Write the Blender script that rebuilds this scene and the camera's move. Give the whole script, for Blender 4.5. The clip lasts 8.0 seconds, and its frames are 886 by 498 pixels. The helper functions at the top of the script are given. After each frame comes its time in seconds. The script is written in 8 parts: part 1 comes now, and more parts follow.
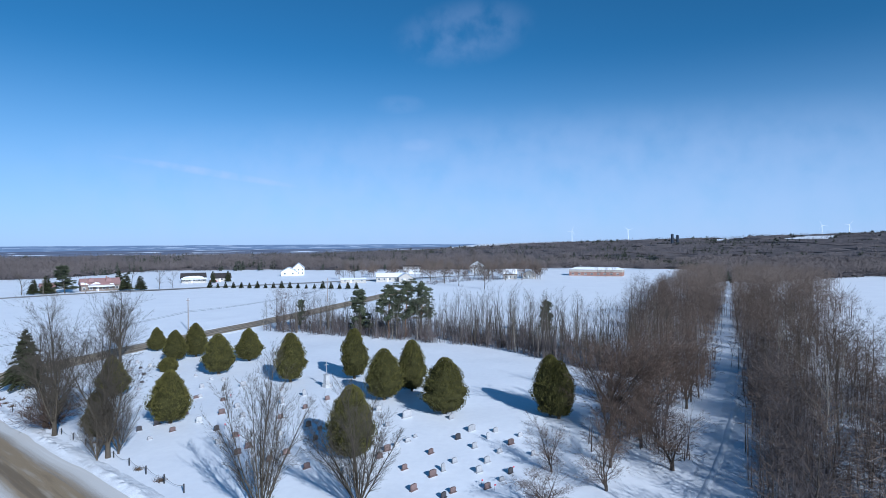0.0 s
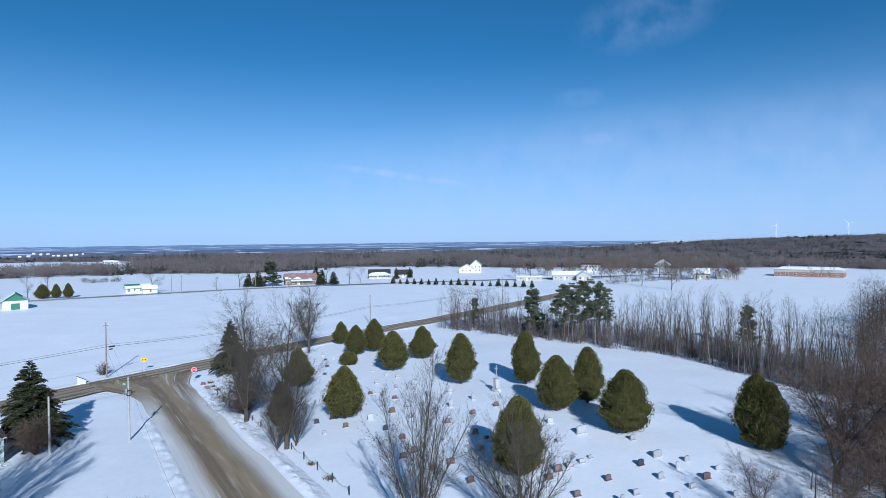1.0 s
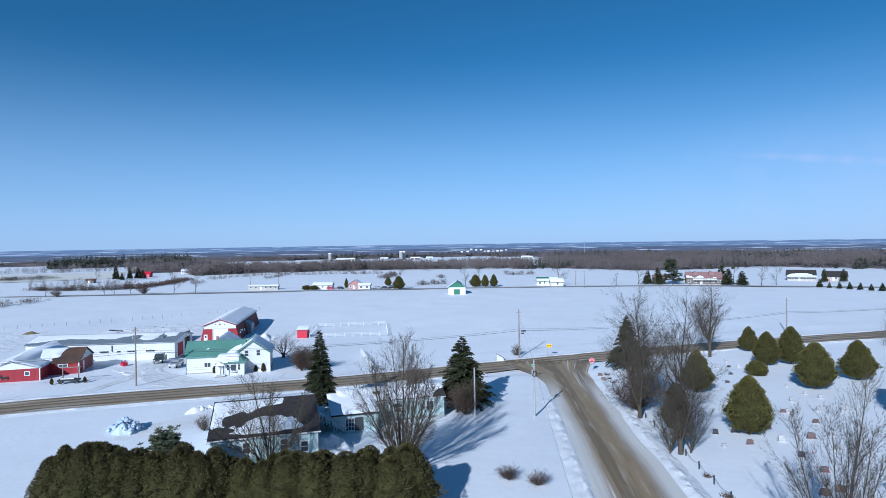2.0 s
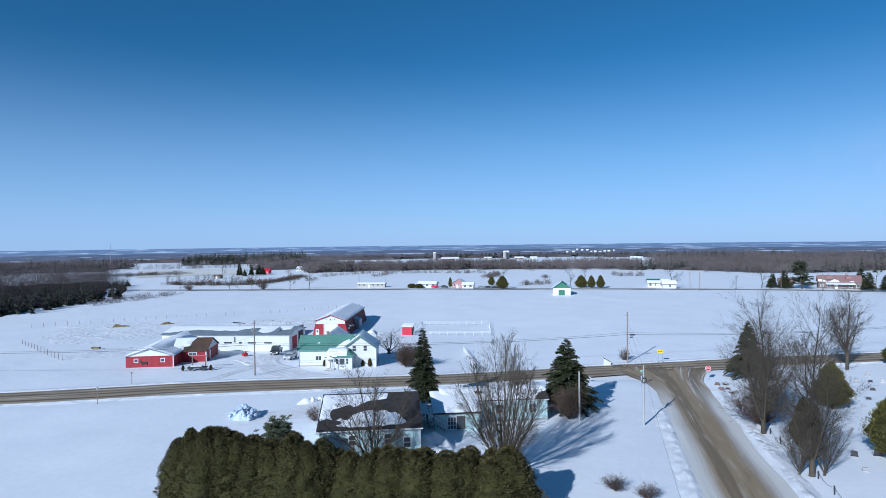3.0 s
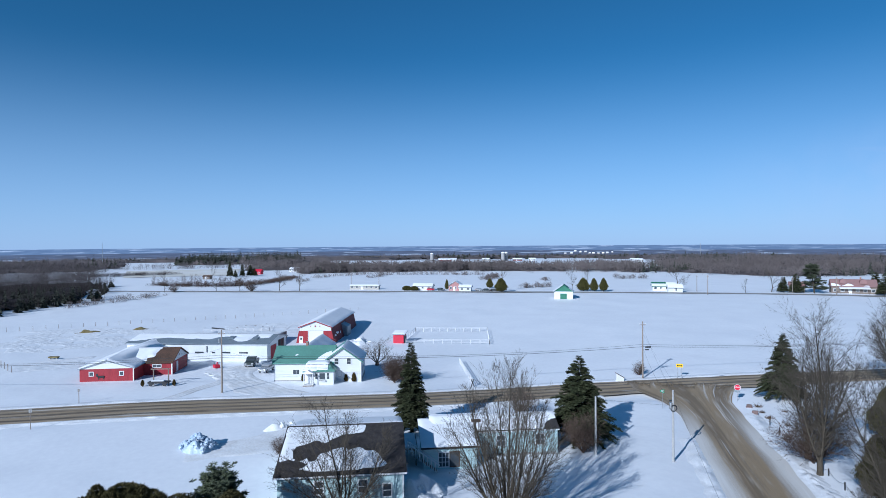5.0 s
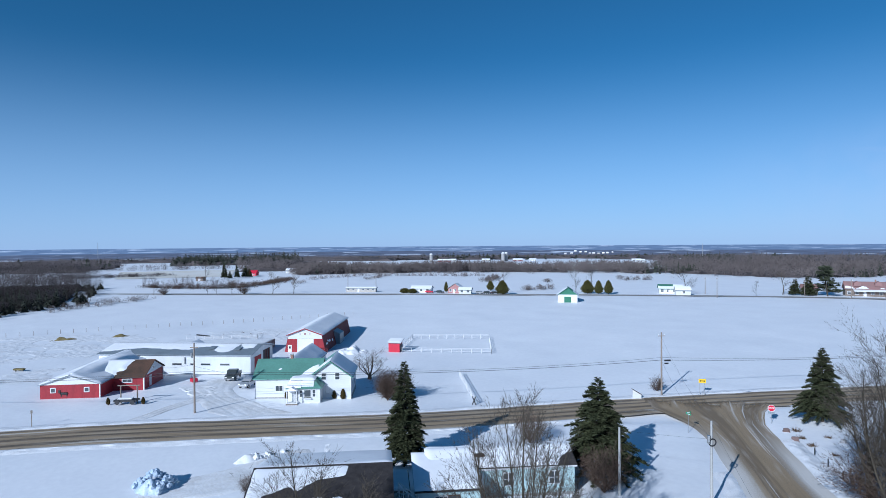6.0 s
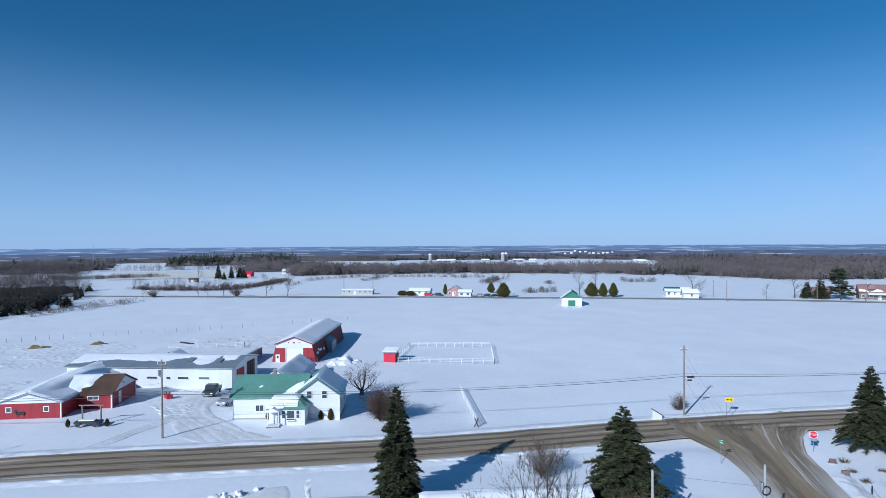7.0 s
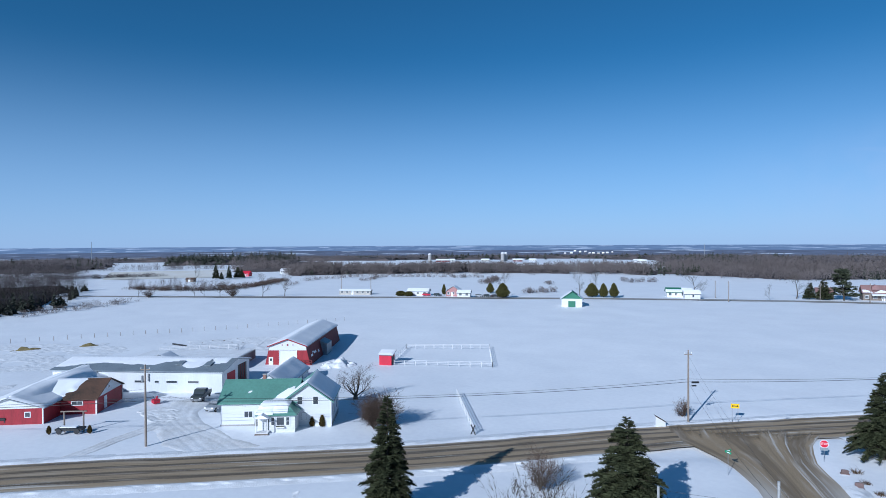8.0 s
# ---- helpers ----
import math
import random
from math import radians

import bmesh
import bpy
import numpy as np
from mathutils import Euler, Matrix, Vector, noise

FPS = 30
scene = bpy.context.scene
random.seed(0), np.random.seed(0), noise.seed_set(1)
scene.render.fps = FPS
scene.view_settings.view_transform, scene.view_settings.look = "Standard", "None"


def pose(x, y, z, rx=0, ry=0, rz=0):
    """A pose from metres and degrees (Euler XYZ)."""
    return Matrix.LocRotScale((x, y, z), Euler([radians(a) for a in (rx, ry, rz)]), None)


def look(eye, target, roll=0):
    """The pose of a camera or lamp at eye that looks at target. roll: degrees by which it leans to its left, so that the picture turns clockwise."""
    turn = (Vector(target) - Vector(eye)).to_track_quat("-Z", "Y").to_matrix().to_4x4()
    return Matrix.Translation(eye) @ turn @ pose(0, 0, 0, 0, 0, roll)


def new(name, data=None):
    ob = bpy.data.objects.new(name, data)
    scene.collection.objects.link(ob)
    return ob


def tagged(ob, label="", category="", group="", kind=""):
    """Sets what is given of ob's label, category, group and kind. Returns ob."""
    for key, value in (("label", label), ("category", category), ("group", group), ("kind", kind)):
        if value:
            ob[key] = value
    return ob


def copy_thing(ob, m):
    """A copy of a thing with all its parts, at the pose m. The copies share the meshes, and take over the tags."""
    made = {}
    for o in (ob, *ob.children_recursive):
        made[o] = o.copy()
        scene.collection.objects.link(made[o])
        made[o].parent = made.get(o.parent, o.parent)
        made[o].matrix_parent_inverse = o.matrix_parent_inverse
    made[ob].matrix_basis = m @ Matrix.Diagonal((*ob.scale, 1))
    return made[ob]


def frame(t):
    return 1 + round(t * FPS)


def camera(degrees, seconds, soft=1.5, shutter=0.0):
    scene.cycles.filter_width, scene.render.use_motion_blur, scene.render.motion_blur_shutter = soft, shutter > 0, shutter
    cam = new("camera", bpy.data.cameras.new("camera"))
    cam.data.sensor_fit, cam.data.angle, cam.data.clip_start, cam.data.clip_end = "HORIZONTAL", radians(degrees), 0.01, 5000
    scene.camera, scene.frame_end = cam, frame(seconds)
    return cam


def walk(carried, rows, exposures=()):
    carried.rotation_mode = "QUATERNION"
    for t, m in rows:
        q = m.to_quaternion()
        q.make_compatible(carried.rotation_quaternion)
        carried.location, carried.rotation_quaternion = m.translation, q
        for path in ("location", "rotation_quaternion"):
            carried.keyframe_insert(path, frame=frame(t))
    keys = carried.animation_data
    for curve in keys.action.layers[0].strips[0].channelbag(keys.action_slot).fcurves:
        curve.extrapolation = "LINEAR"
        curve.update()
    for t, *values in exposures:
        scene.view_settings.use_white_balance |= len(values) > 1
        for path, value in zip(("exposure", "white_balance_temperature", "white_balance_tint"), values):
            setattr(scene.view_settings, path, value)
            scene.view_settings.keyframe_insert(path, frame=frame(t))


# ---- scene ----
cam = camera(73.40, 8.0, 0.7)
PATH = [
    (0, (0.155, -0.110, 26.787), (-3.881, 99.800, 25.434), -0.26),
    (0.5, (0.307, 4.100, 26.884), (-11.350, 103.408, 25.412), -0.40),
    (1, (0.128, 6.118, 26.928), (-32.950, 100.475, 25.315), -0.59),
    (1.5, (0.229, 6.808, 26.941), (-61.250, 85.660, 25.334), -0.85),
    (2, (0.533, 7.166, 26.720), (-82.969, 62.174, 25.459), -0.83),
    (2.2, (0.434, 7.162, 26.720), (-88.968, 51.949, 25.583), -0.79),
    (2.5, (0.434, 7.212, 26.700), (-91.126, 47.404, 25.583), -0.74),
    (2.9, (0.093, 7.500, 26.685), (-91.677, 47.213, 25.585), -0.68),
    (3.5, (-1.462, 9.041, 26.522), (-93.240, 48.734, 25.414), -0.59),
    (4, (-4.615, 10.496, 26.498), (-96.357, 50.273, 25.406), -0.48),
    (4.5, (-8.451, 12.112, 26.457), (-100.120, 52.059, 25.466), -0.40),
    (6, (-22.903, 18.719, 27.039), (-114.507, 58.818, 26.081), -0.40),
    (6.5, (-28.173, 21.071, 27.351), (-119.770, 61.185, 26.389), -0.36),
    (7, (-32.614, 22.998, 27.674), (-124.160, 63.227, 26.665), -0.34),
    (7.5, (-34.864, 24.395, 27.807), (-126.419, 64.602, 26.753), -0.32),
    (8, (-35.426, 24.954, 27.790), (-126.969, 65.186, 26.715), -0.28),
]
walk(cam, [(t, look(eye, target, roll)) for t, eye, target, roll in PATH], [(0, 0.09, 5120, 10), (2, 0.01, 5120, 10), (4, -0.02, 5120, 10), (8, -0.12, 5120, 10)])

# ---- world, sun ----
SUN_AZ = Vector((0.53, -0.85, 0)).normalized()
SUN_EL = radians(26)
world = bpy.data.worlds.new("sky")
scene.world = world
world.use_nodes = True
wn, wl = world.node_tree.nodes, world.node_tree.links
sky = wn.new("ShaderNodeTexSky")
sky.sky_type = "NISHITA"
sky.sun_disc = False
sky.sun_elevation = SUN_EL
sky.sun_rotation = math.atan2(SUN_AZ.x, SUN_AZ.y)
sky.altitude = 1500
sky.air_density = 0.75
sky.dust_density = 0.9
sky.ozone_density = 4.0
wn["Background"].inputs["Strength"].default_value = 0.081
deep = wn.new("ShaderNodeHueSaturation")
deep.inputs["Saturation"].default_value = 1.14
deep.inputs["Hue"].default_value = 0.481
wl.new(sky.outputs["Color"], deep.inputs["Color"])


def world_math(op, a, b):
    q = wn.new("ShaderNodeMath")
    q.operation = op
    for k, v in enumerate((a, b)):
        if isinstance(v, (int, float)):
            q.inputs[k].default_value = v
        else:
            wl.new(v, q.inputs[k])
    return q.outputs[0]


def world_span(value, a, b, lo, hi):
    r = wn.new("ShaderNodeMapRange")
    r.interpolation_type = "SMOOTHSTEP"
    for key, v in (("From Min", a), ("From Max", b), ("To Min", lo), ("To Max", hi)):
        r.inputs[key].default_value = v
    wl.new(value, r.inputs["Value"])
    return r.outputs["Result"]


def world_mix(f, a, colour):
    x = wn.new("ShaderNodeMix")
    x.data_type = "RGBA"
    wl.new(f, x.inputs["Factor"])
    wl.new(a, x.inputs["A"])
    x.inputs["B"].default_value = (*colour, 1)
    return x.outputs["Result"]


toward = wn.new("ShaderNodeTexCoord").outputs["Generated"]
split = wn.new("ShaderNodeSeparateXYZ")
wl.new(toward, split.inputs[0])
sky_colour = world_mix(world_span(split.outputs["Z"], -0.08, 0.31, 0.86, 0.0), deep.outputs["Color"], (5.4, 7.0, 9.1))
wisp = wn.new("ShaderNodeTexNoise")
wisp.inputs["Scale"].default_value, wisp.inputs["Detail"].default_value = 22.0, 5.0
wl.new(toward, wisp.inputs["Vector"])
# thin wisps of cirrus: middle, run, half length, half width, strength
for mid, run, length, width, strength in (
    (Vector((-0.398, 0.911, 0.108)), Vector((0.178, 0.081, -0.027)), 0.12, 0.006, 0.34),
    (Vector((-0.004, 0.945, 0.328)), Vector((1.0, 0.0, 0.15)), 0.10, 0.045, 0.13),
    (Vector((-0.080, 0.984, 0.159)), Vector((1.0, 0.0, 0.05)), 0.026, 0.010, 0.13),
    (Vector((0.16, 0.98, 0.075)), Vector((1.0, -0.1, 0.0)), 0.85, 0.125, 0.27),
    (Vector((-0.111, 0.969, 0.223)), Vector((1.0, 0.0, 0.0)), 0.045, 0.014, 0.08)):
    mid, run = mid.normalized(), run.normalized()
    cross_run = mid.cross(run).normalized()
    total = None
    for axis, half in ((run, length), (cross_run, width)):
        d = wn.new("ShaderNodeVectorMath")
        d.operation = "DOT_PRODUCT"
        wl.new(toward, d.inputs[0])
        d.inputs[1].default_value = axis
        off = world_math("POWER", world_math("ABSOLUTE", world_math("DIVIDE", world_math("SUBTRACT", d.outputs["Value"], mid.dot(axis)), half), 0.0), 2.0)
        total = off if total is None else world_math("ADD", total, off)
    ahead = wn.new("ShaderNodeVectorMath")
    ahead.operation = "DOT_PRODUCT"
    wl.new(toward, ahead.inputs[0])
    ahead.inputs[1].default_value = mid
    soft_cloud = world_math("MULTIPLY", world_span(total, 0.0, 1.6, 1.0, 0.0), world_span(wisp.outputs["Fac"], 0.32 if length < 0.5 else 0.0, 0.66 if length < 0.5 else 0.75, 0.0, strength))
    soft_cloud = world_math("MULTIPLY", soft_cloud, world_span(ahead.outputs["Value"], 0.5, 0.8, 0.0, 1.0))
    sky_colour = world_mix(soft_cloud, sky_colour, (7.0, 7.4, 9.0))
wl.new(sky_colour, wn["Background"].inputs["Color"])
sun = new("sun", bpy.data.lights.new("sun", "SUN"))
sun.data.energy = 5.0
sun.data.angle = radians(0.5)
sun.data.color = (1.0, 0.94, 0.84)
sun.matrix_world = look((0, 0, 60), Vector((0, 0, 60)) - Vector((SUN_AZ.x * math.cos(SUN_EL), SUN_AZ.y * math.cos(SUN_EL), math.sin(SUN_EL))))


# ---- materials ----
def mat(name, colour, rough=0.7, vary=0.25, scale=3.0, bump=0.0, metal=0.0, second=None, each=0.0, world_space=False, stretch=(1, 1, 1)):
    """A surface with variation at two scales, a fine relief and, with each, a shade of its own for every object."""
    m = bpy.data.materials.new(name)
    m.use_nodes = True
    n, l = m.node_tree.nodes, m.node_tree.links
    b = n["Principled BSDF"]
    b.inputs["Roughness"].default_value = rough
    b.inputs["Metallic"].default_value = metal
    if rough >= 0.8:
        b.inputs["Specular IOR Level"].default_value = 0.15
    if world_space:
        at = n.new("ShaderNodeNewGeometry").outputs["Position"]
    else:
        at = n.new("ShaderNodeTexCoord").outputs["Object"]
    mp = n.new("ShaderNodeMapping")
    mp.inputs["Scale"].default_value = stretch
    l.new(at, mp.inputs["Vector"])
    big, fine = n.new("ShaderNodeTexNoise"), n.new("ShaderNodeTexNoise")
    big.inputs["Scale"].default_value, fine.inputs["Scale"].default_value = scale * 0.18, scale * 2.2
    big.inputs["Detail"].default_value, fine.inputs["Detail"].default_value = 3, 4
    add = n.new("ShaderNodeMath")
    add.operation = "ADD"
    for t in (big, fine):
        l.new(mp.outputs["Vector"], t.inputs["Vector"])
    l.new(big.outputs["Fac"], add.inputs[0])
    l.new(fine.outputs["Fac"], add.inputs[1])
    ramp = n.new("ShaderNodeMapRange")
    ramp.inputs["From Min"].default_value, ramp.inputs["From Max"].default_value = 0.7, 1.3
    l.new(add.outputs[0], ramp.inputs["Value"])
    mix = n.new("ShaderNodeMix")
    mix.data_type = "RGBA"
    c = np.array(colour)
    other = np.array(second) if second is not None else c * (1 - vary)
    mix.inputs["A"].default_value = (*np.clip(c * (1 + vary * 0.35), 0, 0.95), 1)
    mix.inputs["B"].default_value = (*np.clip(other, 0, 0.95), 1)
    l.new(ramp.outputs["Result"], mix.inputs["Factor"])
    out = mix.outputs["Result"]
    if each:
        info = n.new("ShaderNodeObjectInfo")
        hsv = n.new("ShaderNodeHueSaturation")
        shade = n.new("ShaderNodeMapRange")
        shade.inputs["To Min"].default_value, shade.inputs["To Max"].default_value = 1 - each, 1 + each
        l.new(info.outputs["Random"], shade.inputs["Value"])
        l.new(shade.outputs["Result"], hsv.inputs["Value"])
        l.new(out, hsv.inputs["Color"])
        out = hsv.outputs["Color"]
    l.new(out, b.inputs["Base Color"])
    if bump:
        bp = n.new("ShaderNodeBump")
        bp.inputs["Strength"].default_value = bump
        bp.inputs["Distance"].default_value = 0.05
        l.new(add.outputs[0], bp.inputs["Height"])
        l.new(bp.outputs["Normal"], b.inputs["Normal"])
    return m


def glass_mat(name, tint=(0.055, 0.065, 0.075)):
    m = bpy.data.materials.new(name)
    m.use_nodes = True
    b = m.node_tree.nodes["Principled BSDF"]
    b.inputs["Base Color"].default_value = (*tint, 1)
    b.inputs["Roughness"].default_value = 0.08
    b.inputs["Specular IOR Level"].default_value = 0.7
    return m


def road_mat(name, sand, dark, snow, tracks, edge=None, flecks=0.8, mouth=1.0):
    """Sanded winter road: grit, dark wheel tracks and thin snow drawn out along the driving direction."""
    m = bpy.data.materials.new(name)
    m.use_nodes = True
    n, l = m.node_tree.nodes, m.node_tree.links
    b = n["Principled BSDF"]
    b.inputs["Roughness"].default_value = 0.75
    uv = n.new("ShaderNodeUVMap")
    uv.uv_map = "UVMap"
    sep = n.new("ShaderNodeSeparateXYZ")
    l.new(uv.outputs["UV"], sep.inputs[0])

    def noise_at(sx, sy, detail=4.0):
        mp, t = n.new("ShaderNodeMapping"), n.new("ShaderNodeTexNoise")
        mp.inputs["Scale"].default_value = (sx, sy, 1)
        t.inputs["Scale"].default_value = 1.0
        t.inputs["Detail"].default_value = detail
        l.new(uv.outputs["UV"], mp.inputs["Vector"])
        l.new(mp.outputs["Vector"], t.inputs["Vector"])
        return t.outputs["Fac"]

    def span(value, a, c, lo=0.0, hi=1.0):
        r = n.new("ShaderNodeMapRange")
        r.interpolation_type = "SMOOTHSTEP"
        for key, v in (("From Min", a), ("From Max", c), ("To Min", lo), ("To Max", hi)):
            r.inputs[key].default_value = v
        l.new(value, r.inputs["Value"])
        return r.outputs["Result"]

    def sums(a, c, op="ADD"):
        q = n.new("ShaderNodeMath")
        q.operation = op
        for k, v in enumerate((a, c)):
            if isinstance(v, float):
                q.inputs[k].default_value = v
            else:
                l.new(v, q.inputs[k])
        return q.outputs[0]

    def blend(f, a, c):
        x = n.new("ShaderNodeMix")
        x.data_type = "RGBA"
        l.new(f, x.inputs["Factor"])
        for key, v in (("A", a), ("B", c)):
            if isinstance(v, tuple):
                x.inputs[key].default_value = (*v, 1)
            else:
                l.new(v, x.inputs[key])
        return x.outputs["Result"]

    streak, grit, patch = noise_at(2.1, 0.034, 6.0), noise_at(9, 4, 6), noise_at(0.5, 0.03, 2)
    mottle = noise_at(1.2, 0.11, 6)
    wave = n.new("ShaderNodeMath")
    wave.operation = "SINE"
    l.new(sums(sep.outputs["X"], tracks, "MULTIPLY"), wave.inputs[0])
    wet = span(sums(sums(wave.outputs[0], 0.17, "MULTIPLY"), streak), 0.44, 0.66)
    base = blend(wet, sand, dark)
    base = blend(span(grit, 0.35, 0.7, 0, 0.55), base, tuple(v * 0.62 for v in sand))
    base = blend(span(mottle, 0.50, 0.72, 0, 0.4), base, tuple(0.55 * v + 0.45 * w for v, w in zip(sand, snow)))
    base = blend(span(mottle, 0.46, 0.30, 0, 0.45), base, dark)
    white = span(sums(sums(streak, patch, "MULTIPLY"), sums(grit, 0.12, "MULTIPLY")), 0.37, 0.47, 0, flecks)
    base = blend(white, base, snow)
    if edge:
        rim = n.new("ShaderNodeMath")
        rim.operation = "ABSOLUTE"
        l.new(sep.outputs["X"], rim.inputs[0])
        worn = sums(rim.outputs[0], sums(sums(streak, grit), 1.5, "MULTIPLY"))
        base = blend(sums(span(worn, edge[0] + 1.5, edge[1] + 1.5, 0, 0.85), span(sep.outputs["Y"], 12.0, 38.0, mouth, 1.0), "MULTIPLY"), base, snow)
    if mouth < 1:
        l.new(span(sums(sep.outputs["Y"], sums(sums(streak, mottle), 11.0, "MULTIPLY")), 11.5, 17.0), b.inputs["Alpha"])
    l.new(base, b.inputs["Base Color"])
    bp = n.new("ShaderNodeBump")
    bp.inputs["Strength"].default_value, bp.inputs["Distance"].default_value = 0.5, 0.04
    l.new(sums(grit, streak), bp.inputs["Height"])
    l.new(bp.outputs["Normal"], b.inputs["Normal"])
    return m


SNOW = mat("snow", (0.86, 0.87, 0.89), 0.55, 0.05, 0.5, 0.35, world_space=True, second=(0.80, 0.81, 0.84))
ROUGH_SNOW = mat("churned_snow", (0.84, 0.85, 0.87), 0.6, 0.1, 3.0, 0.9, world_space=True, second=(0.70, 0.70, 0.71))
DIRTY_SNOW = mat("plowed_snow", (0.80, 0.79, 0.77), 0.65, 0.2, 2.2, 0.9, world_space=True, second=(0.52, 0.48, 0.43))
ROAD = road_mat("sanded_road", (0.35, 0.265, 0.165), (0.085, 0.068, 0.050), (0.60, 0.56, 0.50), 2.9, (3.7, 5.4), 0.8)
SIDE_ROAD = road_mat("sandy_side_road", (0.32, 0.240, 0.145), (0.185, 0.138, 0.085), (0.72, 0.70, 0.67), 1.6, (1.6, 3.8), 0.75, 0.0)
FAR_ROAD = road_mat("distant_road", (0.34, 0.32, 0.29), (0.16, 0.155, 0.15), (0.75, 0.75, 0.75), 2.2)
BARK = mat("grey_bark", (0.092, 0.077, 0.058), 0.9, 0.5, 6, 0.6, stretch=(1, 1, 0.25), each=0.15)
TWIG = mat("brown_twigs", (0.102, 0.076, 0.060), 0.9, 0.35, 2, each=0.4)
GREYTWIG = mat("grey_brown_twigs", (0.087, 0.074, 0.059), 0.9, 0.35, 2, each=0.15)
REDTWIG = mat("russet_twigs", (0.092, 0.066, 0.055), 0.9, 0.35, 2, each=0.2)
SAPBARK = mat("pale_grey_sapling_bark", (0.20, 0.175, 0.145), 0.85, 0.4, 5, 0.3, each=0.2)
BIRCH = mat("pale_birch_bark", (0.28, 0.25, 0.21), 0.8, 0.5, 5, 0.3, each=0.1)
WOODTWIG = mat("woodland_twigs", (0.072, 0.054, 0.044), 0.9, 0.4, 0.05, world_space=True, second=(0.128, 0.102, 0.086))
# twigs for far off, greyed: distance haze is put into the base colour
FARTWIG = mat("hazed_far_woodland_twigs", (0.076, 0.067, 0.070), 0.95, 0.3, 0.02, world_space=True, second=(0.130, 0.116, 0.120))
CEDAR = mat("cedar_foliage", (0.125, 0.112, 0.030), 0.8, 0.5, 5.0, each=0.14, second=(0.038, 0.039, 0.013))
HEDGE = mat("hedge_foliage", (0.080, 0.067, 0.026), 0.85, 0.5, 1.2, each=0.10, second=(0.050, 0.046, 0.019))
GOLDCEDAR = mat("browned_cedar", (0.115, 0.072, 0.022), 0.85, 0.5, 3, each=0.2, second=(0.055, 0.042, 0.016))
# darker foliage copy; shade between the sprays is put into its colour
CEDARCORE = mat("cedar_shaded_inner_foliage", (0.050, 0.047, 0.014), 0.9, 0.5, 7, 1.0, second=(0.015, 0.015, 0.006))
SPRUCE = mat("spruce_needles", (0.054, 0.058, 0.028), 0.8, 0.5, 2.5, each=0.2, second=(0.026, 0.033, 0.017))
PINE = mat("pine_needles", (0.105, 0.118, 0.062), 0.7, 0.5, 2.0, each=0.2, second=(0.026, 0.037, 0.022))
WOODBARK = mat("dark_woodland_bark", (0.085, 0.070, 0.058), 0.9, 0.5, 6, 0.4, stretch=(1, 1, 0.25), each=0.25)
EDGETWIG = mat("warm_brown_twigs", (0.110, 0.078, 0.060), 0.9, 0.35, 2, each=0.15)
UNDERLAYER = mat("woodland_underlayer", (0.074, 0.065, 0.066), 1.0, 0.5, 0.25, 0.5, world_space=True, second=(0.108, 0.092, 0.090))
# darkened twig copies: shade on and inside the woods is in the colour
SHADEWOOD = mat("shaded_woodland_twigs", (0.020, 0.017, 0.017), 0.95, 0.4, 0.05, world_space=True, second=(0.036, 0.030, 0.030))
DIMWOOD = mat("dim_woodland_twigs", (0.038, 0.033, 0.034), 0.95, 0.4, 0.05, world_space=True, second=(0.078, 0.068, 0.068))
# less green than the near needles, haze put into the colour
FARPINE = mat("hazed_far_pine_needles", (0.030, 0.035, 0.026), 0.9, 0.4, 0.05, world_space=True, second=(0.048, 0.052, 0.042))
STUBBLE = mat("snowy_stubble", (0.60, 0.56, 0.48), 0.9, 0.2, 0.03, world_space=True, second=(0.74, 0.73, 0.70), stretch=(0.3, 1, 1))
BELT = mat("grey_tree_belt_twigs", (0.072, 0.061, 0.060), 0.95, 0.4, 0.05, world_space=True, second=(0.145, 0.125, 0.120))
PINEBARK = mat("orange_pine_bark", (0.24, 0.135, 0.075), 0.85, 0.5, 5, 0.5)
GREENROOF = mat("green_metal_roof", (0.165, 0.345, 0.275), 0.42, 0.15, 1.2, 0.1, metal=0.25, each=0.06)
SHINGLE = mat("dark_shingles", (0.050, 0.045, 0.045), 0.85, 0.4, 9, 0.4)
GREYROOF = mat("galvanised_roof", (0.30, 0.34, 0.37), 0.45, 0.25, 1.5, 0.15, metal=0.35)
BROWNROOF = mat("rusty_brown_roof", (0.115, 0.065, 0.045), 0.8, 0.5, 2, 0.4, second=(0.05, 0.04, 0.032))
WHITE = mat("white_siding", (0.66, 0.67, 0.68), 0.6, 0.08, 1.0, 0.1, stretch=(0.4, 0.4, 6))
WHITEMETAL = mat("white_metal_siding", (0.64, 0.66, 0.68), 0.5, 0.1, 1.0, 0.12, stretch=(3, 3, 0.3))
AQUA = mat("pale_aqua_siding", (0.47, 0.62, 0.63), 0.65, 0.14, 1.0, 0.15, stretch=(0.4, 0.4, 7))
RED = mat("barn_red_siding", (0.30, 0.018, 0.028), 0.65, 0.3, 1.6, 0.25, stretch=(3, 3, 0.35))
BRIGHTRED = mat("bright_red_paint", (0.52, 0.012, 0.040), 0.55, 0.2, 1.5, 0.15, stretch=(3, 3, 0.4))
DARKRED = mat("weathered_dark_red", (0.16, 0.022, 0.024), 0.75, 0.4, 1.4, 0.3, stretch=(3, 3, 0.35))
BRICK = mat("tan_red_brick", (0.31, 0.18, 0.14), 0.85, 0.25, 4, 0.2)
OLDWALL = mat("weathered_brown_wall", (0.20, 0.165, 0.14), 0.8, 0.3, 1.5, 0.2)
TAN = mat("beige_siding", (0.41, 0.38, 0.335), 0.7, 0.15, 1.5)
ROSEWALL = mat("rose_siding", (0.40, 0.20, 0.19), 0.7, 0.2, 1.5)
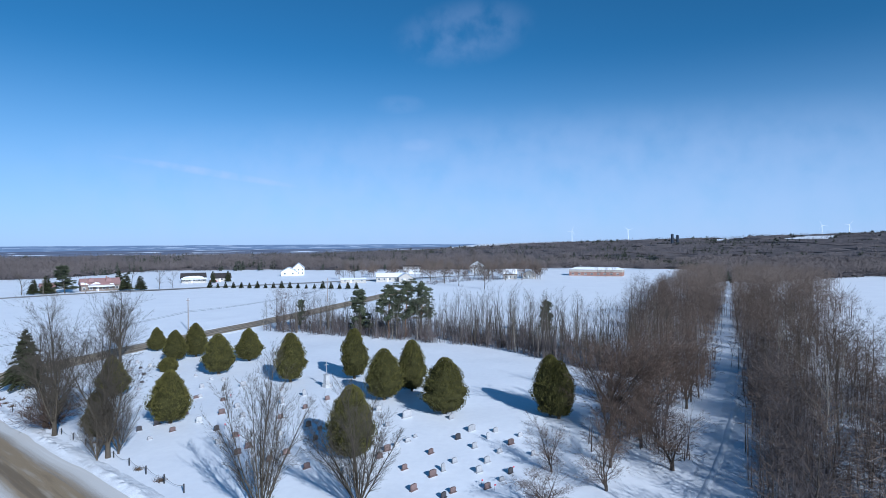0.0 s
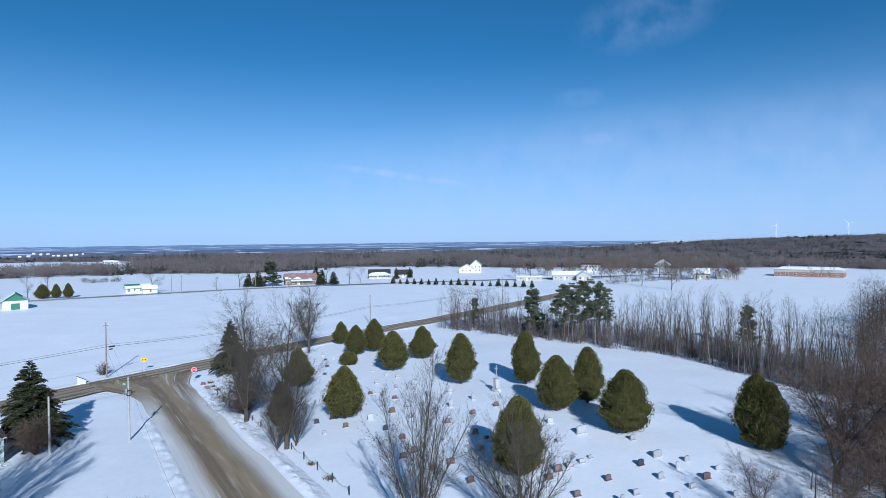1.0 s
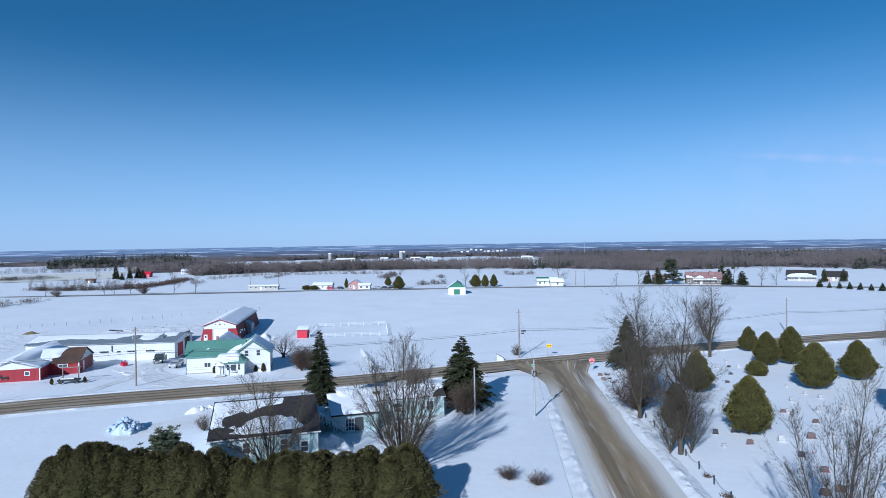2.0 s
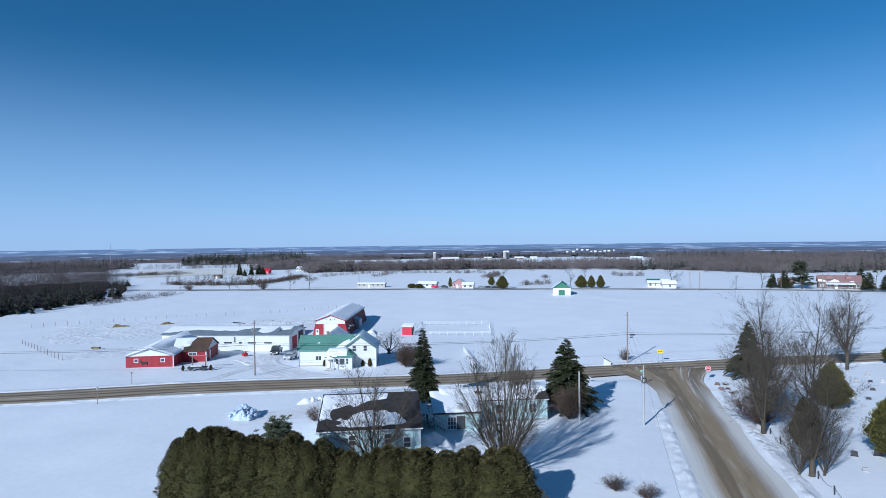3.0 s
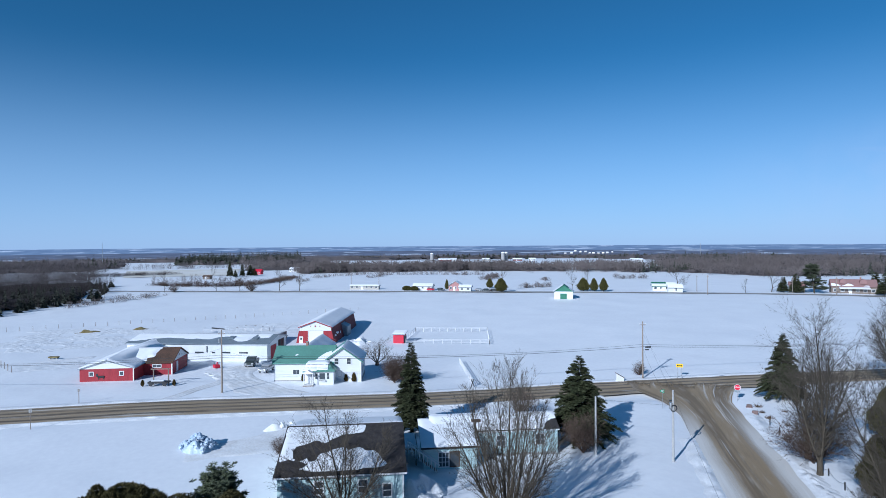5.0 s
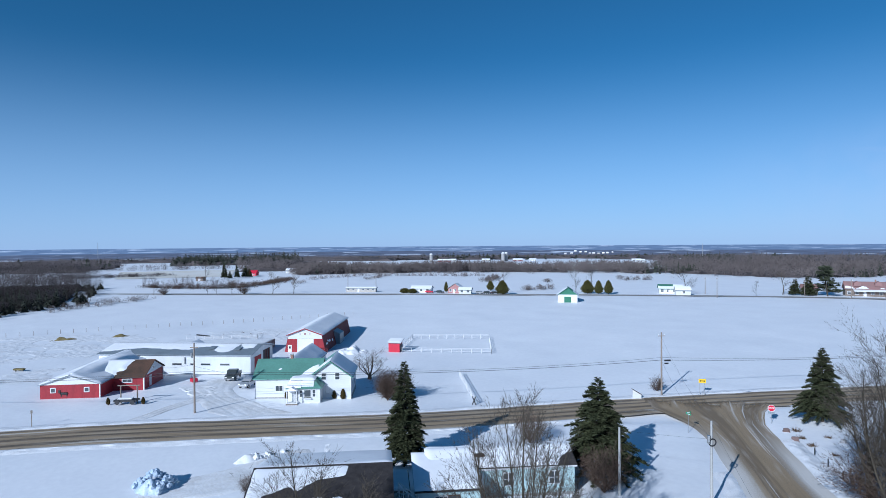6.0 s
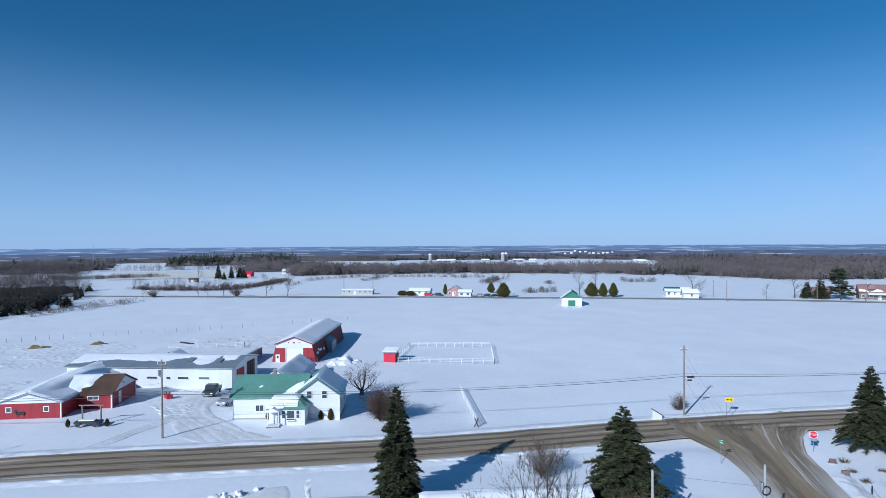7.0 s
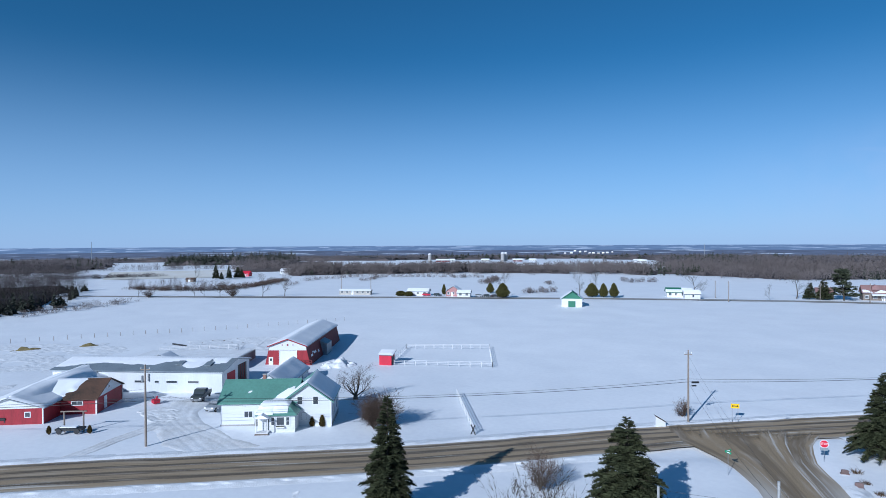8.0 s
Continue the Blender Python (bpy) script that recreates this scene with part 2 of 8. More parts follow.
PINKROOF = mat("faded_pink_roof", (0.26, 0.145, 0.135), 0.8, 0.3, 2, second=(0.22, 0.145, 0.14))
TRIM = mat("white_trim", (0.72, 0.72, 0.72), 0.5, 0.06, 2)
CONCRETE = mat("grey_concrete", (0.36, 0.35, 0.34), 0.9, 0.3, 3, 0.3)
GREENPAINT = mat("green_paint", (0.035, 0.16, 0.095), 0.6, 0.2, 2)
GLASS = glass_mat("dark_window_glass")
POLEWOOD = mat("weathered_pole_wood", (0.27, 0.225, 0.19), 0.9, 0.4, 4, 0.4, stretch=(2, 2, 0.2))
GREYPOLE = mat("grey_steel_pole", (0.38, 0.38, 0.37), 0.55, 0.2, 3)
WIRE = mat("black_cable", (0.03, 0.03, 0.032), 0.6, 0.2, 3)
BLACK = mat("black_paint", (0.022, 0.022, 0.024), 0.5, 0.3, 4)
STEEL = mat("galvanised_steel", (0.42, 0.43, 0.44), 0.4, 0.2, 5, metal=0.7)
SIGNRED = mat("sign_red", (0.55, 0.012, 0.04), 0.4, 0.06, 3)
SIGNWHITE = mat("sign_white", (0.85, 0.85, 0.85), 0.4, 0.04, 3)
SIGNYELLOW = mat("sign_yellow", (0.85, 0.55, 0.01), 0.4, 0.05, 3)
SIGNGREEN = mat("sign_green", (0.02, 0.30, 0.13), 0.4, 0.05, 3)
GREYSTONE = mat("grey_granite", (0.36, 0.36, 0.37), 0.7, 0.3, 14, 0.2, each=0.18)
ROSESTONE = mat("rose_granite", (0.17, 0.115, 0.105), 0.6, 0.35, 14, 0.2, each=0.25)
BLACKSTONE = mat("black_granite", (0.055, 0.048, 0.050), 0.35, 0.3, 14, 0.1, each=0.2)
WHITESTONE = mat("white_marble", (0.44, 0.44, 0.44), 0.6, 0.15, 6, 0.15, each=0.08)
# plowed snow whose shaded faces are put into a dark blue colour
SHADED_SNOW = mat("shaded_plowed_snow", (0.26, 0.35, 0.47), 0.45, 0.3, 3.0, 0.6, second=(0.58, 0.65, 0.75))
HAY = mat("trampled_hay", (0.23, 0.185, 0.085), 0.95, 0.5, 3, 0.8)
DRYGRASS = mat("dry_grass", (0.115, 0.078, 0.048), 0.95, 0.5, 3)
YARDSNOW = mat("packed_yard_snow", (0.83, 0.835, 0.85), 0.6, 0.1, 1.6, 0.3, world_space=True, second=(0.66, 0.645, 0.63))
SILVER = mat("silver_paint", (0.52, 0.53, 0.54), 0.3, 0.08, 2, metal=0.5)
DARKPAINT = mat("dark_green_grey_paint", (0.060, 0.072, 0.070), 0.3, 0.15, 2, metal=0.3)
RUBBER = mat("tyre_rubber", (0.02, 0.02, 0.02), 0.85, 0.2, 6)
SILOBLUE = mat("dark_blue_enamel", (0.018, 0.026, 0.045), 0.4, 0.2, 1)


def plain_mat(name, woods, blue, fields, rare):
    """The far plain: woods and long snowy clearings, with distance haze put into the bluish colours."""
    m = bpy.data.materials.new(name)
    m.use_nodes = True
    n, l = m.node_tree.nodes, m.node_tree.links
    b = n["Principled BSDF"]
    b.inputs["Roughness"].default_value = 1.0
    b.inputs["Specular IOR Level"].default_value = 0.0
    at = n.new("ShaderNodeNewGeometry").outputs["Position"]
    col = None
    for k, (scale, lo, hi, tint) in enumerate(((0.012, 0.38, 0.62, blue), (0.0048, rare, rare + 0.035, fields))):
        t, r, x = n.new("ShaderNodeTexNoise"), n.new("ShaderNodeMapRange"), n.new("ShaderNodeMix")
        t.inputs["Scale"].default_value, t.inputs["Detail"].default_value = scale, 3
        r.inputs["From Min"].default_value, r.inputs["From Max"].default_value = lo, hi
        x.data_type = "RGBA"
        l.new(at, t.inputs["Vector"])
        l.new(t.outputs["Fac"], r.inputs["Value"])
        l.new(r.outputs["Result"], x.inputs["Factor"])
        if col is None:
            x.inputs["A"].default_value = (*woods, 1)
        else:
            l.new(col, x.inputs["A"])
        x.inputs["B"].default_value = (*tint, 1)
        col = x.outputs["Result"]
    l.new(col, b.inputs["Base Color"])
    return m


# haze is in these base colours, stronger and bluer in the second
MIDPLAIN = plain_mat("hazed_wooded_plain", (0.135, 0.155, 0.21), (0.185, 0.215, 0.295), (0.66, 0.72, 0.82), 0.60)
DISTANCE = plain_mat("hazed_far_plain", (0.185, 0.255, 0.385), (0.265, 0.35, 0.50), (0.66, 0.74, 0.86), 0.585)


# ---- building blocks ----
def part(name, bm, material, parent, label=""):
    """Links a bmesh as one mesh object under a thing or a part."""
    me = bpy.data.meshes.new(name)
    bm.to_mesh(me)
    bm.free()
    me.materials.append(material)
    ob = new(name, me)
    ob.parent = parent
    if label:
        ob["label"] = label
    return ob


def joint(name, me, material, parent, label=""):
    """The same for a ready mesh."""
    if not me.materials:
        me.materials.append(material)
    ob = new(name, me)
    ob.parent = parent
    if label:
        ob["label"] = label
    return ob


def thing(name, place, turn=0.0, label="", category="", group="", kind=""):
    ob = new(name)
    ob.empty_display_size = 0.3
    ob.matrix_basis = pose(*place, 0, 0, turn)
    return tagged(ob, label, category, group, kind)


def tri_mesh(name, verts, tris, uvs=None):
    verts, tris = np.asarray(verts, np.float32).reshape(-1, 3), np.asarray(tris, np.int32).reshape(-1, 3)
    me = bpy.data.meshes.new(name)
    me.vertices.add(len(verts))
    me.vertices.foreach_set("co", verts.ravel())
    me.loops.add(tris.size)
    me.loops.foreach_set("vertex_index", tris.ravel())
    me.polygons.add(len(tris))
    me.polygons.foreach_set("loop_start", np.arange(0, tris.size, 3, dtype=np.int32))
    if uvs is not None:
        layer = me.uv_layers.new(name="UVMap")
        layer.data.foreach_set("uv", np.asarray(uvs, np.float32)[tris.ravel()].ravel())
    me.update()
    me.validate()
    return me


def grid_tris(nx, ny):
    i = np.arange(nx * ny).reshape(nx, ny)
    a, b, c, d = i[:-1, :-1].ravel(), i[1:, :-1].ravel(), i[1:, 1:].ravel(), i[:-1, 1:].ravel()
    return np.r_[np.c_[a, b, c], np.c_[a, c, d]]


def smooth(me):
    me.polygons.foreach_set("use_smooth", np.ones(len(me.polygons), bool))
    return me


def box(bm, x0, x1, y0, y1, z0, z1, bevel=0.0):
    m = Matrix.LocRotScale(((x0 + x1) / 2, (y0 + y1) / 2, (z0 + z1) / 2), None, (x1 - x0, y1 - y0, z1 - z0))
    made = bmesh.ops.create_cube(bm, size=1, matrix=m)
    if bevel:
        edges = list({e for v in made["verts"] for e in v.link_edges})
        bmesh.ops.bevel(bm, geom=edges, offset=bevel, segments=1, affect="EDGES")
    return bm


def prism(bm, outline, y0, y1):
    """An outline of (x, z), drawn out along y."""
    a = [bm.verts.new((x, y0, z)) for x, z in outline]
    b = [bm.verts.new((x, y1, z)) for x, z in outline]
    n = len(outline)
    bm.faces.new(a)
    bm.faces.new(b[::-1])
    for k in range(n):
        bm.faces.new((a[k], b[k], b[(k + 1) % n], a[(k + 1) % n])[::-1])
    bmesh.ops.recalc_face_normals(bm, faces=bm.faces)
    return bm


def prism_x(bm, outline, x0, x1):
    """An outline of (y, z), drawn out along x."""
    a = [bm.verts.new((x0, y, z)) for y, z in outline]
    b = [bm.verts.new((x1, y, z)) for y, z in outline]
    n = len(outline)
    bm.faces.new(a)
    bm.faces.new(b[::-1])
    for k in range(n):
        bm.faces.new((a[k], b[k], b[(k + 1) % n], a[(k + 1) % n])[::-1])
    bmesh.ops.recalc_face_normals(bm, faces=bm.faces)
    return bm


def rod(bm, p, q, r0, r1=None, sides=8):
    p, q = Vector(p), Vector(q)
    d = q - p
    m = Matrix.Translation((p + q) / 2) @ d.to_track_quat("Z", "Y").to_matrix().to_4x4()
    bmesh.ops.create_cone(bm, cap_ends=True, segments=sides, radius1=r0, radius2=r0 if r1 is None else r1, depth=d.length, matrix=m)
    return bm


def nb():
    return bmesh.new()


# ---- the lie of the land ----
def step(a, b, v):
    u = np.clip((v - a) / (b - a), 0, 1)
    return u * u * (3 - 2 * u)


def land(x, y):
    """Height of the ground: a knoll under the graveyard, a low field behind the farm, a wooded ridge to the north-east and a fall to the plain in the west."""
    x, y = np.asarray(x, float), np.asarray(y, float)
    def swell(cx, cy, r, h):
        return h * np.exp(-((x - cx) ** 2 + (y - cy) ** 2) / r**2)
    z = swell(-17, 94, 46, 1.5) + swell(-74, 84, 41, -1.0) + swell(-180, 72, 66, -1.7) + swell(-126, 24, 30, 0.45)
    far, side = np.hypot(x, y), np.degrees(np.arctan2(x, y))
    z = z + 46 * step(550, 2400, far) * np.clip((side + 3) / 39, 0, 1.15) * (side < 150)
    return z - 27 * step(620, 2500, far) * np.clip((5 - side) / 20, 0, 1)


def soft_noise(x, y, scale, seed):
    """Smooth value noise on arrays."""
    x, y = np.asarray(x, float) / scale + 1000, np.asarray(y, float) / scale + 1000
    i, j = np.floor(x).astype(np.int64), np.floor(y).astype(np.int64)
    u, v = x - i, y - j
    u, v = u * u * (3 - 2 * u), v * v * (3 - 2 * v)
    def h(a, b):
        n = (a * 374761393 + b * 668265263 + seed * 362437) & 0xFFFFFFFF
        n = ((n ^ (n >> 13)) * 1274126177) & 0xFFFFFFFF
        return ((n ^ (n >> 16)) & 0xFFFF) / 65535.0
    return (h(i, j) * (1 - u) + h(i + 1, j) * u) * (1 - v) + (h(i, j + 1) * (1 - u) + h(i + 1, j + 1) * u) * v


def line_points(points, every=3.0):
    """A smooth line through the points, cut into even steps."""
    p = np.array(points, float)
    p = np.vstack([2 * p[0] - p[1], p, 2 * p[-1] - p[-2]])
    out = []
    for a, b, c, d in zip(p[:-3], p[1:-2], p[2:-1], p[3:]):
        n = max(2, int(np.linalg.norm(c - b) / every))
        for t in np.arange(n)[:, None] / n:
            out.append((0.5 * (2 * b + (c - a) * t + (2 * a - 5 * b + 4 * c - d) * t**2 + (3 * b - a - 3 * c + d) * t**3)).ravel())
    out.append(p[-2])
    return np.array(out)


MAIN_ROAD = line_points([(-186, -270), (-155, -130), (-127, -21), (-121, 5), (-114.5, 28), (-109, 52), (-103, 86), (-94, 116.5), (-75.5, 172), (-67.5, 195), (-50.5, 255), (-38, 305), (-35, 324)])
SIDE = line_points([(-99, 105), (-85, 94), (-70, 82.4), (-57.8, 72.8), (-36.5, 56), (0, 27), (60, -20), (150, -92)])
SIDE_MID = SIDE + np.array((-0.43, -0.55))
FAR_LINE = line_points([(-640, -440), (-430, -75), (-386, 5), (-312, 140), (-250, 240), (-203, 300), (-150, 345), (-75, 400), (20, 470)], 8)


def away(x, y, line):
    """Distance of places from a line."""
    best = np.full(np.shape(x), 1e9)
    for (ax, ay), (bx, by) in zip(line[:-1:2], line[2::2]):
        dx, dy = bx - ax, by - ay
        t = np.clip(((x - ax) * dx + (y - ay) * dy) / (dx * dx + dy * dy), 0, 1)
        best = np.minimum(best, np.hypot(x - ax - t * dx, y - ay - t * dy))
    return best


def spread(core, lo, hi, n_lo, n_hi):
    """Lines close together in the core and ever wider apart outside."""
    a, b = core[0], core[-1]
    left = a - np.geomspace(1.5, a - lo, n_lo)[::-1]
    right = b + np.geomspace(1.5, hi - b, n_hi)
    return np.r_[left, core, right]


gx = spread(np.arange(-235, 75, 1.85), -4900, 4900, 70, 70)
gy = spread(np.arange(-25, 200, 1.85), -4900, 4900, 60, 70)
GX, GY = np.meshgrid(gx, gy, indexing="ij")
keep_off = np.minimum(away(GX, GY, MAIN_ROAD) - 4.5, away(GX, GY, SIDE_MID) - 4.0)
keep_off = np.minimum(keep_off, away(GX, GY, line_points([(-99, 84), (-95.5, 92.5), (-88, 93.5), (-80, 88.5)], 0.7)) - 3.9)
def drifts(x, y):
    """Wind-blown waves of the snow."""
    ripple = soft_noise((x * 0.53 - y * 0.85) * 0.25, x * 0.85 + y * 0.53, 2.4, 6)
    return 0.22 * (soft_noise(x + 0.5 * y, y, 9, 1) - 0.5) + 0.35 * (soft_noise(x, y, 34, 2) - 0.5) + 0.07 * (soft_noise(x, y, 2.4, 3) - 0.5) + 0.06 * (ripple - 0.5)


drift = drifts(GX, GY)
GZ = land(GX, GY) + drift * step(0.5, 5, keep_off) - 0.35 * (1 - step(-1.2, 1.2, keep_off))
ground = joint("ground", smooth(tri_mesh("ground", np.c_[GX.ravel(), GY.ravel(), GZ.ravel()], grid_tris(len(gx), len(gy)))), SNOW, None)
tagged(ground, "open snow-covered fields with soft wind drifts", "snow ground", kind="structure")


def on(x, y, up=0.0):
    return float(land(x, y)) + up


def strip(name, line, half, material, label, category, lift=0.05, columns=9, wander=0.25, seed=5, taper=0, sunk=0.35, lie=0.0):
    """A road or track laid along a line, with uneven edges."""
    t = np.gradient(line, axis=0)
    t /= np.linalg.norm(t, axis=1)[:, None]
    side = np.c_[t[:, 1], -t[:, 0]]
    run = np.r_[0, np.cumsum(np.linalg.norm(np.diff(line, axis=0), axis=1))]
    u = np.linspace(-1, 1, columns)
    verts, uvs = [], []
    for k, (p, s, v) in enumerate(zip(line, side, run)):
        w = half + wander * (soft_noise(v, 0, 5, seed) - 0.5) * 2 + wander * (soft_noise(v, 9, 1.7, seed) - 0.5)
        if taper:
            w = w + np.where(u > 0, taper * max(0.0, 1 - max(-2.0, v - 9.0) / 16.0) ** 2, taper * max(0.0, 1 - v / 16.0) ** 2)
        q = p + s * (u * w)[:, None]
        rise = lift
        z = land(q[:, 0], q[:, 1]) + rise * (1 - sunk * u**2) + lie * drifts(q[:, 0], q[:, 1])
        verts += list(np.c_[q, z])
        uvs += list(np.c_[u * half, np.full(columns, v)])
    ob = joint(name, smooth(tri_mesh(name, verts, grid_tris(len(line), columns), np.array(uvs))), material, None)
    return tagged(ob, label, category, kind="structure")


def bank(name, line, off, sign, height, seed, width=2.6):
    """The ridge of plowed snow beside a road."""
    t = np.gradient(line, axis=0)
    t /= np.linalg.norm(t, axis=1)[:, None]
    side = sign * np.c_[t[:, 1], -t[:, 0]]
    run = np.r_[0, np.cumsum(np.linalg.norm(np.diff(line, axis=0), axis=1))]
    prof = [(-0.6, -0.14), (-0.15, 0.02), (0.12, 0.28), (0.35, 0.66), (0.6, 0.92), (0.85, 1.0), (1.1, 0.86), (1.45, 0.62), (1.9, 0.34), (max(2.2, width - 0.3), 0.05), (max(2.5, width), -0.3)]
    if width < 2:
        prof = [(a * width / 2.5, h) for a, h in prof]
    verts = []
    for p, s, v in zip(line, side, run):
        for k, (a, h) in enumerate(prof):
            wob = 0.9 * (soft_noise(v, k * 2.0, 0.55, seed) - 0.5) + 0.6 * (soft_noise(v, k * 1.3, 1.3, seed + 2) - 0.5) + 0.6 * (soft_noise(v, k, 4, seed + 1) - 0.5)
            q = p + s * (off + a + 0.22 * wob)
            lump = 0.11 * min(1.0, height / 0.28) ** 2 * max(0.0, soft_noise(v, k * 1.7, 0.5, seed + 5) - 0.62) / 0.38 * (0 < k < len(prof) - 1)
            verts.append((q[0], q[1], float(land(q[0], q[1])) + height * h * (1 + wob) + lump))
    ob = joint(name, smooth(tri_mesh(name, verts, grid_tris(len(line), len(prof)))), DIRTY_SNOW if height > 0.42 else ROUGH_SNOW, None)
    return tagged(ob, "ridge of plowed lumpy snow along the road", "snowbank", kind="structure")


strip("road", MAIN_ROAD, 4.6, ROAD, "two-lane winter road, sanded and streaked with slush", "road", 0.07)
strip("side_road", SIDE_MID + np.array((-0.19, -0.24)), 4.65, SIDE_ROAD, "brown sanded side road running up to a junction", "road", 0.10, taper=5.5)
strip("far_road", FAR_LINE, 3.4, FAR_ROAD, "distant plowed country road across the fields", "road", 0.30, 5)
fine_main = line_points(MAIN_ROAD[::6], 0.8)
fine_side = line_points(SIDE[::5], 0.5)


def pick(line, lo, hi, axis=1):
    return line[(line[:, axis] >= lo) & (line[:, axis] <= hi)]


bank("snowbank", pick(fine_main, -90, 200), 4.5, -1, 0.17, 11)
bank("snowbank", pick(fine_main, -90, 84), 4.5, 1, 0.16, 12)
bank("snowbank", pick(fine_main, 112, 200), 4.5, 1, 0.18, 13)
bank("snowbank", pick(fine_side, 2, 83), 5.3, 1, 0.26, 14)
bank("snowbank", pick(fine_side, 2, 92), 3.9, -1, 0.34, 15)


def yard(x0, x1, y0, y1, ruts, reach, label, seed, cell=0.32, tracks=()):
    """Packed, churned and rutted snow where cars drive: an uneven sheet along the wheel lines that sinks under the clean snow at its rim."""
    x, y = np.meshgrid(np.arange(x0, x1, cell), np.arange(y0, y1, cell), indexing="ij")
    far_off = np.full(x.shape, 1e9)
    groove = np.zeros(x.shape)
    for line in ruts:
        d = away(x, y, line_points(line, 0.7))
        far_off = np.minimum(far_off, d)
        side = np.abs(d - 0.75)
        groove += np.exp(-((side / 0.30) ** 2)) - 0.6 * np.exp(-(((side - 0.55) / 0.30) ** 2))
    near = np.full(x.shape, 1e9)
    cut = np.zeros(x.shape)
    for line in tracks:
        d = away(x, y, line_points(line, 0.4)) + 0.16 * (soft_noise(x, y, 0.9, seed + 7) - 0.5)
        near = np.minimum(near, d)
        side = np.abs(d - 0.5)
        cut = np.maximum(cut, np.exp(-((side / 0.20) ** 2)) * (0.4 + 0.9 * soft_noise(x, y, 1.6, seed + 8))) - 0.18 * np.exp(-(((d - 0.95) / 0.2) ** 2))
    rim = reach + 2.0 * (soft_noise(x, y, 4.5, seed) - 0.5) + 0.3 * (soft_noise(x, y, 1.2, seed + 1) - 0.5)
    inside = step(rim + 1.6, rim - 1.4, far_off)
    edge = np.minimum(np.minimum(x - x0, x1 - x), np.minimum(y - y0, y1 - y))
    inside = inside * step(0, 2.0, edge)
    inside = np.maximum(inside, step(1.7, 1.0, near) * step(0, 2.0, edge))
    lump = 0.07 * (soft_noise(x, y, 1.1, seed + 2) - 0.5) + 0.05 * (soft_noise(x, y, 0.6, seed + 3) - 0.5)
    berm = 0.05 * np.exp(-(((far_off - rim + 0.5) / 0.8) ** 2)) * (0.3 + soft_noise(x, y, 2.0, seed + 4))
    z = land(x, y) + drifts(x, y) * 0.5 - 0.34 + inside * (0.40 + 0.45 * lump - 0.016 * groove - 0.10 * cut + berm)
    ob = joint("driveway", smooth(tri_mesh("driveway", np.c_[x.ravel(), y.ravel(), z.ravel()], grid_tris(*x.shape))), YARDSNOW, None)
    return tagged(ob, label, "driveway", kind="structure")


FARM_TRACKS = [[(-124.2, 9.6), (-127.8, 13.0), (-131.8, 16.0), (-135.5, 19.5), (-139, 22.0)]]
FARM_TRACKS += [[(-147.4 + d, 19.0 + 0.3 * d), (-146.2 + d, 20.6 + e), (-146.4 + d, 22.3 + e), (-145.3 + d, 23.4 - 0.2 * e)] for d, e in ((0, 0.4), (1.7, -0.5), (2.9, 0.6), (4.8, 0.0), (6.1, 0.7))]
yard(-158, -119, 8, 38, ([(-116, 32.8), (-124.9, 30.0), (-132.5, 26.5), (-140, 24.8), (-152, 26.5)], [(-120, 27.5), (-129, 25), (-138, 22.5), (-147, 21)]), 3.0, "farm driveway of packed and rutted snow", 21, 0.2, FARM_TRACKS)
yard(-104, -86, 12, 40, ([(-105, 33), (-99, 31.5), (-95.5, 28), (-94, 23), (-93.5, 14)], [(-105, 31), (-100, 29), (-97, 24), (-96.5, 18)]), 2.6, "plowed house driveway of packed snow", 25)


def trampled(x0, x1, y0, y1, label, seed, cell=0.4):
    """Snow broken up by many feet: a lumpy sheet with a ragged rim that sinks into the clean snow."""
    x, y = np.meshgrid(np.arange(x0, x1, cell), np.arange(y0, y1, cell), indexing="ij")
    u, v = (2 * x - x0 - x1) / (x1 - x0), (2 * y - y0 - y1) / (y1 - y0)
    inside = step(1.0, 0.72, np.maximum(np.abs(u), np.abs(v)) + 0.5 * (soft_noise(x, y, 9, seed) - 0.5))
    inside = inside * step(0.30, 0.52, soft_noise(x, y, 6, seed + 6) + 0.15)
    lump = 0.06 * (soft_noise(x, y, 1.1, seed + 1) - 0.5) + 0.13 * (soft_noise(x, y, 0.62, seed + 2) - 0.5)
    z = land(x, y) + drifts(x, y) - 0.30 + inside * (0.36 + lump)
    ob = joint("trampled_snow", smooth(tri_mesh("trampled_snow", np.c_[x.ravel(), y.ravel(), z.ravel()], grid_tris(*x.shape))), ROUGH_SNOW, None)
    return tagged(ob, label, "snow", kind="structure")


trampled(-236, -186, -34, 14, "pasture snow broken up by hoof prints around the hay", 121)
trampled(-226, -196, 16, 58, "trampled snow behind the long shed", 131)
trampled(-182, -164, -22, -4, "churned snow beside the red shed", 141)
# ridges pushed up around barn and drive
for pts, off, sign, high, seed, width in (
    ([(-221.6, 49.6), (-210.4, 45.3), (-196.4, 41.6), (-188.0, 39.9)], 0.0, 1, 0.16, 87, 2.2),
    ([(-223.5, 43.6), (-211.0, 41.0), (-198.0, 38.2)], 0.0, 1, 0.14, 88, 2.2),
    ([(-103, 37), (-98, 36), (-93, 37)], 0.0, 1, 0.14, 91, 1.4)):
    bank("snowbank", line_points(pts, 0.6), off, sign, high, seed, width)


# ---- trees ----
UP = Vector((0, 0, 1))


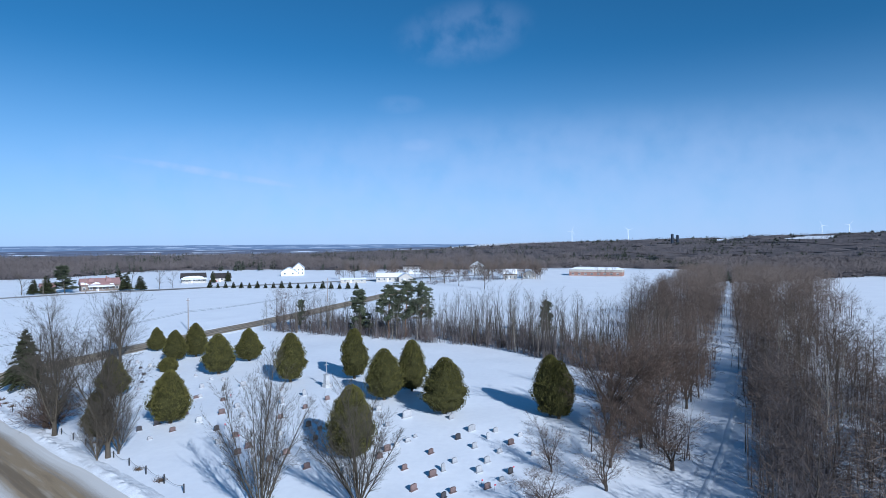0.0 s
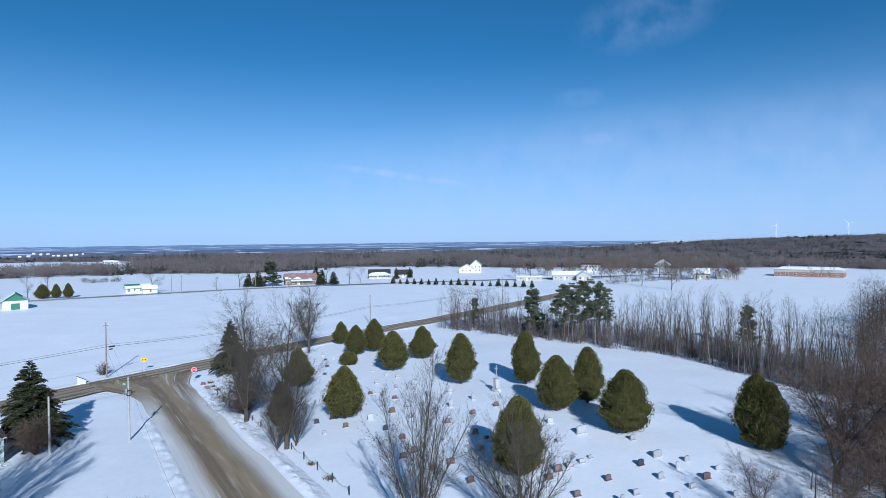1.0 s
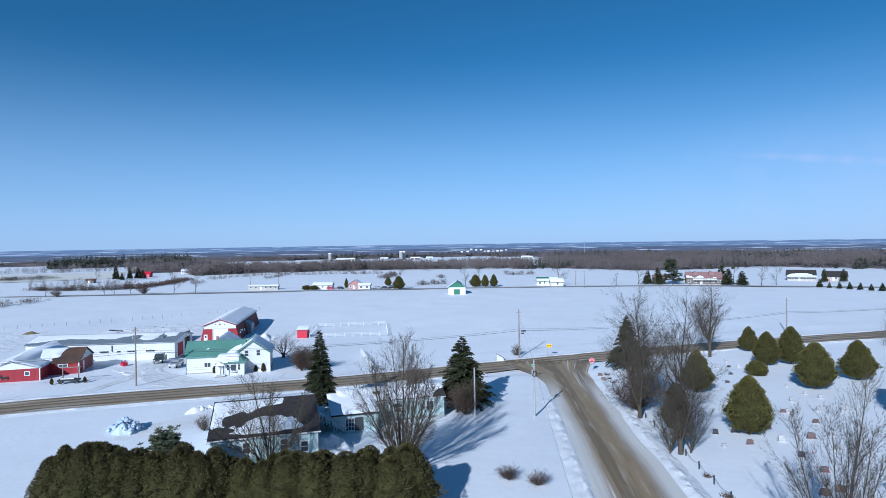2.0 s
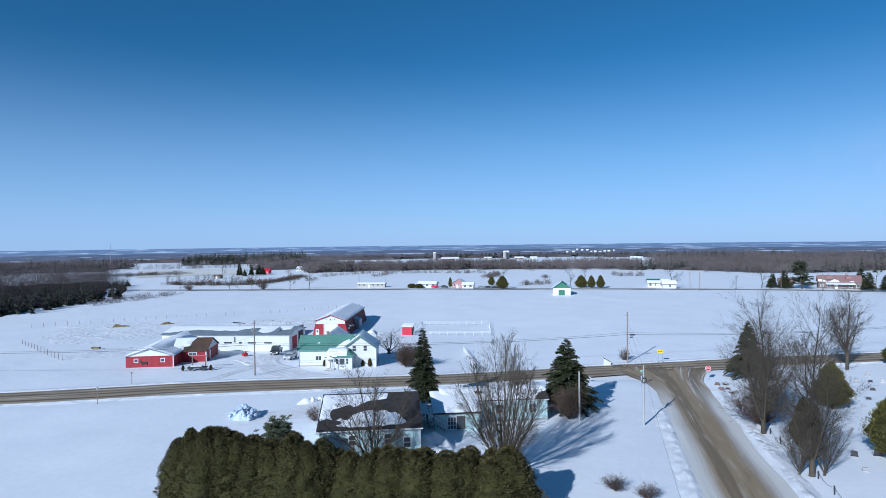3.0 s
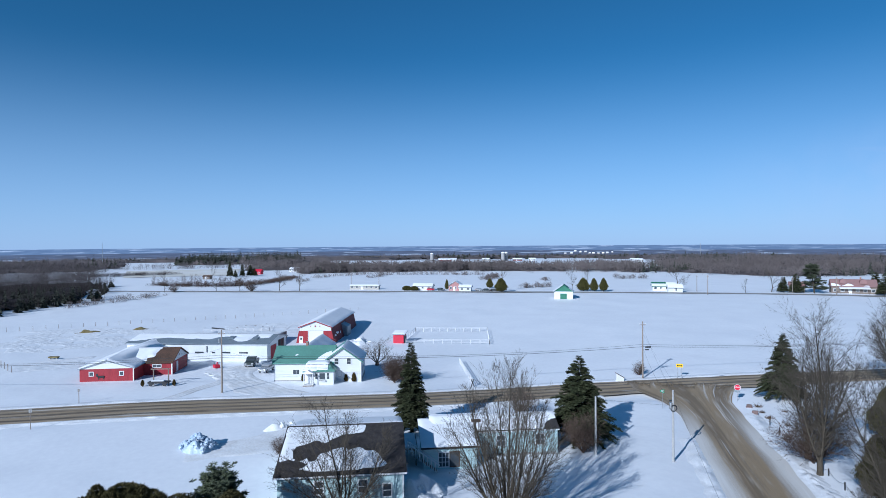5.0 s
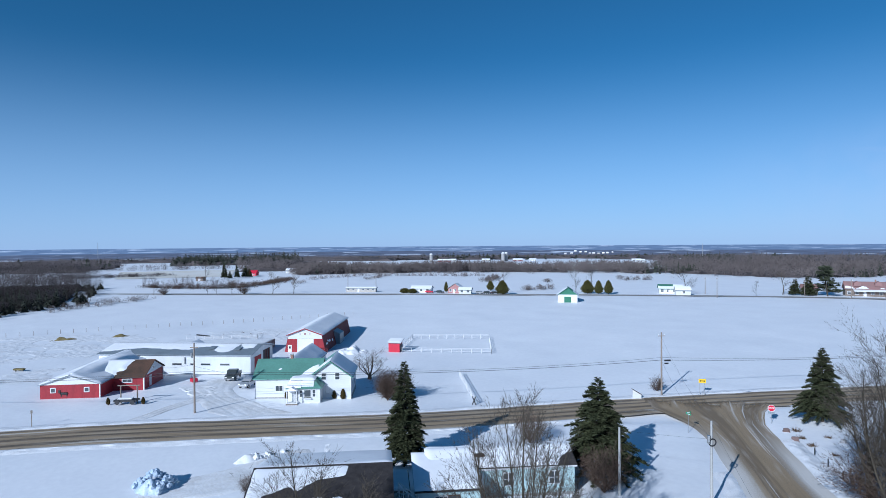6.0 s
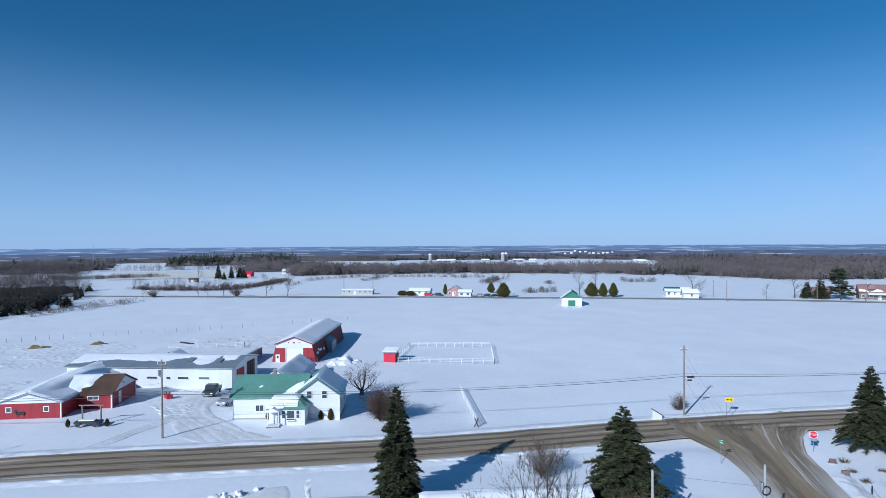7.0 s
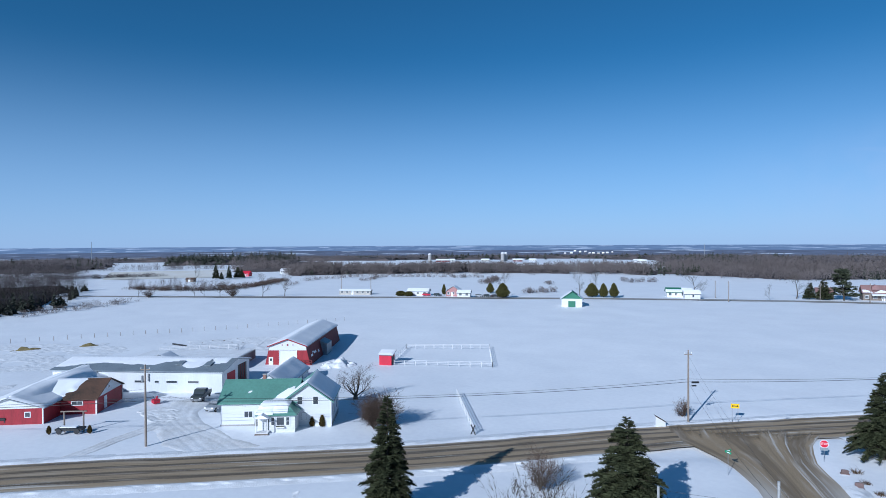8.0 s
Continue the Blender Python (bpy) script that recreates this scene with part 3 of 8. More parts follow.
def sticks_mesh(name, sticks, sides):
    """Tapered sticks (two ends, two radii) as one mesh."""
    s = np.array(sticks, float)
    p, q, r0, r1 = s[:, 0:3], s[:, 3:6], s[:, 6], s[:, 7]
    d = q - p
    d /= np.linalg.norm(d, axis=1)[:, None] + 1e-9
    ref = np.where(np.abs(d[:, 2:3]) > 0.9, [[1.0, 0, 0]], [[0, 0, 1.0]])
    e = np.cross(d, ref)
    e /= np.linalg.norm(e, axis=1)[:, None] + 1e-9
    f = np.cross(d, e)
    a = np.arange(sides) * 2 * np.pi / sides
    ring = e[:, None] * np.cos(a)[:, None] + f[:, None] * np.sin(a)[:, None]
    verts = np.concatenate([p[:, None] + ring * r0[:, None, None], q[:, None] + ring * r1[:, None, None]], 1)
    i = np.arange(sides)
    j = (i + 1) % sides
    face = np.r_[np.c_[i, j, j + sides], np.c_[i, j + sides, i + sides]]
    tris = face[None] + (np.arange(len(s)) * 2 * sides)[:, None, None]
    return verts.reshape(-1, 3), tris.reshape(-1, 3)


def blades_mesh(p, q, w, rng, face=None):
    """Thin pointed blades from p to q of width w: twigs, needles, sprays; face: the way most of them look."""
    p, q = np.asarray(p, float), np.asarray(q, float)
    d = q - p
    look_to = rng.normal(size=d.shape)
    side = np.cross(d, look_to if face is None else np.asarray(face) + 0.45 * look_to)
    side /= np.linalg.norm(side, axis=1)[:, None] + 1e-9
    side = side * (np.asarray(w) / 2).reshape(-1, 1)
    verts = np.stack([p - side, p + side, q], 1).reshape(-1, 3)
    return verts, np.arange(len(p) * 3).reshape(-1, 3)


def joined(*meshes):
    vs, ts, n = [], [], 0
    for v, t in meshes:
        vs.append(v)
        ts.append(t + n)
        n += len(v)
    return np.concatenate(vs), np.concatenate(ts)


def turned(d, angle, rng):
    """d, swung away by an angle to a random side."""
    side = d.cross(Vector(rng.normal(size=3))).normalized()
    return (d * math.cos(angle) + side * math.sin(angle)).normalized()


def grow(rng, p, d, length, r, level, plan, sticks, twigs, fine=9, slim=0.5):
    """One limb and all that it bears."""
    segs, kids, ratio, angle, bend, lift, first = plan[level][:7]
    full = len(plan[level]) > 7
    last = level == len(plan) - 1
    n = segs
    for i in range(n):
        d = (d + Vector(rng.normal(size=3)) * bend + UP * lift).normalized()
        q = p + d * (length / n)
        ra, rb = r * (1 - 0.8 * i / n), r * (1 - 0.8 * (i + 1) / n)
        if last or level >= fine:
            twigs.append((*p, *q, max(ra * 2, 0.016)))
        else:
            sticks[min(level, 2)].append((*p, *q, ra, rb))
        p = q
        if not last and (i + 1) / n > first:
            f = (i + 1) / n
            for _ in range(kids):
                if rng.random() < 0.9:
                    grow(rng, p, turned(d, angle * (0.7 + 0.6 * rng.random()), rng), length * ratio * (0.22 + 2.9 * f * (1 - f) * (0.75 + 0.5 * f) if full else 1.1 - 0.5 * f) * (0.6 + 0.7 * rng.random()), max(rb * slim, 0.006), level + 1, plan, sticks, twigs, fine, slim)


def bare_tree(name, seed, plan, stems, height, radius, bark, twig, lean=0.12, place=(0, 0, 0), twig_width=1.0, fine=9, slim=0.5, bole=0.0):
    """A leafless tree: a tapered trunk, forking above the bole, with limbs and a crown of fine twigs."""
    rng = np.random.default_rng(seed)
    sticks, twigs = ([], [], []), []
    if bole:
        sticks[0].append((0, 0, -0.3, 0, 0, 0.5, radius * 2.4, radius * 1.8))
        sticks[0].append((0, 0, 0.5, 0, 0, bole + 0.3, radius * 1.8, radius * 1.6))
    for k in range(stems):
        a = 2.4 * k + rng.random()
        out = Vector((math.cos(a), math.sin(a), 0)) * (lean * 2.6 * math.sqrt((k + 0.3) / stems)) if bole else Vector((*rng.normal(size=2), 0)) * (lean if stems == 1 else lean * 2.0)
        d = (UP + out).normalized()
        h = height * (1 if k == 0 else (1.0 - 0.42 * k / stems) * (0.88 + 0.16 * rng.random()) if bole else 0.78 + 0.22 * rng.random())
        if bole:
            base = Vector((0, 0, bole * (0.75 + 0.3 * rng.random()))) + out * radius
            h -= bole
        else:
            base = Vector((*(rng.normal(size=2) * (0 if stems == 1 else radius * 0.9)), -0.3))
        grow(rng, base, d, h, radius * (1 if k == 0 else 0.75), 0, plan, sticks, twigs, fine, slim)
    ob = thing(name, place)
    m = [sticks_mesh("s", s, n) for s, n in zip(sticks, (8, 5, 3)) if s]
    joint("trunk", smooth(tri_mesh("trunk", *joined(*m))), bark, ob)
    t = np.array(twigs)
    joint("crown", tri_mesh("crown", *blades_mesh(t[:, :3], t[:, 3:6], t[:, 6] * twig_width, rng)), twig, ob)
    return ob


# segments, side shoots at each joint, their length, angle, waviness, upward pull, where they begin
MAPLE = [(11, 3, 0.40, 0.72, 0.045, 0.02, 0.06, True), (6, 3, 0.46, 0.55, 0.07, 0.07, 0.1), (3, 2, 0.6, 0.5, 0.12, 0.04, 0.0), (2, 1, 0.7, 0.5, 0.15, 0.02, 0.0)]
FAN = [(10, 3, 0.27, 0.42, 0.035, 0.012, 0.15, True), (4, 3, 0.50, 0.42, 0.07, 0.05, 0.1), (3, 2, 0.6, 0.45, 0.1, 0.03, 0.0), (1, 1, 0.7, 0.5, 0.15, 0.02, 0.0)]
OPEN = [(8, 2, 0.60, 0.75, 0.06, 0.05, 0.22), (5, 2, 0.55, 0.65, 0.12, 0.10, 0.2), (4, 2, 0.6, 0.6, 0.16, 0.06, 0.1), (2, 2, 0.7, 0.5, 0.2, 0.0, 0.1)]
WOODS = [(8, 3, 0.44, 0.85, 0.06, 0.03, 0.24), (3, 3, 0.60, 0.7, 0.13, 0.09, 0.0), (2, 3, 0.75, 0.65, 0.16, 0.05, 0.0), (1, 1, 0.7, 0.5, 0.2, 0.0, 0.0)]
SAPLING = [(7, 3, 0.24, 0.5, 0.03, 0.05, 0.25), (3, 3, 0.6, 0.5, 0.1, 0.15, 0.0), (2, 1, 0.6, 0.5, 0.15, 0.05, 0.0)]
BUSH = [(6, 5, 0.50, 0.6, 0.10, 0.03, 0.05, True), (3, 3, 0.6, 0.6, 0.15, 0.05, 0.0), (2, 2, 0.7, 0.5, 0.2, 0.0, 0.0)]
SHRUB = [(5, 2, 0.55, 0.55, 0.10, 0.06, 0.1), (3, 3, 0.6, 0.6, 0.16, 0.06, 0.0), (2, 1, 0.7, 0.5, 0.2, 0.0, 0.0)]


def cedar_tree(name, seed, height, width, shape=1.0, material=None, n=11000, spray=0.21, stem=0.7, uneven=1.0):
    """A dense arborvitae: short stem, a closed core coloured dark for the shade inside, and thousands of upright sprays
    in an uneven teardrop.
    """
    rng = np.random.default_rng(seed)
    ob = thing(name, (0, 0, 0))
    joint("trunk", smooth(tri_mesh("trunk", *sticks_mesh("s", [(0, 0, -0.3, 0, 0, height * 0.5, 0.22, 0.12), (0.1, 0.1, -0.3, 0.3, 0.35, height * 0.4, 0.14, 0.06), (-0.1, 0, -0.3, -0.35, 0.1, height * 0.4, 0.13, 0.06)], 7))), BARK, ob)

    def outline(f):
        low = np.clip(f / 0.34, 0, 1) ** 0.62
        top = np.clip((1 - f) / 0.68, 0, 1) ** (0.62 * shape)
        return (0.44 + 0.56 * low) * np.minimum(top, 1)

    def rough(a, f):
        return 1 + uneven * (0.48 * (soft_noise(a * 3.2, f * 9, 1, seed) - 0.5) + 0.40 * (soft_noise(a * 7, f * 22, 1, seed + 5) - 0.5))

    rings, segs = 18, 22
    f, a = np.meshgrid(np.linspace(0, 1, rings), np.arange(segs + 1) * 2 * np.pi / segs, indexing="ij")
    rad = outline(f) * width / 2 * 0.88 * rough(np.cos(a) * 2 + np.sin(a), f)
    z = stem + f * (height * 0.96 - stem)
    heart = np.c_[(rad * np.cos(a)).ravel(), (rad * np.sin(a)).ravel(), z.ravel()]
    joint("shaded_inner_foliage", smooth(tri_mesh("shaded_inner_foliage", heart, grid_tris(rings, segs + 1))), CEDARCORE, ob)
    f, a = rng.random(n) ** 0.85, rng.random(n) * 2 * np.pi
    rad = outline(f) * width / 2 * rough(np.cos(a) * 2 + np.sin(a), f) * (0.83 + 0.15 * rng.random(n) ** 0.7)
    out = np.c_[np.cos(a), np.sin(a), np.zeros(n)]
    p = out * rad[:, None]
    p[:, 2] = stem + f * (height - stem) - 0.15
    d = out * 0.55 + np.c_[np.zeros((n, 2)), 0.55 + 0.6 * f] + rng.normal(size=(n, 3)) * 0.28
    size = spray * (0.6 + 0.8 * rng.random(n)) * (0.75 + 0.25 * (1 - f))
    joint("foliage", tri_mesh("foliage", *blades_mesh(p, p + d * size[:, None], size * 0.46, rng)), material or CEDAR, ob)
    return ob


def spruce_tree(name, seed, height, width, material=None, gaps=0.1, dense=1.0):
    """A spruce: straight trunk, whorls of drooping boughs set with needle sprays."""
    rng = np.random.default_rng(seed)
    ob = thing(name, (0, 0, 0))
    sticks = [(0, 0, -0.3, 0, 0, height * 0.97, 0.02 * height, 0.015)]
    ps, qs, ws = [], [], []
    z = height * 0.07
    while z < height * 0.985:
        f = z / height
        reach = width / 2 * (1 - f) ** 0.92 * (0.86 + 0.24 * rng.random())
        for k in range(int(6 + 6 * (1 - f))):
            if rng.random() < gaps:
                continue
            a = rng.random() * 2 * math.pi
            r = reach * (0.74 + 0.34 * rng.random()) + 0.12
            droop = -0.16 + 0.62 * f + 0.10 * rng.normal()
            out = np.array((math.cos(a), math.sin(a), 0))
            tip = out * r + (0, 0, z + droop * r * 0.7)
            sticks.append((0, 0, z, *tip, 0.03, 0.008))
            m = int((14 + 24 * r) * dense)
            t = 0.15 + 0.85 * rng.random(m) ** 0.7
            base = np.array((0, 0, z)) * (1 - t)[:, None] + tip * t[:, None]
            base[:, 2] += 0.18 * r * np.sin(t * 3.1)
            side = np.cross(out, (0, 0, 1))
            swing = rng.normal(size=m)
            d = out * 0.7 + side * swing[:, None] * 0.8 + np.c_[np.zeros((m, 2)), rng.normal(size=m) * 0.30 - 0.04 + 0.25 * f]
            size = (0.24 + 0.22 * r * (1 - t) + 0.20 * rng.random(m)) * min(1, 0.5 + r * 0.4) * dense**-0.4
            ps.append(base)
            qs.append(base + d * size[:, None])
            ws.append(size * 0.38)
        z += height * 0.021 * (0.7 + 0.6 * rng.random())
    joint("trunk", tri_mesh("trunk", *sticks_mesh("s", sticks, 5)), BARK, ob)
    joint("needle_foliage", tri_mesh("needle_foliage", *blades_mesh(np.concatenate(ps), np.concatenate(qs), np.concatenate(ws), rng)), material or SPRUCE, ob)
    return ob


def pine_tree(name, seed, height, width, bare=0.45, bark=None, clumps=7, needle=0.22, tuft=36, size=1.0):
    """A pine with a bare lower trunk, level limbs and rounded tufts of needles."""
    rng = np.random.default_rng(seed)
    ob = thing(name, (0, 0, 0))
    sticks, centre = [], []
    p = Vector((0, 0, -0.3))
    d = UP.copy()
    n = 9
    for i in range(n):
        d = (d + Vector((*rng.normal(size=2), 0)) * 0.04 + UP * 0.05).normalized()
        q = p + d * (height / n)
        sticks.append((*p, *q, 0.018 * height * (1 - 0.85 * i / n), 0.018 * height * (1 - 0.85 * (i + 1) / n)))
        f = (i + 1) / n
        if f > bare:
            for k in range(7):
                a = rng.random() * 6.283
                r = width / 2 * (1.05 - 0.6 * ((f - bare) / (1 - bare)) ** 1.5) * (0.45 + 0.6 * rng.random())
                o = Vector((math.cos(a), math.sin(a), 0.05 + 0.35 * rng.random())) * r
                start = p + (q - p) * rng.random()
                sticks.append((*start, *(start + o), 0.06, 0.015))
                for c in range(clumps):
                    centre.append((start + o * (0.45 + 0.6 * rng.random()) + Vector(rng.normal(size=3)) * 0.35, 0.6 + 0.5 * rng.random()))
        p = q
    centre.append((p, 0.8))
    ps, qs = [], []
    for c, s in centre:
        k = tuft
        v = rng.normal(size=(k, 3))
        v /= np.linalg.norm(v, axis=1)[:, None]
        v[:, 2] = v[:, 2] * 0.5 + 0.18
        s = s * size
        ps.append(np.array(c) + v * s * 0.25)
        qs.append(np.array(c) + v * s * (0.8 + 0.4 * rng.random((k, 1))))
    joint("trunk", smooth(tri_mesh("trunk", *sticks_mesh("s", sticks, 6))), bark or BARK, ob)
    pp, qq = np.concatenate(ps), np.concatenate(qs)
    joint("needle_foliage", tri_mesh("needle_foliage", *blades_mesh(pp, qq, np.full(len(pp), needle), rng)), PINE, ob)
    return ob


def put(ob, x, y, turn=0.0, size=1.0, high=None, label="", category="", group="", sink=0.0):
    """Moves a first-made thing to its place."""
    ob.matrix_basis = pose(x, y, on(x, y, -sink), 0, 0, turn)
    ob.scale = (size, size, size if high is None else high)
    return tagged(ob, label, category, group)


def again(ob, x, y, turn=0.0, size=1.0, high=None, label="", category="", group="", sink=0.0):
    """A copy of it elsewhere."""
    c = copy_thing(ob, pose(x, y, on(x, y, -sink), 0, 0, turn))
    c.scale = (size, size, size if high is None else high)
    return tagged(c, label, category, group)


# large bare maples along the graveyard and by the houses
maple = bare_tree("maple_tree", 3, MAPLE, 5, 17.8, 0.19, BARK, GREYTWIG, 0.17, twig_width=1.75, fine=2, slim=0.45, bole=1.7)
put(maple, -57.6, 80.4, 20, 1.0, 1.0, "tall bare maple with grey upswept branches beside the side road", "tree", "roadside maples", 0.1)
again(maple, -44, 70.8, 150, 0.95, 1.03, "tall bare maple with a mossy trunk beside the graveyard", "tree", "roadside maples", 0.1)
maple_b = bare_tree("maple_tree", 8, MAPLE, 5, 15.2, 0.19, BARK, GREYTWIG, 0.20, twig_width=1.75, fine=2, slim=0.45, bole=3.0)
put(maple_b, -78.4, 131, 60, 1.0, 1.0, "old bare maple with a broad fan of limbs by the road", "tree", "roadside maples", 0.1)
again(maple_b, -62, 84.5, 250, 0.8, 0.85, "bare grey maple with rising branches beside the graveyard", "tree", "roadside maples", 0.1)
thin = bare_tree("young_maple_tree", 15, FAN, 11, 14.0, 0.11, BARK, GREYTWIG, 0.23, twig_width=1.3, fine=2, slim=0.45, bole=0.6)
put(thin, -19.0, 54.0, 0, 1.0, 1.10, "slim bare tree with pale twigs standing among gravestones", "tree", "graveyard trees", 0.1)
again(thin, -10.4, 56.5, 100, 1.05, 0.84, "bushy bare tree with pale twigs before a cedar", "tree", "graveyard trees", 0.1)
house_tree = bare_tree("bare_tree", 21, FAN, 20, 15.2, 0.145, BARK, GREYTWIG, 0.24, twig_width=1.5, fine=2, slim=0.45, bole=0.6)
put(house_tree, -59.2, 40.4, 30, 1.05, 1.0, "many-stemmed bare tree throwing a long shadow beside the hedge", "tree", "", 0.1)
again(thin, -66, 27.2, 190, 1.3, 0.84, "bare many-stemmed tree in front of the pale house", "tree", "", 0.1)

# dark foliage
cedar_a = cedar_tree("cedar_tree", 31, 8.4, 6.5, 0.86)
cedar_b = cedar_tree("cedar_tree", 32, 9.0, 5.5, 0.82)
cedar_c = cedar_tree("cedar_tree", 33, 7.6, 5.5, 1.05)
CEDAR_LABEL = "dense olive-green cedar on snow among gravestones"
put(cedar_a, -3.2, 87, 10, 1.06, 1.0, "broad egg-shaped dark green cedar among gravestones", "tree", "graveyard cedars")
put(cedar_b, -21, 110, 0, 1.0, 1.04, CEDAR_LABEL, "tree", "graveyard cedars")
put(cedar_c, -76.2, 143, 0, 0.80, 0.78, CEDAR_LABEL, "tree", "graveyard cedars")
for ob, x, y, turn, size, high, label in (
    (cedar_c, -65.6, 131, 40, 0.98, 0.93, CEDAR_LABEL), (cedar_c, -63, 135.5, 90, 1.06, 1.05, CEDAR_LABEL), (cedar_a, -49.8, 117, 200, 1.0, 0.96, CEDAR_LABEL),
    (cedar_c, -48.2, 129.5, 10, 1.08, 0.97, CEDAR_LABEL), (cedar_c, -43, 84.2, 60, 1.13, 1.04, CEDAR_LABEL), (cedar_b, -32.5, 108.2, 120, 1.08, 1.0, CEDAR_LABEL),
    (cedar_a, -13.2, 94.4, 120, 0.98, 0.98, CEDAR_LABEL), (cedar_b, -9.3, 100, 220, 0.98, 0.97, CEDAR_LABEL), (cedar_a, -13.6, 69.5, 300, 0.94, 1.05, CEDAR_LABEL),
    (cedar_b, 12.3, 87.6, 20, 1.02, 1.0, "dark cedar in shade with a second stem beside it"), (cedar_b, 13.4, 86.4, 160, 0.9, 0.94, "dark cedar in shade growing against another"),
    (cedar_c, -61.5, 100.6, 0, 0.98, 0.98, "brownish cedar half hidden behind bare maples")):
    again(ob, x, y, turn, size, high, label, "tree", "graveyard cedars")
brown_cedar = cedar_tree("cedar_tree", 37, 7.2, 6.2, 0.75, HEDGE, 8000, 0.2, 0.3)
put(brown_cedar, -50.6, 79.2, 0, 0.62, 0.92, "browned narrow cedar behind a bare maple", "tree", "graveyard cedars")
ball = cedar_tree("round_cedar_shrub", 36, 2.7, 3.7, 0.55, None, 2500, 0.36, 0.1)
put(ball, -62, 120.6, 0, 1, 1, "clipped round green cedar shrub in the snow", "shrub")
hedge_a = cedar_tree("hedge_cedar", 41, 9.2, 3.2, 0.8, HEDGE, 6500, 0.18, 0.2, 0.75)
hedge_b = cedar_tree("hedge_cedar", 42, 9.2, 3.4, 1.05, HEDGE, 6500, 0.18, 0.2, 0.9)
HEDGE_LABEL = "tall dark brownish-green cedar in a windbreak hedge"
hr = random.Random(4)
for k in range(46):
    f = k / 45
    x, y = -64.3 + 15.2 * f + hr.uniform(-1.3, 0.9), 7.0 + 29.1 * f + hr.uniform(-0.3, 0.3)
    high = (0.965 - 0.40 * f + 0.18 * f * f - 0.06 * math.exp(-(((f - 0.6) / 0.2) ** 2)) + hr.uniform(-0.10, 0.05)) * (0.88, 0.95, 1.0)[min(k, 2)]
    ob = (hedge_a, hedge_b)[k % 2]
    (put if k < 2 else again)(ob, x, y, hr.uniform(0, 360), hr.uniform(1.35, 2.0), high, HEDGE_LABEL, "hedge tree", "windbreak hedge")

spruce = spruce_tree("spruce_tree", 51, 12.6, 6.0, None, 0.05, 2.0)
put(spruce, -92.5, 43.8, 0, 1.12, 1.03, "tall narrow dark spruce beside a driveway", "tree", "spruces")
spruce_b = spruce_tree("spruce_tree", 52, 11.6, 9.2, None, 0.12, 1.9)
put(spruce_b, -81, 64.4, 0, 1.18, 1.0, "broad ragged dark spruce near the junction", "tree", "spruces")
again(spruce_b, -82.7, 108, 70, 0.96, 0.98, "dark spruce standing by the main road", "tree", "spruces")
small_pine = pine_tree("pine_tree", 55, 7.2, 6.5, 0.15, None, 16, 0.10, 36, 0.5)
put(small_pine, -67.3, 17.2, 0, 1.0, 1.0, "low bushy green pine behind the hedge", "tree")

# russet shrubs
shrub = bare_tree("bare_shrub", 61, BUSH, 20, 4.6, 0.045, EDGETWIG, EDGETWIG, 0.36, twig_width=2.0, fine=1, bole=0.12)
put(shrub, -75.6, 61.0, 0, 1.1, 1.0, "dense russet leafless shrub below a spruce", "shrub", "shrubs")
again(shrub, -123.4, 53.4, 90, 1.2, 1.0, "large rounded russet shrub beside the farmhouse", "shrub", "shrubs")
again(shrub, -124.8, 52.2, 200, 1.3, 0.95, "large rounded russet shrub beside the farmhouse", "shrub", "shrubs")
again(shrub, -122.9, 51.6, 310, 0.95, 1.0, "large rounded russet shrub beside the farmhouse", "shrub", "shrubs")
again(thin, -43.4, 72.0, 120, 0.62, 0.62, "tangle of low bare branches at a maple's foot", "shrub", "shrubs")
again(thin, -44.9, 70.0, 250, 0.55, 0.5, "tangle of low bare branches at a maple's foot", "shrub", "shrubs")
again(shrub, -60.5, 83.5, 70, 1.75, 1.25, "broad brown leafless thicket at a maple's foot", "shrub", "shrubs")
again(shrub, -93.6, 62.6, 200, 0.9, 0.88, "leafless brown shrub between trailer home and road", "shrub", "shrubs")
again(shrub, -89.8, 25, 30, 0.45, 0.48, "small bare brown shrub by the house driveway", "shrub", "shrubs")
again(shrub, -108.2, 99.4, 130, 0.55, 0.55, "small bare shrub at the foot of a pole", "shrub", "shrubs")
again(shrub, -50.8, 49.3, 10, 0.55, 0.32, "low brown shrub poking out of the snow", "shrub", "shrubs")
again(shrub, -47.6, 50.8, 80, 0.5, 0.32, "low brown shrub poking out of the snow", "shrub", "shrubs")
dead = bare_tree("apple_tree", 66, OPEN, 5, 5.8, 0.14, WOODBARK, TWIG, 0.42, bole=0.8)
put(dead, -142.6, 54.2, 0, 1.55, 0.86, "gnarled leafless apple tree behind the farmhouse", "tree")


# ---- buildings ----
def slope(bm, a, b, c, d, thick):
    """A slab whose top is the four corners."""
    top = [bm.verts.new(v) for v in (a, b, c, d)]
    low = [bm.verts.new(Vector(v) - Vector((0, 0, thick))) for v in (a, b, c, d)]
    bm.faces.new(top)
    bm.faces.new(low[::-1])
    for k in range(4):
        bm.faces.new((top[k], low[k], low[(k + 1) % 4], top[(k + 1) % 4]))
    bmesh.ops.recalc_face_normals(bm, faces=bm.faces)
    return bm


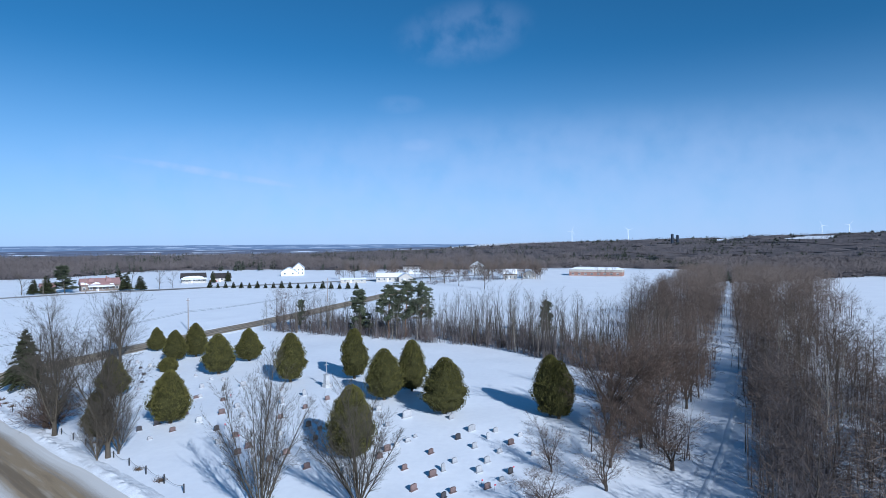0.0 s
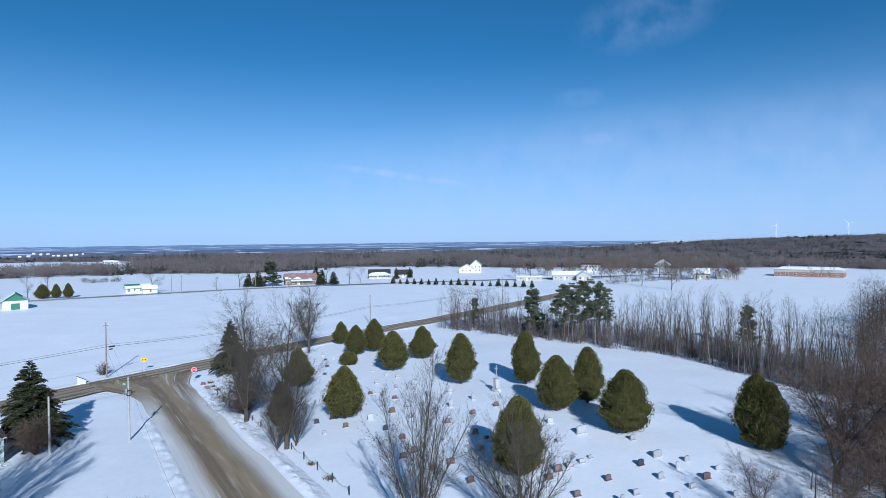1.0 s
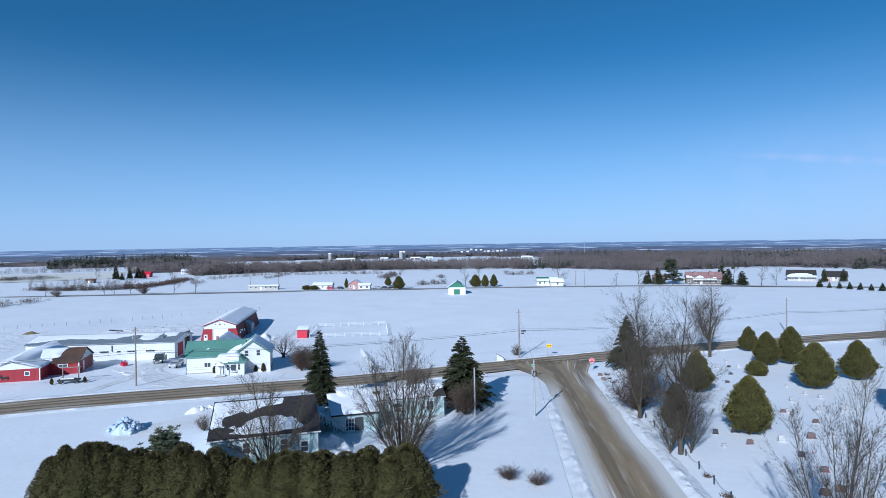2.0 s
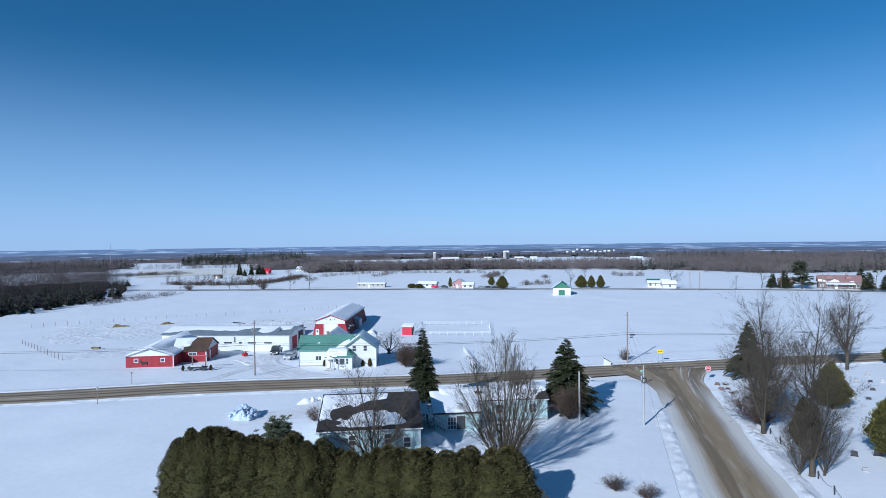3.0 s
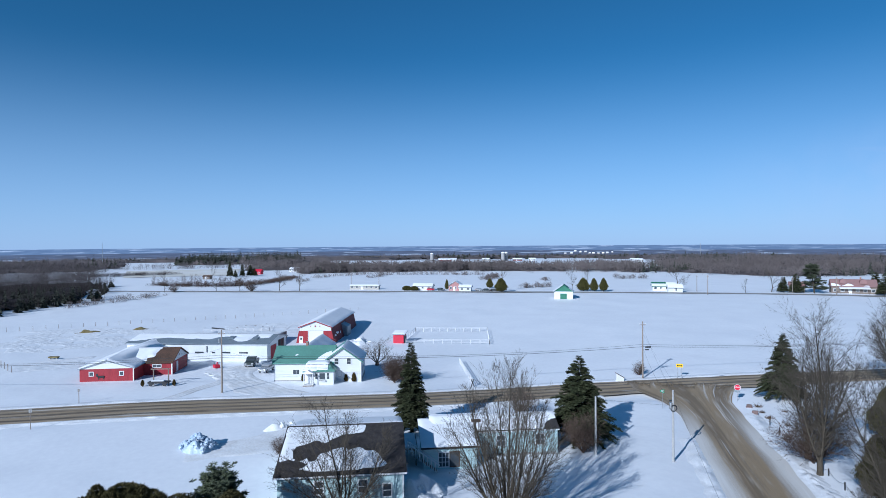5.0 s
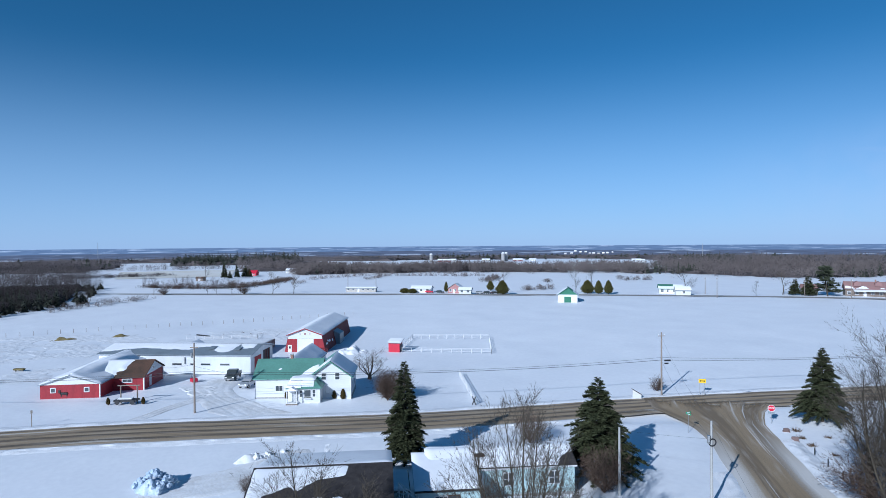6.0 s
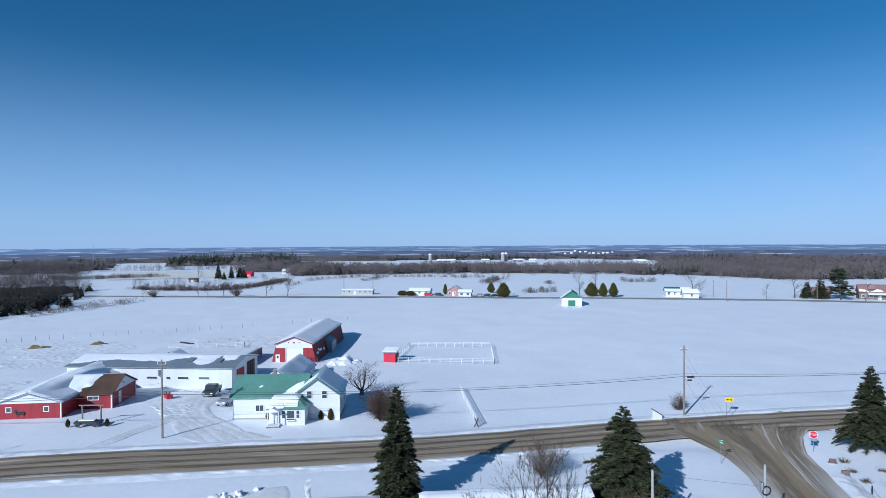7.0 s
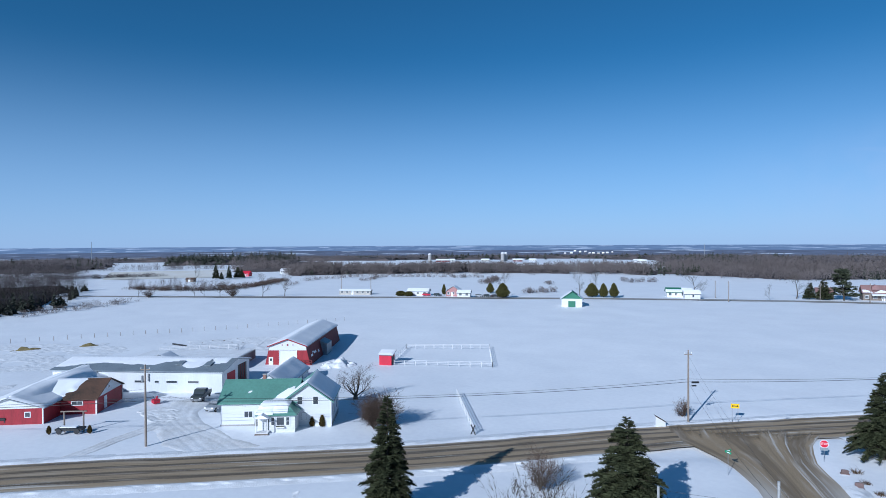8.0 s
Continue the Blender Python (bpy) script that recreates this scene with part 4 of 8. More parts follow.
def gable(ob, x0, x1, y0, y1, eave, ridge, wall, roof, along="y", over=0.35, base=-0.4, thick=0.16, wall_label="", roof_label=""):
    """Walls and a two-sided roof; along: the way the ridge runs."""
    if along == "y":
        m = (x0 + x1) / 2
        part("wall", prism(nb(), [(x0, base), (x1, base), (x1, eave), (m, ridge), (x0, eave)], y0, y1), wall, ob, wall_label)
        fall = (ridge - eave) / (x1 - m) * over
        for s, e in ((x1 + over, 1), (x0 - over, -1)):
            part("roof_slope", slope(nb(), (s, y0 - over, eave - fall + thick), (s, y1 + over, eave - fall + thick), (m, y1 + over, ridge + thick), (m, y0 - over, ridge + thick), thick - 0.01), roof, ob, roof_label)
        part("ridge_cap", prism(nb(), [(m - 0.16, ridge + thick - 0.05), (m, ridge + thick + 0.05), (m + 0.16, ridge + thick - 0.05)], y0 - over, y1 + over), roof, ob)
    else:
        m = (y0 + y1) / 2
        part("wall", prism_x(nb(), [(y0, base), (y1, base), (y1, eave), (m, ridge), (y0, eave)], x0, x1), wall, ob, wall_label)
        fall = (ridge - eave) / (y1 - m) * over
        for s in (y1 + over, y0 - over):
            part("roof_slope", slope(nb(), (x0 - over, s, eave - fall + thick), (x1 + over, s, eave - fall + thick), (x1 + over, m, ridge + thick), (x0 - over, m, ridge + thick), thick - 0.01), roof, ob, roof_label)
        part("ridge_cap", prism_x(nb(), [(m - 0.16, ridge + thick - 0.05), (m, ridge + thick + 0.05), (m + 0.16, ridge + thick - 0.05)], x0 - over, x1 + over), roof, ob)


def roof_snow(ob, o, eu, ev, mask, thick=0.2, n=44, name="roof_snow", label="smooth snow lying on the roof", seed=1):
    """Snow lying on a roof where mask(u, v) is above nought, with a ragged edge."""
    o, eu, ev = np.array(o, float), np.array(eu, float), np.array(ev, float)
    lu, lv = np.linalg.norm(eu), np.linalg.norm(ev)
    nu, nv = int(min(n * 2.5, max(6, lu * 3.2))), int(min(n * 1.6, max(5, lv * 3.2)))
    u, v = np.meshgrid(np.linspace(0, 1, nu), np.linspace(0, 1, nv), indexing="ij")
    m = mask(u, v) + 0.10 * (soft_noise(u * lu, v * lv, 0.9, seed) - 0.5) + 0.10 * (soft_noise(u * lu, v * lv, 2.5, seed + 3) - 0.5)
    rim = np.minimum(np.minimum(u * lu, (1 - u) * lu), np.minimum(v * lv, (1 - v) * lv))
    h = thick * step(0, 0.14, m) * (0.35 + 0.65 * step(0, 0.5, rim)) * (0.8 + 0.5 * soft_noise(u * lu, v * lv, 3, seed + 7)) - 0.03
    p = o + u[..., None] * eu + v[..., None] * ev
    p[..., 2] += h
    tris = grid_tris(nu, nv)
    tris = tris[(m.ravel()[tris] > 0).any(1)]
    if not len(tris):
        return None
    used, back = np.unique(tris, return_inverse=True)
    return joint(name, smooth(tri_mesh(name, p.reshape(-1, 3)[used], back.reshape(-1, 3))), SNOW, ob, label)


def window(ob, face, at, a, z, w, h, bars=(1, 1), frame_mat=None, sill=True):
    """A framed window on a wall: face 'x' or 'y', the wall's place, centre along it, sill height and size."""
    def slab(a0, a1, z0, z1, d0, d1):
        bm = nb()
        if face == "x":
            return box(bm, at + d0, at + d1, a0, a1, z0, z1)
        return box(bm, a0, a1, min(at + d0, at + d1), max(at + d0, at + d1), z0, z1)
    s = 1
    fr = part("window", slab(a - w / 2 - 0.09, a + w / 2 + 0.09, z - 0.09, z + h + 0.09, -0.05, 0.05 * s), frame_mat or TRIM, ob)
    for i in range(bars[0]):
        for j in range(bars[1]):
            gap = 0.035
            part("pane", slab(a - w / 2 + i * w / bars[0] + gap, a - w / 2 + (i + 1) * w / bars[0] - gap, z + j * h / bars[1] + gap, z + (j + 1) * h / bars[1] - gap, 0.0, 0.058), GLASS, fr, "dark window pane")
    return fr


def side_window(ob, at, a, z, w, h, bars=(1, 1)):
    """On a wall that looks along +y."""
    fr = part("window", box(nb(), a - w / 2 - 0.09, a + w / 2 + 0.09, at - 0.05, at + 0.05, z - 0.09, z + h + 0.09), TRIM, ob)
    for i in range(bars[0]):
        part("pane", box(nb(), a - w / 2 + i * w / bars[0] + 0.035, a - w / 2 + (i + 1) * w / bars[0] - 0.035, at, at + 0.058, z + 0.03, z + h - 0.03), GLASS, fr, "dark window pane")


def door(ob, face, at, a, w, h, material, z=0.0, frame_w=0.1, knob=True):
    bm, bf, bk = nb(), nb(), nb()
    if face == "x":
        box(bf, at - 0.03, at + 0.04, a - w / 2 - frame_w, a + w / 2 + frame_w, z, z + h + frame_w)
        box(bm, at, at + 0.06, a - w / 2, a + w / 2, z + 0.02, z + h)
        box(bk, at + 0.06, at + 0.1, a + w * 0.36, a + w * 0.43, z + 0.95, z + 1.05)
    else:
        box(bf, a - w / 2 - frame_w, a + w / 2 + frame_w, at - 0.03, at + 0.04, z, z + h + frame_w)
        box(bm, a - w / 2, a + w / 2, at, at + 0.06, z + 0.02, z + h)
        box(bk, a + w * 0.36, a + w * 0.43, at + 0.06, at + 0.1, z + 0.95, z + 1.05)
    d = part("door", bm, material, ob)
    part("door_frame", bf, TRIM, d)
    if knob:
        part("handle", bk, STEEL, d)
    else:
        bk.free()
    return d


def spot(x, y, turn):
    return (x, y, on(x, y)), turn


def everywhere(u, v):
    return np.ones_like(u)


# farmhouse: main wing along the road, gabled wing and sun porch in front
FT = -20.5
farm_house = thing("farmhouse", *spot(-132.6, 30.2, FT), "white farmhouse with a green metal roof and a sun porch", "house")
gable(farm_house, -8.2, 0, 0, 11.2, 3.7, 6.1, WHITE, GREENROOF, "y", 0.45, roof_label="green standing-seam metal roof")
gable(farm_house, -9.0, 0.25, 9.6, 16.9, 3.75, 6.4, WHITE, GREENROOF, "x", 0.4)
for k in range(17):
    y = -0.35 + 0.62 * k
    part("roof_rib", slope(nb(), (0.45, y, 3.605), (0.45, y + 0.05, 3.605), (-4.1, y + 0.05, 6.27), (-4.1, y, 6.27), 0.04), GREENROOF, farm_house)
roof_snow(farm_house, (0.5, 17.3, 3.68), (-9.6, 0, 0), (0, -4.05, 2.9), everywhere, 0.18, seed=3)
roof_snow(farm_house, (0.5, 9.2, 3.68), (-9.0, 0, 0), (0, 4.05, 2.9), lambda u, v: 0.9 - u * 1.9 + 0 * v, 0.2, seed=4)
roof_snow(farm_house, (0.45, 6.5, 3.62), (0, 4.4, 0), (-4.55, 0, 2.66), lambda u, v: 0.75 * u - v * 0.9 - 0.1, 0.22, seed=5)
roof_snow(farm_house, (0.45, 2.2, 3.62), (0, 3.0, 0), (-4.55, 0, 2.66), lambda u, v: 0.10 - np.hypot((u - 0.6) * 1.2, (v - 0.45) * 3), 0.1, seed=6)
chimney = part("chimney", box(nb(), -4.5, -4.0, 5.45, 5.95, 5.8, 6.95, 0.04), BRICK, farm_house, "small brick chimney")
part("chimney_cap", box(nb(), -4.57, -3.93, 5.38, 6.02, 6.95, 7.06), CONCRETE, chimney)
part("corner_board", box(nb(), 0.25, 0.30, 16.75, 16.92, -0.3, 3.75), TRIM, farm_house)
for side in (1, -1):
    part("bargeboard", slope(nb(), (0.66, 13.25 + side * 4.05, 3.66), (0.70, 13.25 + side * 4.05, 3.66), (0.70, 13.25, 6.57), (0.66, 13.25, 6.57), 0.22), GREENROOF, farm_house, "green-edged gable board")
window(farm_house, "x", 0.0, 4.2, 1.3, 1.25, 0.95, (2, 1))
window(farm_house, "x", 0.25, 12.1, 3.2, 0.8, 1.2, (1, 2))
window(farm_house, "x", 0.25, 14.5, 3.2, 0.8, 1.2, (1, 2))
fr = window(farm_house, "x", 0.25, 12.7, 0.75, 0.8, 1.25, (1, 2))
part("curtain", box(nb(), 0.305, 0.315, 12.36, 13.04, 0.82, 1.94), TRIM, fr, "drawn white curtain")
side_window(farm_house, 16.9, -2.5, 1.0, 0.9, 1.3)
side_window(farm_house, 16.9, -6.0, 1.0, 0.9, 1.3)
part("foundation", box(nb(), -8.3, 0.06, -0.05, 16.95, -0.6, 0.22), CONCRETE, farm_house)
# sun porch
part("porch_wall", box(nb(), 0.0, 3.3, 6.4, 11.9, -0.4, 2.55), WHITE, farm_house)
PORCH = ((3.75, 6.0), (3.75, 12.3), (0.1, 12.3), (0.1, 6.0))
bm = nb()
low = [bm.verts.new((x, y, 2.5)) for x, y in PORCH]
high = [bm.verts.new(v) for v in ((1.9, 7.6, 3.75), (1.9, 10.6, 3.75), (0.1, 10.6, 3.75), (0.1, 7.6, 3.75))]
bm.faces.new(high)
bm.faces.new(low[::-1])
for k in range(4):
    bm.faces.new((low[k], low[(k + 1) % 4], high[(k + 1) % 4], high[k]))
bmesh.ops.recalc_face_normals(bm, faces=bm.faces)
part("porch_roof", bm, GREENROOF, farm_house, "low hipped green metal porch roof")
roof_snow(farm_house, (0.15, 6.6, 3.80), (0, 4.4, 0), (2.6, 0, -0.15), everywhere, 0.45, seed=8, label="deep rounded snow on the porch roof")
roof_snow(farm_house, (3.7, 6.1, 2.6), (0, 2.6, 0), (-1.9, 0.5, 1.3), everywhere, 0.22, seed=9)
roof_snow(farm_house, (3.7, 8.4, 2.6), (0, 2.4, 0), (-1.9, 0, 1.3), lambda u, v: v - 0.25, 0.22, seed=10)
window(farm_house, "x", 0.0, 5.95, 1.15, 0.6, 1.2, (1, 2))
window(farm_house, "x", 3.3, 9.75, 1.0, 1.15, 1.2)
window(farm_house, "x", 3.3, 8.65, 1.0, 0.5, 1.2, (1, 2))
window(farm_house, "x", 3.3, 10.85, 1.0, 0.5, 1.2, (1, 2))
box_planter = part("flower_box", box(nb(), 3.36, 3.62, 9.1, 10.4, 0.62, 0.82), TRIM, farm_house)
part("greenery", box(nb(), 3.4, 3.6, 9.15, 10.35, 0.82, 0.95, 0.05), SPRUCE, box_planter)
entry = part("entry_porch", box(nb(), 3.3, 4.5, 6.35, 8.2, 0.0, 0.25), WHITE, farm_house)
for y in (6.45, 8.1):
    part("post", box(nb(), 4.35, 4.47, y - 0.06, y + 0.06, 0.25, 2.35), TRIM, entry)
part("entry_roof", prism_x(nb(), [(6.15, 2.35), (8.4, 2.35), (7.28, 2.95)], 3.0, 4.75), SNOW, entry, "snow-covered little gable roof")
door(farm_house, "x", 3.3, 7.0, 0.85, 2.0, TRIM, 0.25)
door(farm_house, "x", 3.3, 7.9, 0.35, 2.0, GLASS, 0.25, knob=False)
for k in range(3):
    part("step", box(nb(), 4.5 + 0.32 * k, 4.86 + 0.32 * k, 6.3, 8.3, -0.3, 0.12 - 0.15 * k), POLEWOOD, farm_house)
foundation_cedar = cedar_tree("cedar_shrub", 71, 2.3, 1.3, 0.9, GOLDCEDAR, 1800, 0.2, 0.05)
put(foundation_cedar, -127.6, 43.2, 0, 0.68, 0.72, "small pointed brown-green cedar by the farmhouse wall", "shrub", "foundation shrubs")
again(foundation_cedar, -126.9, 44.6, 50, 0.70, 0.78, "small pointed brown-green cedar by the farmhouse wall", "shrub", "foundation shrubs")
again(foundation_cedar, -130.6, 35.4, 100, 0.6, 0.7, "small pointed brown-green cedar by the farmhouse wall", "shrub", "foundation shrubs")

# snow-roofed shed behind the farmhouse
grey_shed = thing("snowy_shed", *spot(-166.75, 43.8, -25), "low white shed with a steep snow-covered roof behind the farmhouse", "shed")
gable(grey_shed, 0, 17, 0, 6.5, 2.3, 4.5, WHITE, GREYROOF, "x", 0.3)
roof_snow(grey_shed, (-0.3, 6.8, 2.3), (17.6, 0, 0), (0, -3.55, 2.4), everywhere, 0.22, seed=14)
roof_snow(grey_shed, (-0.3, -0.3, 2.3), (17.6, 0, 0), (0, 3.55, 2.4), everywhere, 0.22, seed=15)
side_window(grey_shed, 6.5, 5.0, 1.0, 0.8, 0.8)

# long white metal shed
LT = -28
long_shed = thing("long_metal_shed", *spot(-172.4, 1.6, LT), "long low white metal shed with a half snow-covered grey roof", "shed")
gable(long_shed, -13, 0, 0, 34.2, 3.75, 5.0, WHITEMETAL, GREYROOF, "y", 0.4, wall_label="white ribbed metal wall")
def shed_mask(u, v):
    bare = 0.52 + 0.10 * np.sin(u * 7 + 0.5) - 0.34 * step(0.30, 0.0, u) + 0.30 * step(0.55, 0.62, u) * step(0.80, 0.72, u)
    patch = 0.26 - np.hypot((u - 0.80) / 0.34, v - 0.52)
    return np.maximum(v - bare, patch) - 0.6 * (u > 0.955) - 0.5 * np.exp(-((u - 0.86) / 0.02) ** 2)
roof_snow(long_shed, (0.4, -0.4, 3.85), (0, 35, 0), (-6.9, 0, 1.35), shed_mask, 0.07, seed=16)
roof_snow(long_shed, (-13.4, -0.4, 3.85), (0, 35, 0), (6.9, 0, 1.35), everywhere, 0.2, seed=17)
for y, w in ((17.8, 2.2), (21.2, 0.9), (24.2, 2.2), (28.5, 2.2)):
    strip_light = part("window_strip", box(nb(), 0.01, 0.05, y - w / 2, y + w / 2, 1.5, 1.98), TRIM, long_shed, "low dark window strip")
    part("pane", box(nb(), 0.052, 0.06, y - w / 2 + 0.05, y + w / 2 - 0.05, 1.54, 1.94), GLASS, strip_light)
    part("sill_snow", box(nb(), 0.06, 0.13, y - w / 2, y + w / 2, 1.44, 1.5, 0.02), SNOW, strip_light)
for u, v in ((23.5, 0.55), (29.5, 0.5)):
    part("skylight", slope(nb(), (-v * 6.5 + 1.0, u, 4.12 + 1.25 * v - 0.2), (-v * 6.5 + 1.0, u + 1.3, 4.12 + 1.25 * v - 0.2), (-v * 6.5 - 0.9, u + 1.3, 4.12 + 1.25 * v + 0.18), (-v * 6.5 - 0.9, u, 4.12 + 1.25 * v + 0.18), 0.05), GREYROOF, long_shed, "bare translucent roof panel")
part("vent_stack", rod(nb(), (0.2, 19.6, 1.9), (0.2, 19.6, 3.3), 0.14), GREYPOLE, long_shed)
part("sliding_door", box(nb(), -5.8, -2.2, 34.2, 34.28, -0.2, 3.0), RED, long_shed, "red sliding door")
# no opening is cut: a black slab gives the dark inside
part("doorway", box(nb(), -11.4, -7.2, 34.2, 34.26, -0.2, 3.6), BLACK, long_shed, "black panel for the shade inside an open doorway")
for x in (-10.3, -9.2, -8.2):
    part("gate_bar", box(nb(), x, x + 0.12, 34.27, 34.35, -0.2, 3.6), DARKRED, long_shed)
roof_bump = thing("snow_capped_roof_vent", *spot(-188, 18, LT), "small peaked snow-covered roof beyond the long shed", "shed")
gable(roof_bump, -2.2, 2.2, 0, 7, 1.6, 3.4, WHITE, GREYROOF, "x", 0.2)
roof_snow(roof_bump, (-2.4, 7.2, 1.6), (4.8, 0, 0), (0, -3.7, 2.0), everywhere, 0.2, seed=18)
roof_snow(roof_bump, (-2.4, -0.2, 1.6), (4.8, 0, 0), (0, 3.7, 2.0), everywhere, 0.2, seed=19)

# gambrel barn
BT = -25
barn = thing("barn", *spot(-183.6, 43.0, BT), "long red barn with a white gable front and snowy roof", "barn")
W = 11.2
prof = [(0, -0.5), (W, -0.5), (W - 1.15, 4.5), (W / 2, 6.0), (1.15, 4.5)]
part("wall", prism_x(nb(), prof, -36, 0), DARKRED, barn, "dark red boarded walls leaning inward")
part("front_gable", prism_x(nb(), [(1.05, 3.45), (W - 1.05, 3.45), (W - 1.15, 4.55), (W / 2, 6.05), (1.15, 4.55)], 0.0, 0.10), WHITE, barn, "white boarded gable front")
part("front_panel", prism_x(nb(), [(0.1, -0.4), (3.6, -0.4), (3.6, 3.45), (0.95, 3.45)], 0.0, 0.08), RED, barn)
part("front_panel", prism_x(nb(), [(7.9, -0.4), (W - 0.1, -0.4), (W - 0.95, 3.45), (7.9, 3.45)], 0.0, 0.08), RED, barn)
part("big_door", box(nb(), 0.0, 0.12, 3.75, 7.75, -0.4, 3.4), TRIM, barn, "white sliding barn door")
for y in (3.6, 7.8):
    part("door_post", box(nb(), 0.0, 0.16, y - 0.08, y + 0.08, -0.4, 3.5), TRIM, barn)
small = door(barn, "x", 0.08, 1.55, 0.85, 1.95, TRIM, -0.2)
part("pane", box(nb(), 0.14, 0.155, 1.3, 1.8, 0.9, 1.5), GLASS, small)
for y in (W / 2 - 1.3, W / 2, W / 2 + 1.3):
    part("vent", rod(nb(), (0.1, y, 4.75), (0.16, y, 4.75), 0.22 if y == W / 2 else 0.14), RED, barn, "round red gable vent")
for s in (1, -1):
    o = W / 2 + s * (W / 2 - 0.75)
    part("roof_slope", slope(nb(), (-36.4, o, 4.48), (0.5, o, 4.48), (0.5, W / 2, 6.25), (-36.4, W / 2, 6.25), 0.15), GREYROOF, barn)
    part("gable_trim", slope(nb(), (0.45, o, 4.52), (0.52, o, 4.52), (0.52, W / 2, 6.29), (0.45, W / 2, 6.29), 0.24), RED, barn)
    roof_snow(barn, (-36.4, o, 4.48), (36.8, 0, 0), (0, W / 2 - o, 1.77), everywhere, 0.22, seed=20 + s)
for x, z, w, h in ((-4.0, 1.5, 2.2, 0.5), (-7.5, 1.7, 2.6, 0.6), (-10.5, 1.3, 1.6, 0.7), (-5.2, 2.1, 1.4, 0.4)):
    off = W - 1.15 * (z + 0.5) / 5.0
    part("snow_patch", slope(nb(), (x, off + 0.09, z), (x + w, off + 0.09, z + 0.1), (x + w * 0.9, off - 0.04, z + h), (x + 0.2, off - 0.04, z + h), 0.04), SNOW, barn, "wind-plastered snow patch")
part("side_lean_to", prism_x(nb(), [(W - 1.3, -0.4), (W + 1.0, -0.4), (W + 1.0, 2.7), (W - 1.3, 3.8)], -19, -13.5), GREYROOF, barn, "grey metal side entry")
rail = part("rail_fence", box(nb(), 0.3, 0.36, 8.0, 11.6, 0.95, 1.08), DARKRED, barn)
part("rail", box(nb(), 0.3, 0.36, 8.0, 11.6, 0.45, 0.58), DARKRED, rail)
for y in (8.1, 9.8, 11.5):
    part("post", box(nb(), 0.26, 0.4, y - 0.06, y + 0.06, -0.3, 1.15), DARKRED, rail)

# red sheds by the yard
RT = -17.2
shed_a = thing("red_shed", *spot(-149.3, -5.0, RT), "red board shed with a white gable and deep roof snow", "shed")
gable(shed_a, -26, 0, 0, 10.2, 2.3, 3.8, RED, GREYROOF, "x", 0.3)
part("gable_panel", prism_x(nb(), [(0.15, 2.32), (10.05, 2.32), (5.1, 3.8)], 0.0, 0.06), WHITE, shed_a, "white gable panel")
part("corner_board", box(nb(), -0.05, 0.07, 10.06, 10.24, -0.2, 2.3), TRIM, shed_a)
for o, d in ((10.5, -5.4), (-0.3, 5.4)):
    roof_snow(shed_a, (-26.3, o, 2.3), (26.6, 0, 0), (0, d, 1.67), everywhere, 0.32, seed=int(30 + o))
window(shed_a, "x", 0.0, 7.9, 0.95, 0.75, 0.75)
horse = part("silhouette_sign", box(nb(), 0.02, 0.06, 3.4, 4.7, 0.55, 0.95, 0.1), BLACK, shed_a, "black cut-out wall ornament")
part("leg", box(nb(), 0.02, 0.06, 3.5, 3.65, 0.2, 0.6), BLACK, horse)
part("leg", box(nb(), 0.02, 0.06, 4.45, 4.6, 0.2, 0.6), BLACK, horse)
part("neck", box(nb(), 0.02, 0.06, 3.1, 3.45, 0.8, 1.35), BLACK, horse)
window(shed_a, "x", 0.0, 2.2, 0.95, 0.75, 0.75)
shed_b = thing("red_shed", *spot(-152.2, 3.4, RT), "red board shed with a rusty brown roof half under snow", "shed")
gable(shed_b, -10.2, 0, 0, 8.6, 2.35, 4.5, RED, BROWNROOF, "y", 0.35, wall_label="red boarded wall")
part("gable_panel", prism(nb(), [(-10.1, 2.36), (-0.1, 2.36), (-5.1, 4.5)], 8.6, 8.66), WHITE, shed_b, "white gable panel")
roof_snow(shed_b, (0.35, -0.35, 2.35), (0, 9.3, 0), (-5.45, 0, 2.3), lambda u, v: 0.40 - u * 1.1 + v * 0.35, 0.3, seed=34)
roof_snow(shed_b, (-10.55, -0.35, 2.35), (0, 9.3, 0), (5.45, 0, 2.3), everywhere, 0.3, seed=35)
window(shed_b, "x", 0.0, 5.6, 1.35, 1.7, 0.6, (2, 1))
for x in (0.0, -10.2):
    part("corner_board", box(nb(), x - 0.08, x + 0.07, 8.5, 8.72, -0.2, 2.35), TRIM, shed_b)
door(shed_b, "y", 8.6, -3.4, 0.9, 2.0, TRIM, -0.1)
side_window(shed_b, 8.66, -4.6, 3.0, 0.6, 0.5)

def mound(parent, name, sx, sy, h, seed, material=None, n=22, rough=0.35):
    u, v = np.meshgrid(np.linspace(-1, 1, n), np.linspace(-1, 1, n), indexing="ij")
    r = np.hypot(u, v)
    z = h * step(1.0, 0.05, r) * (1 + rough * (soft_noise(u * sx, v * sy, 1.2, seed) - 0.5) * 2) + 0.25 * rough * h * step(1, 0.6, r) * (soft_noise(u * sx, v * sy, 0.5, seed + 1) - 0.5) - 0.18
    return joint(name, smooth(tri_mesh(name, np.c_[(u * sx).ravel(), (v * sy).ravel(), z.ravel()], grid_tris(n, n))), material or ROUGH_SNOW, parent)


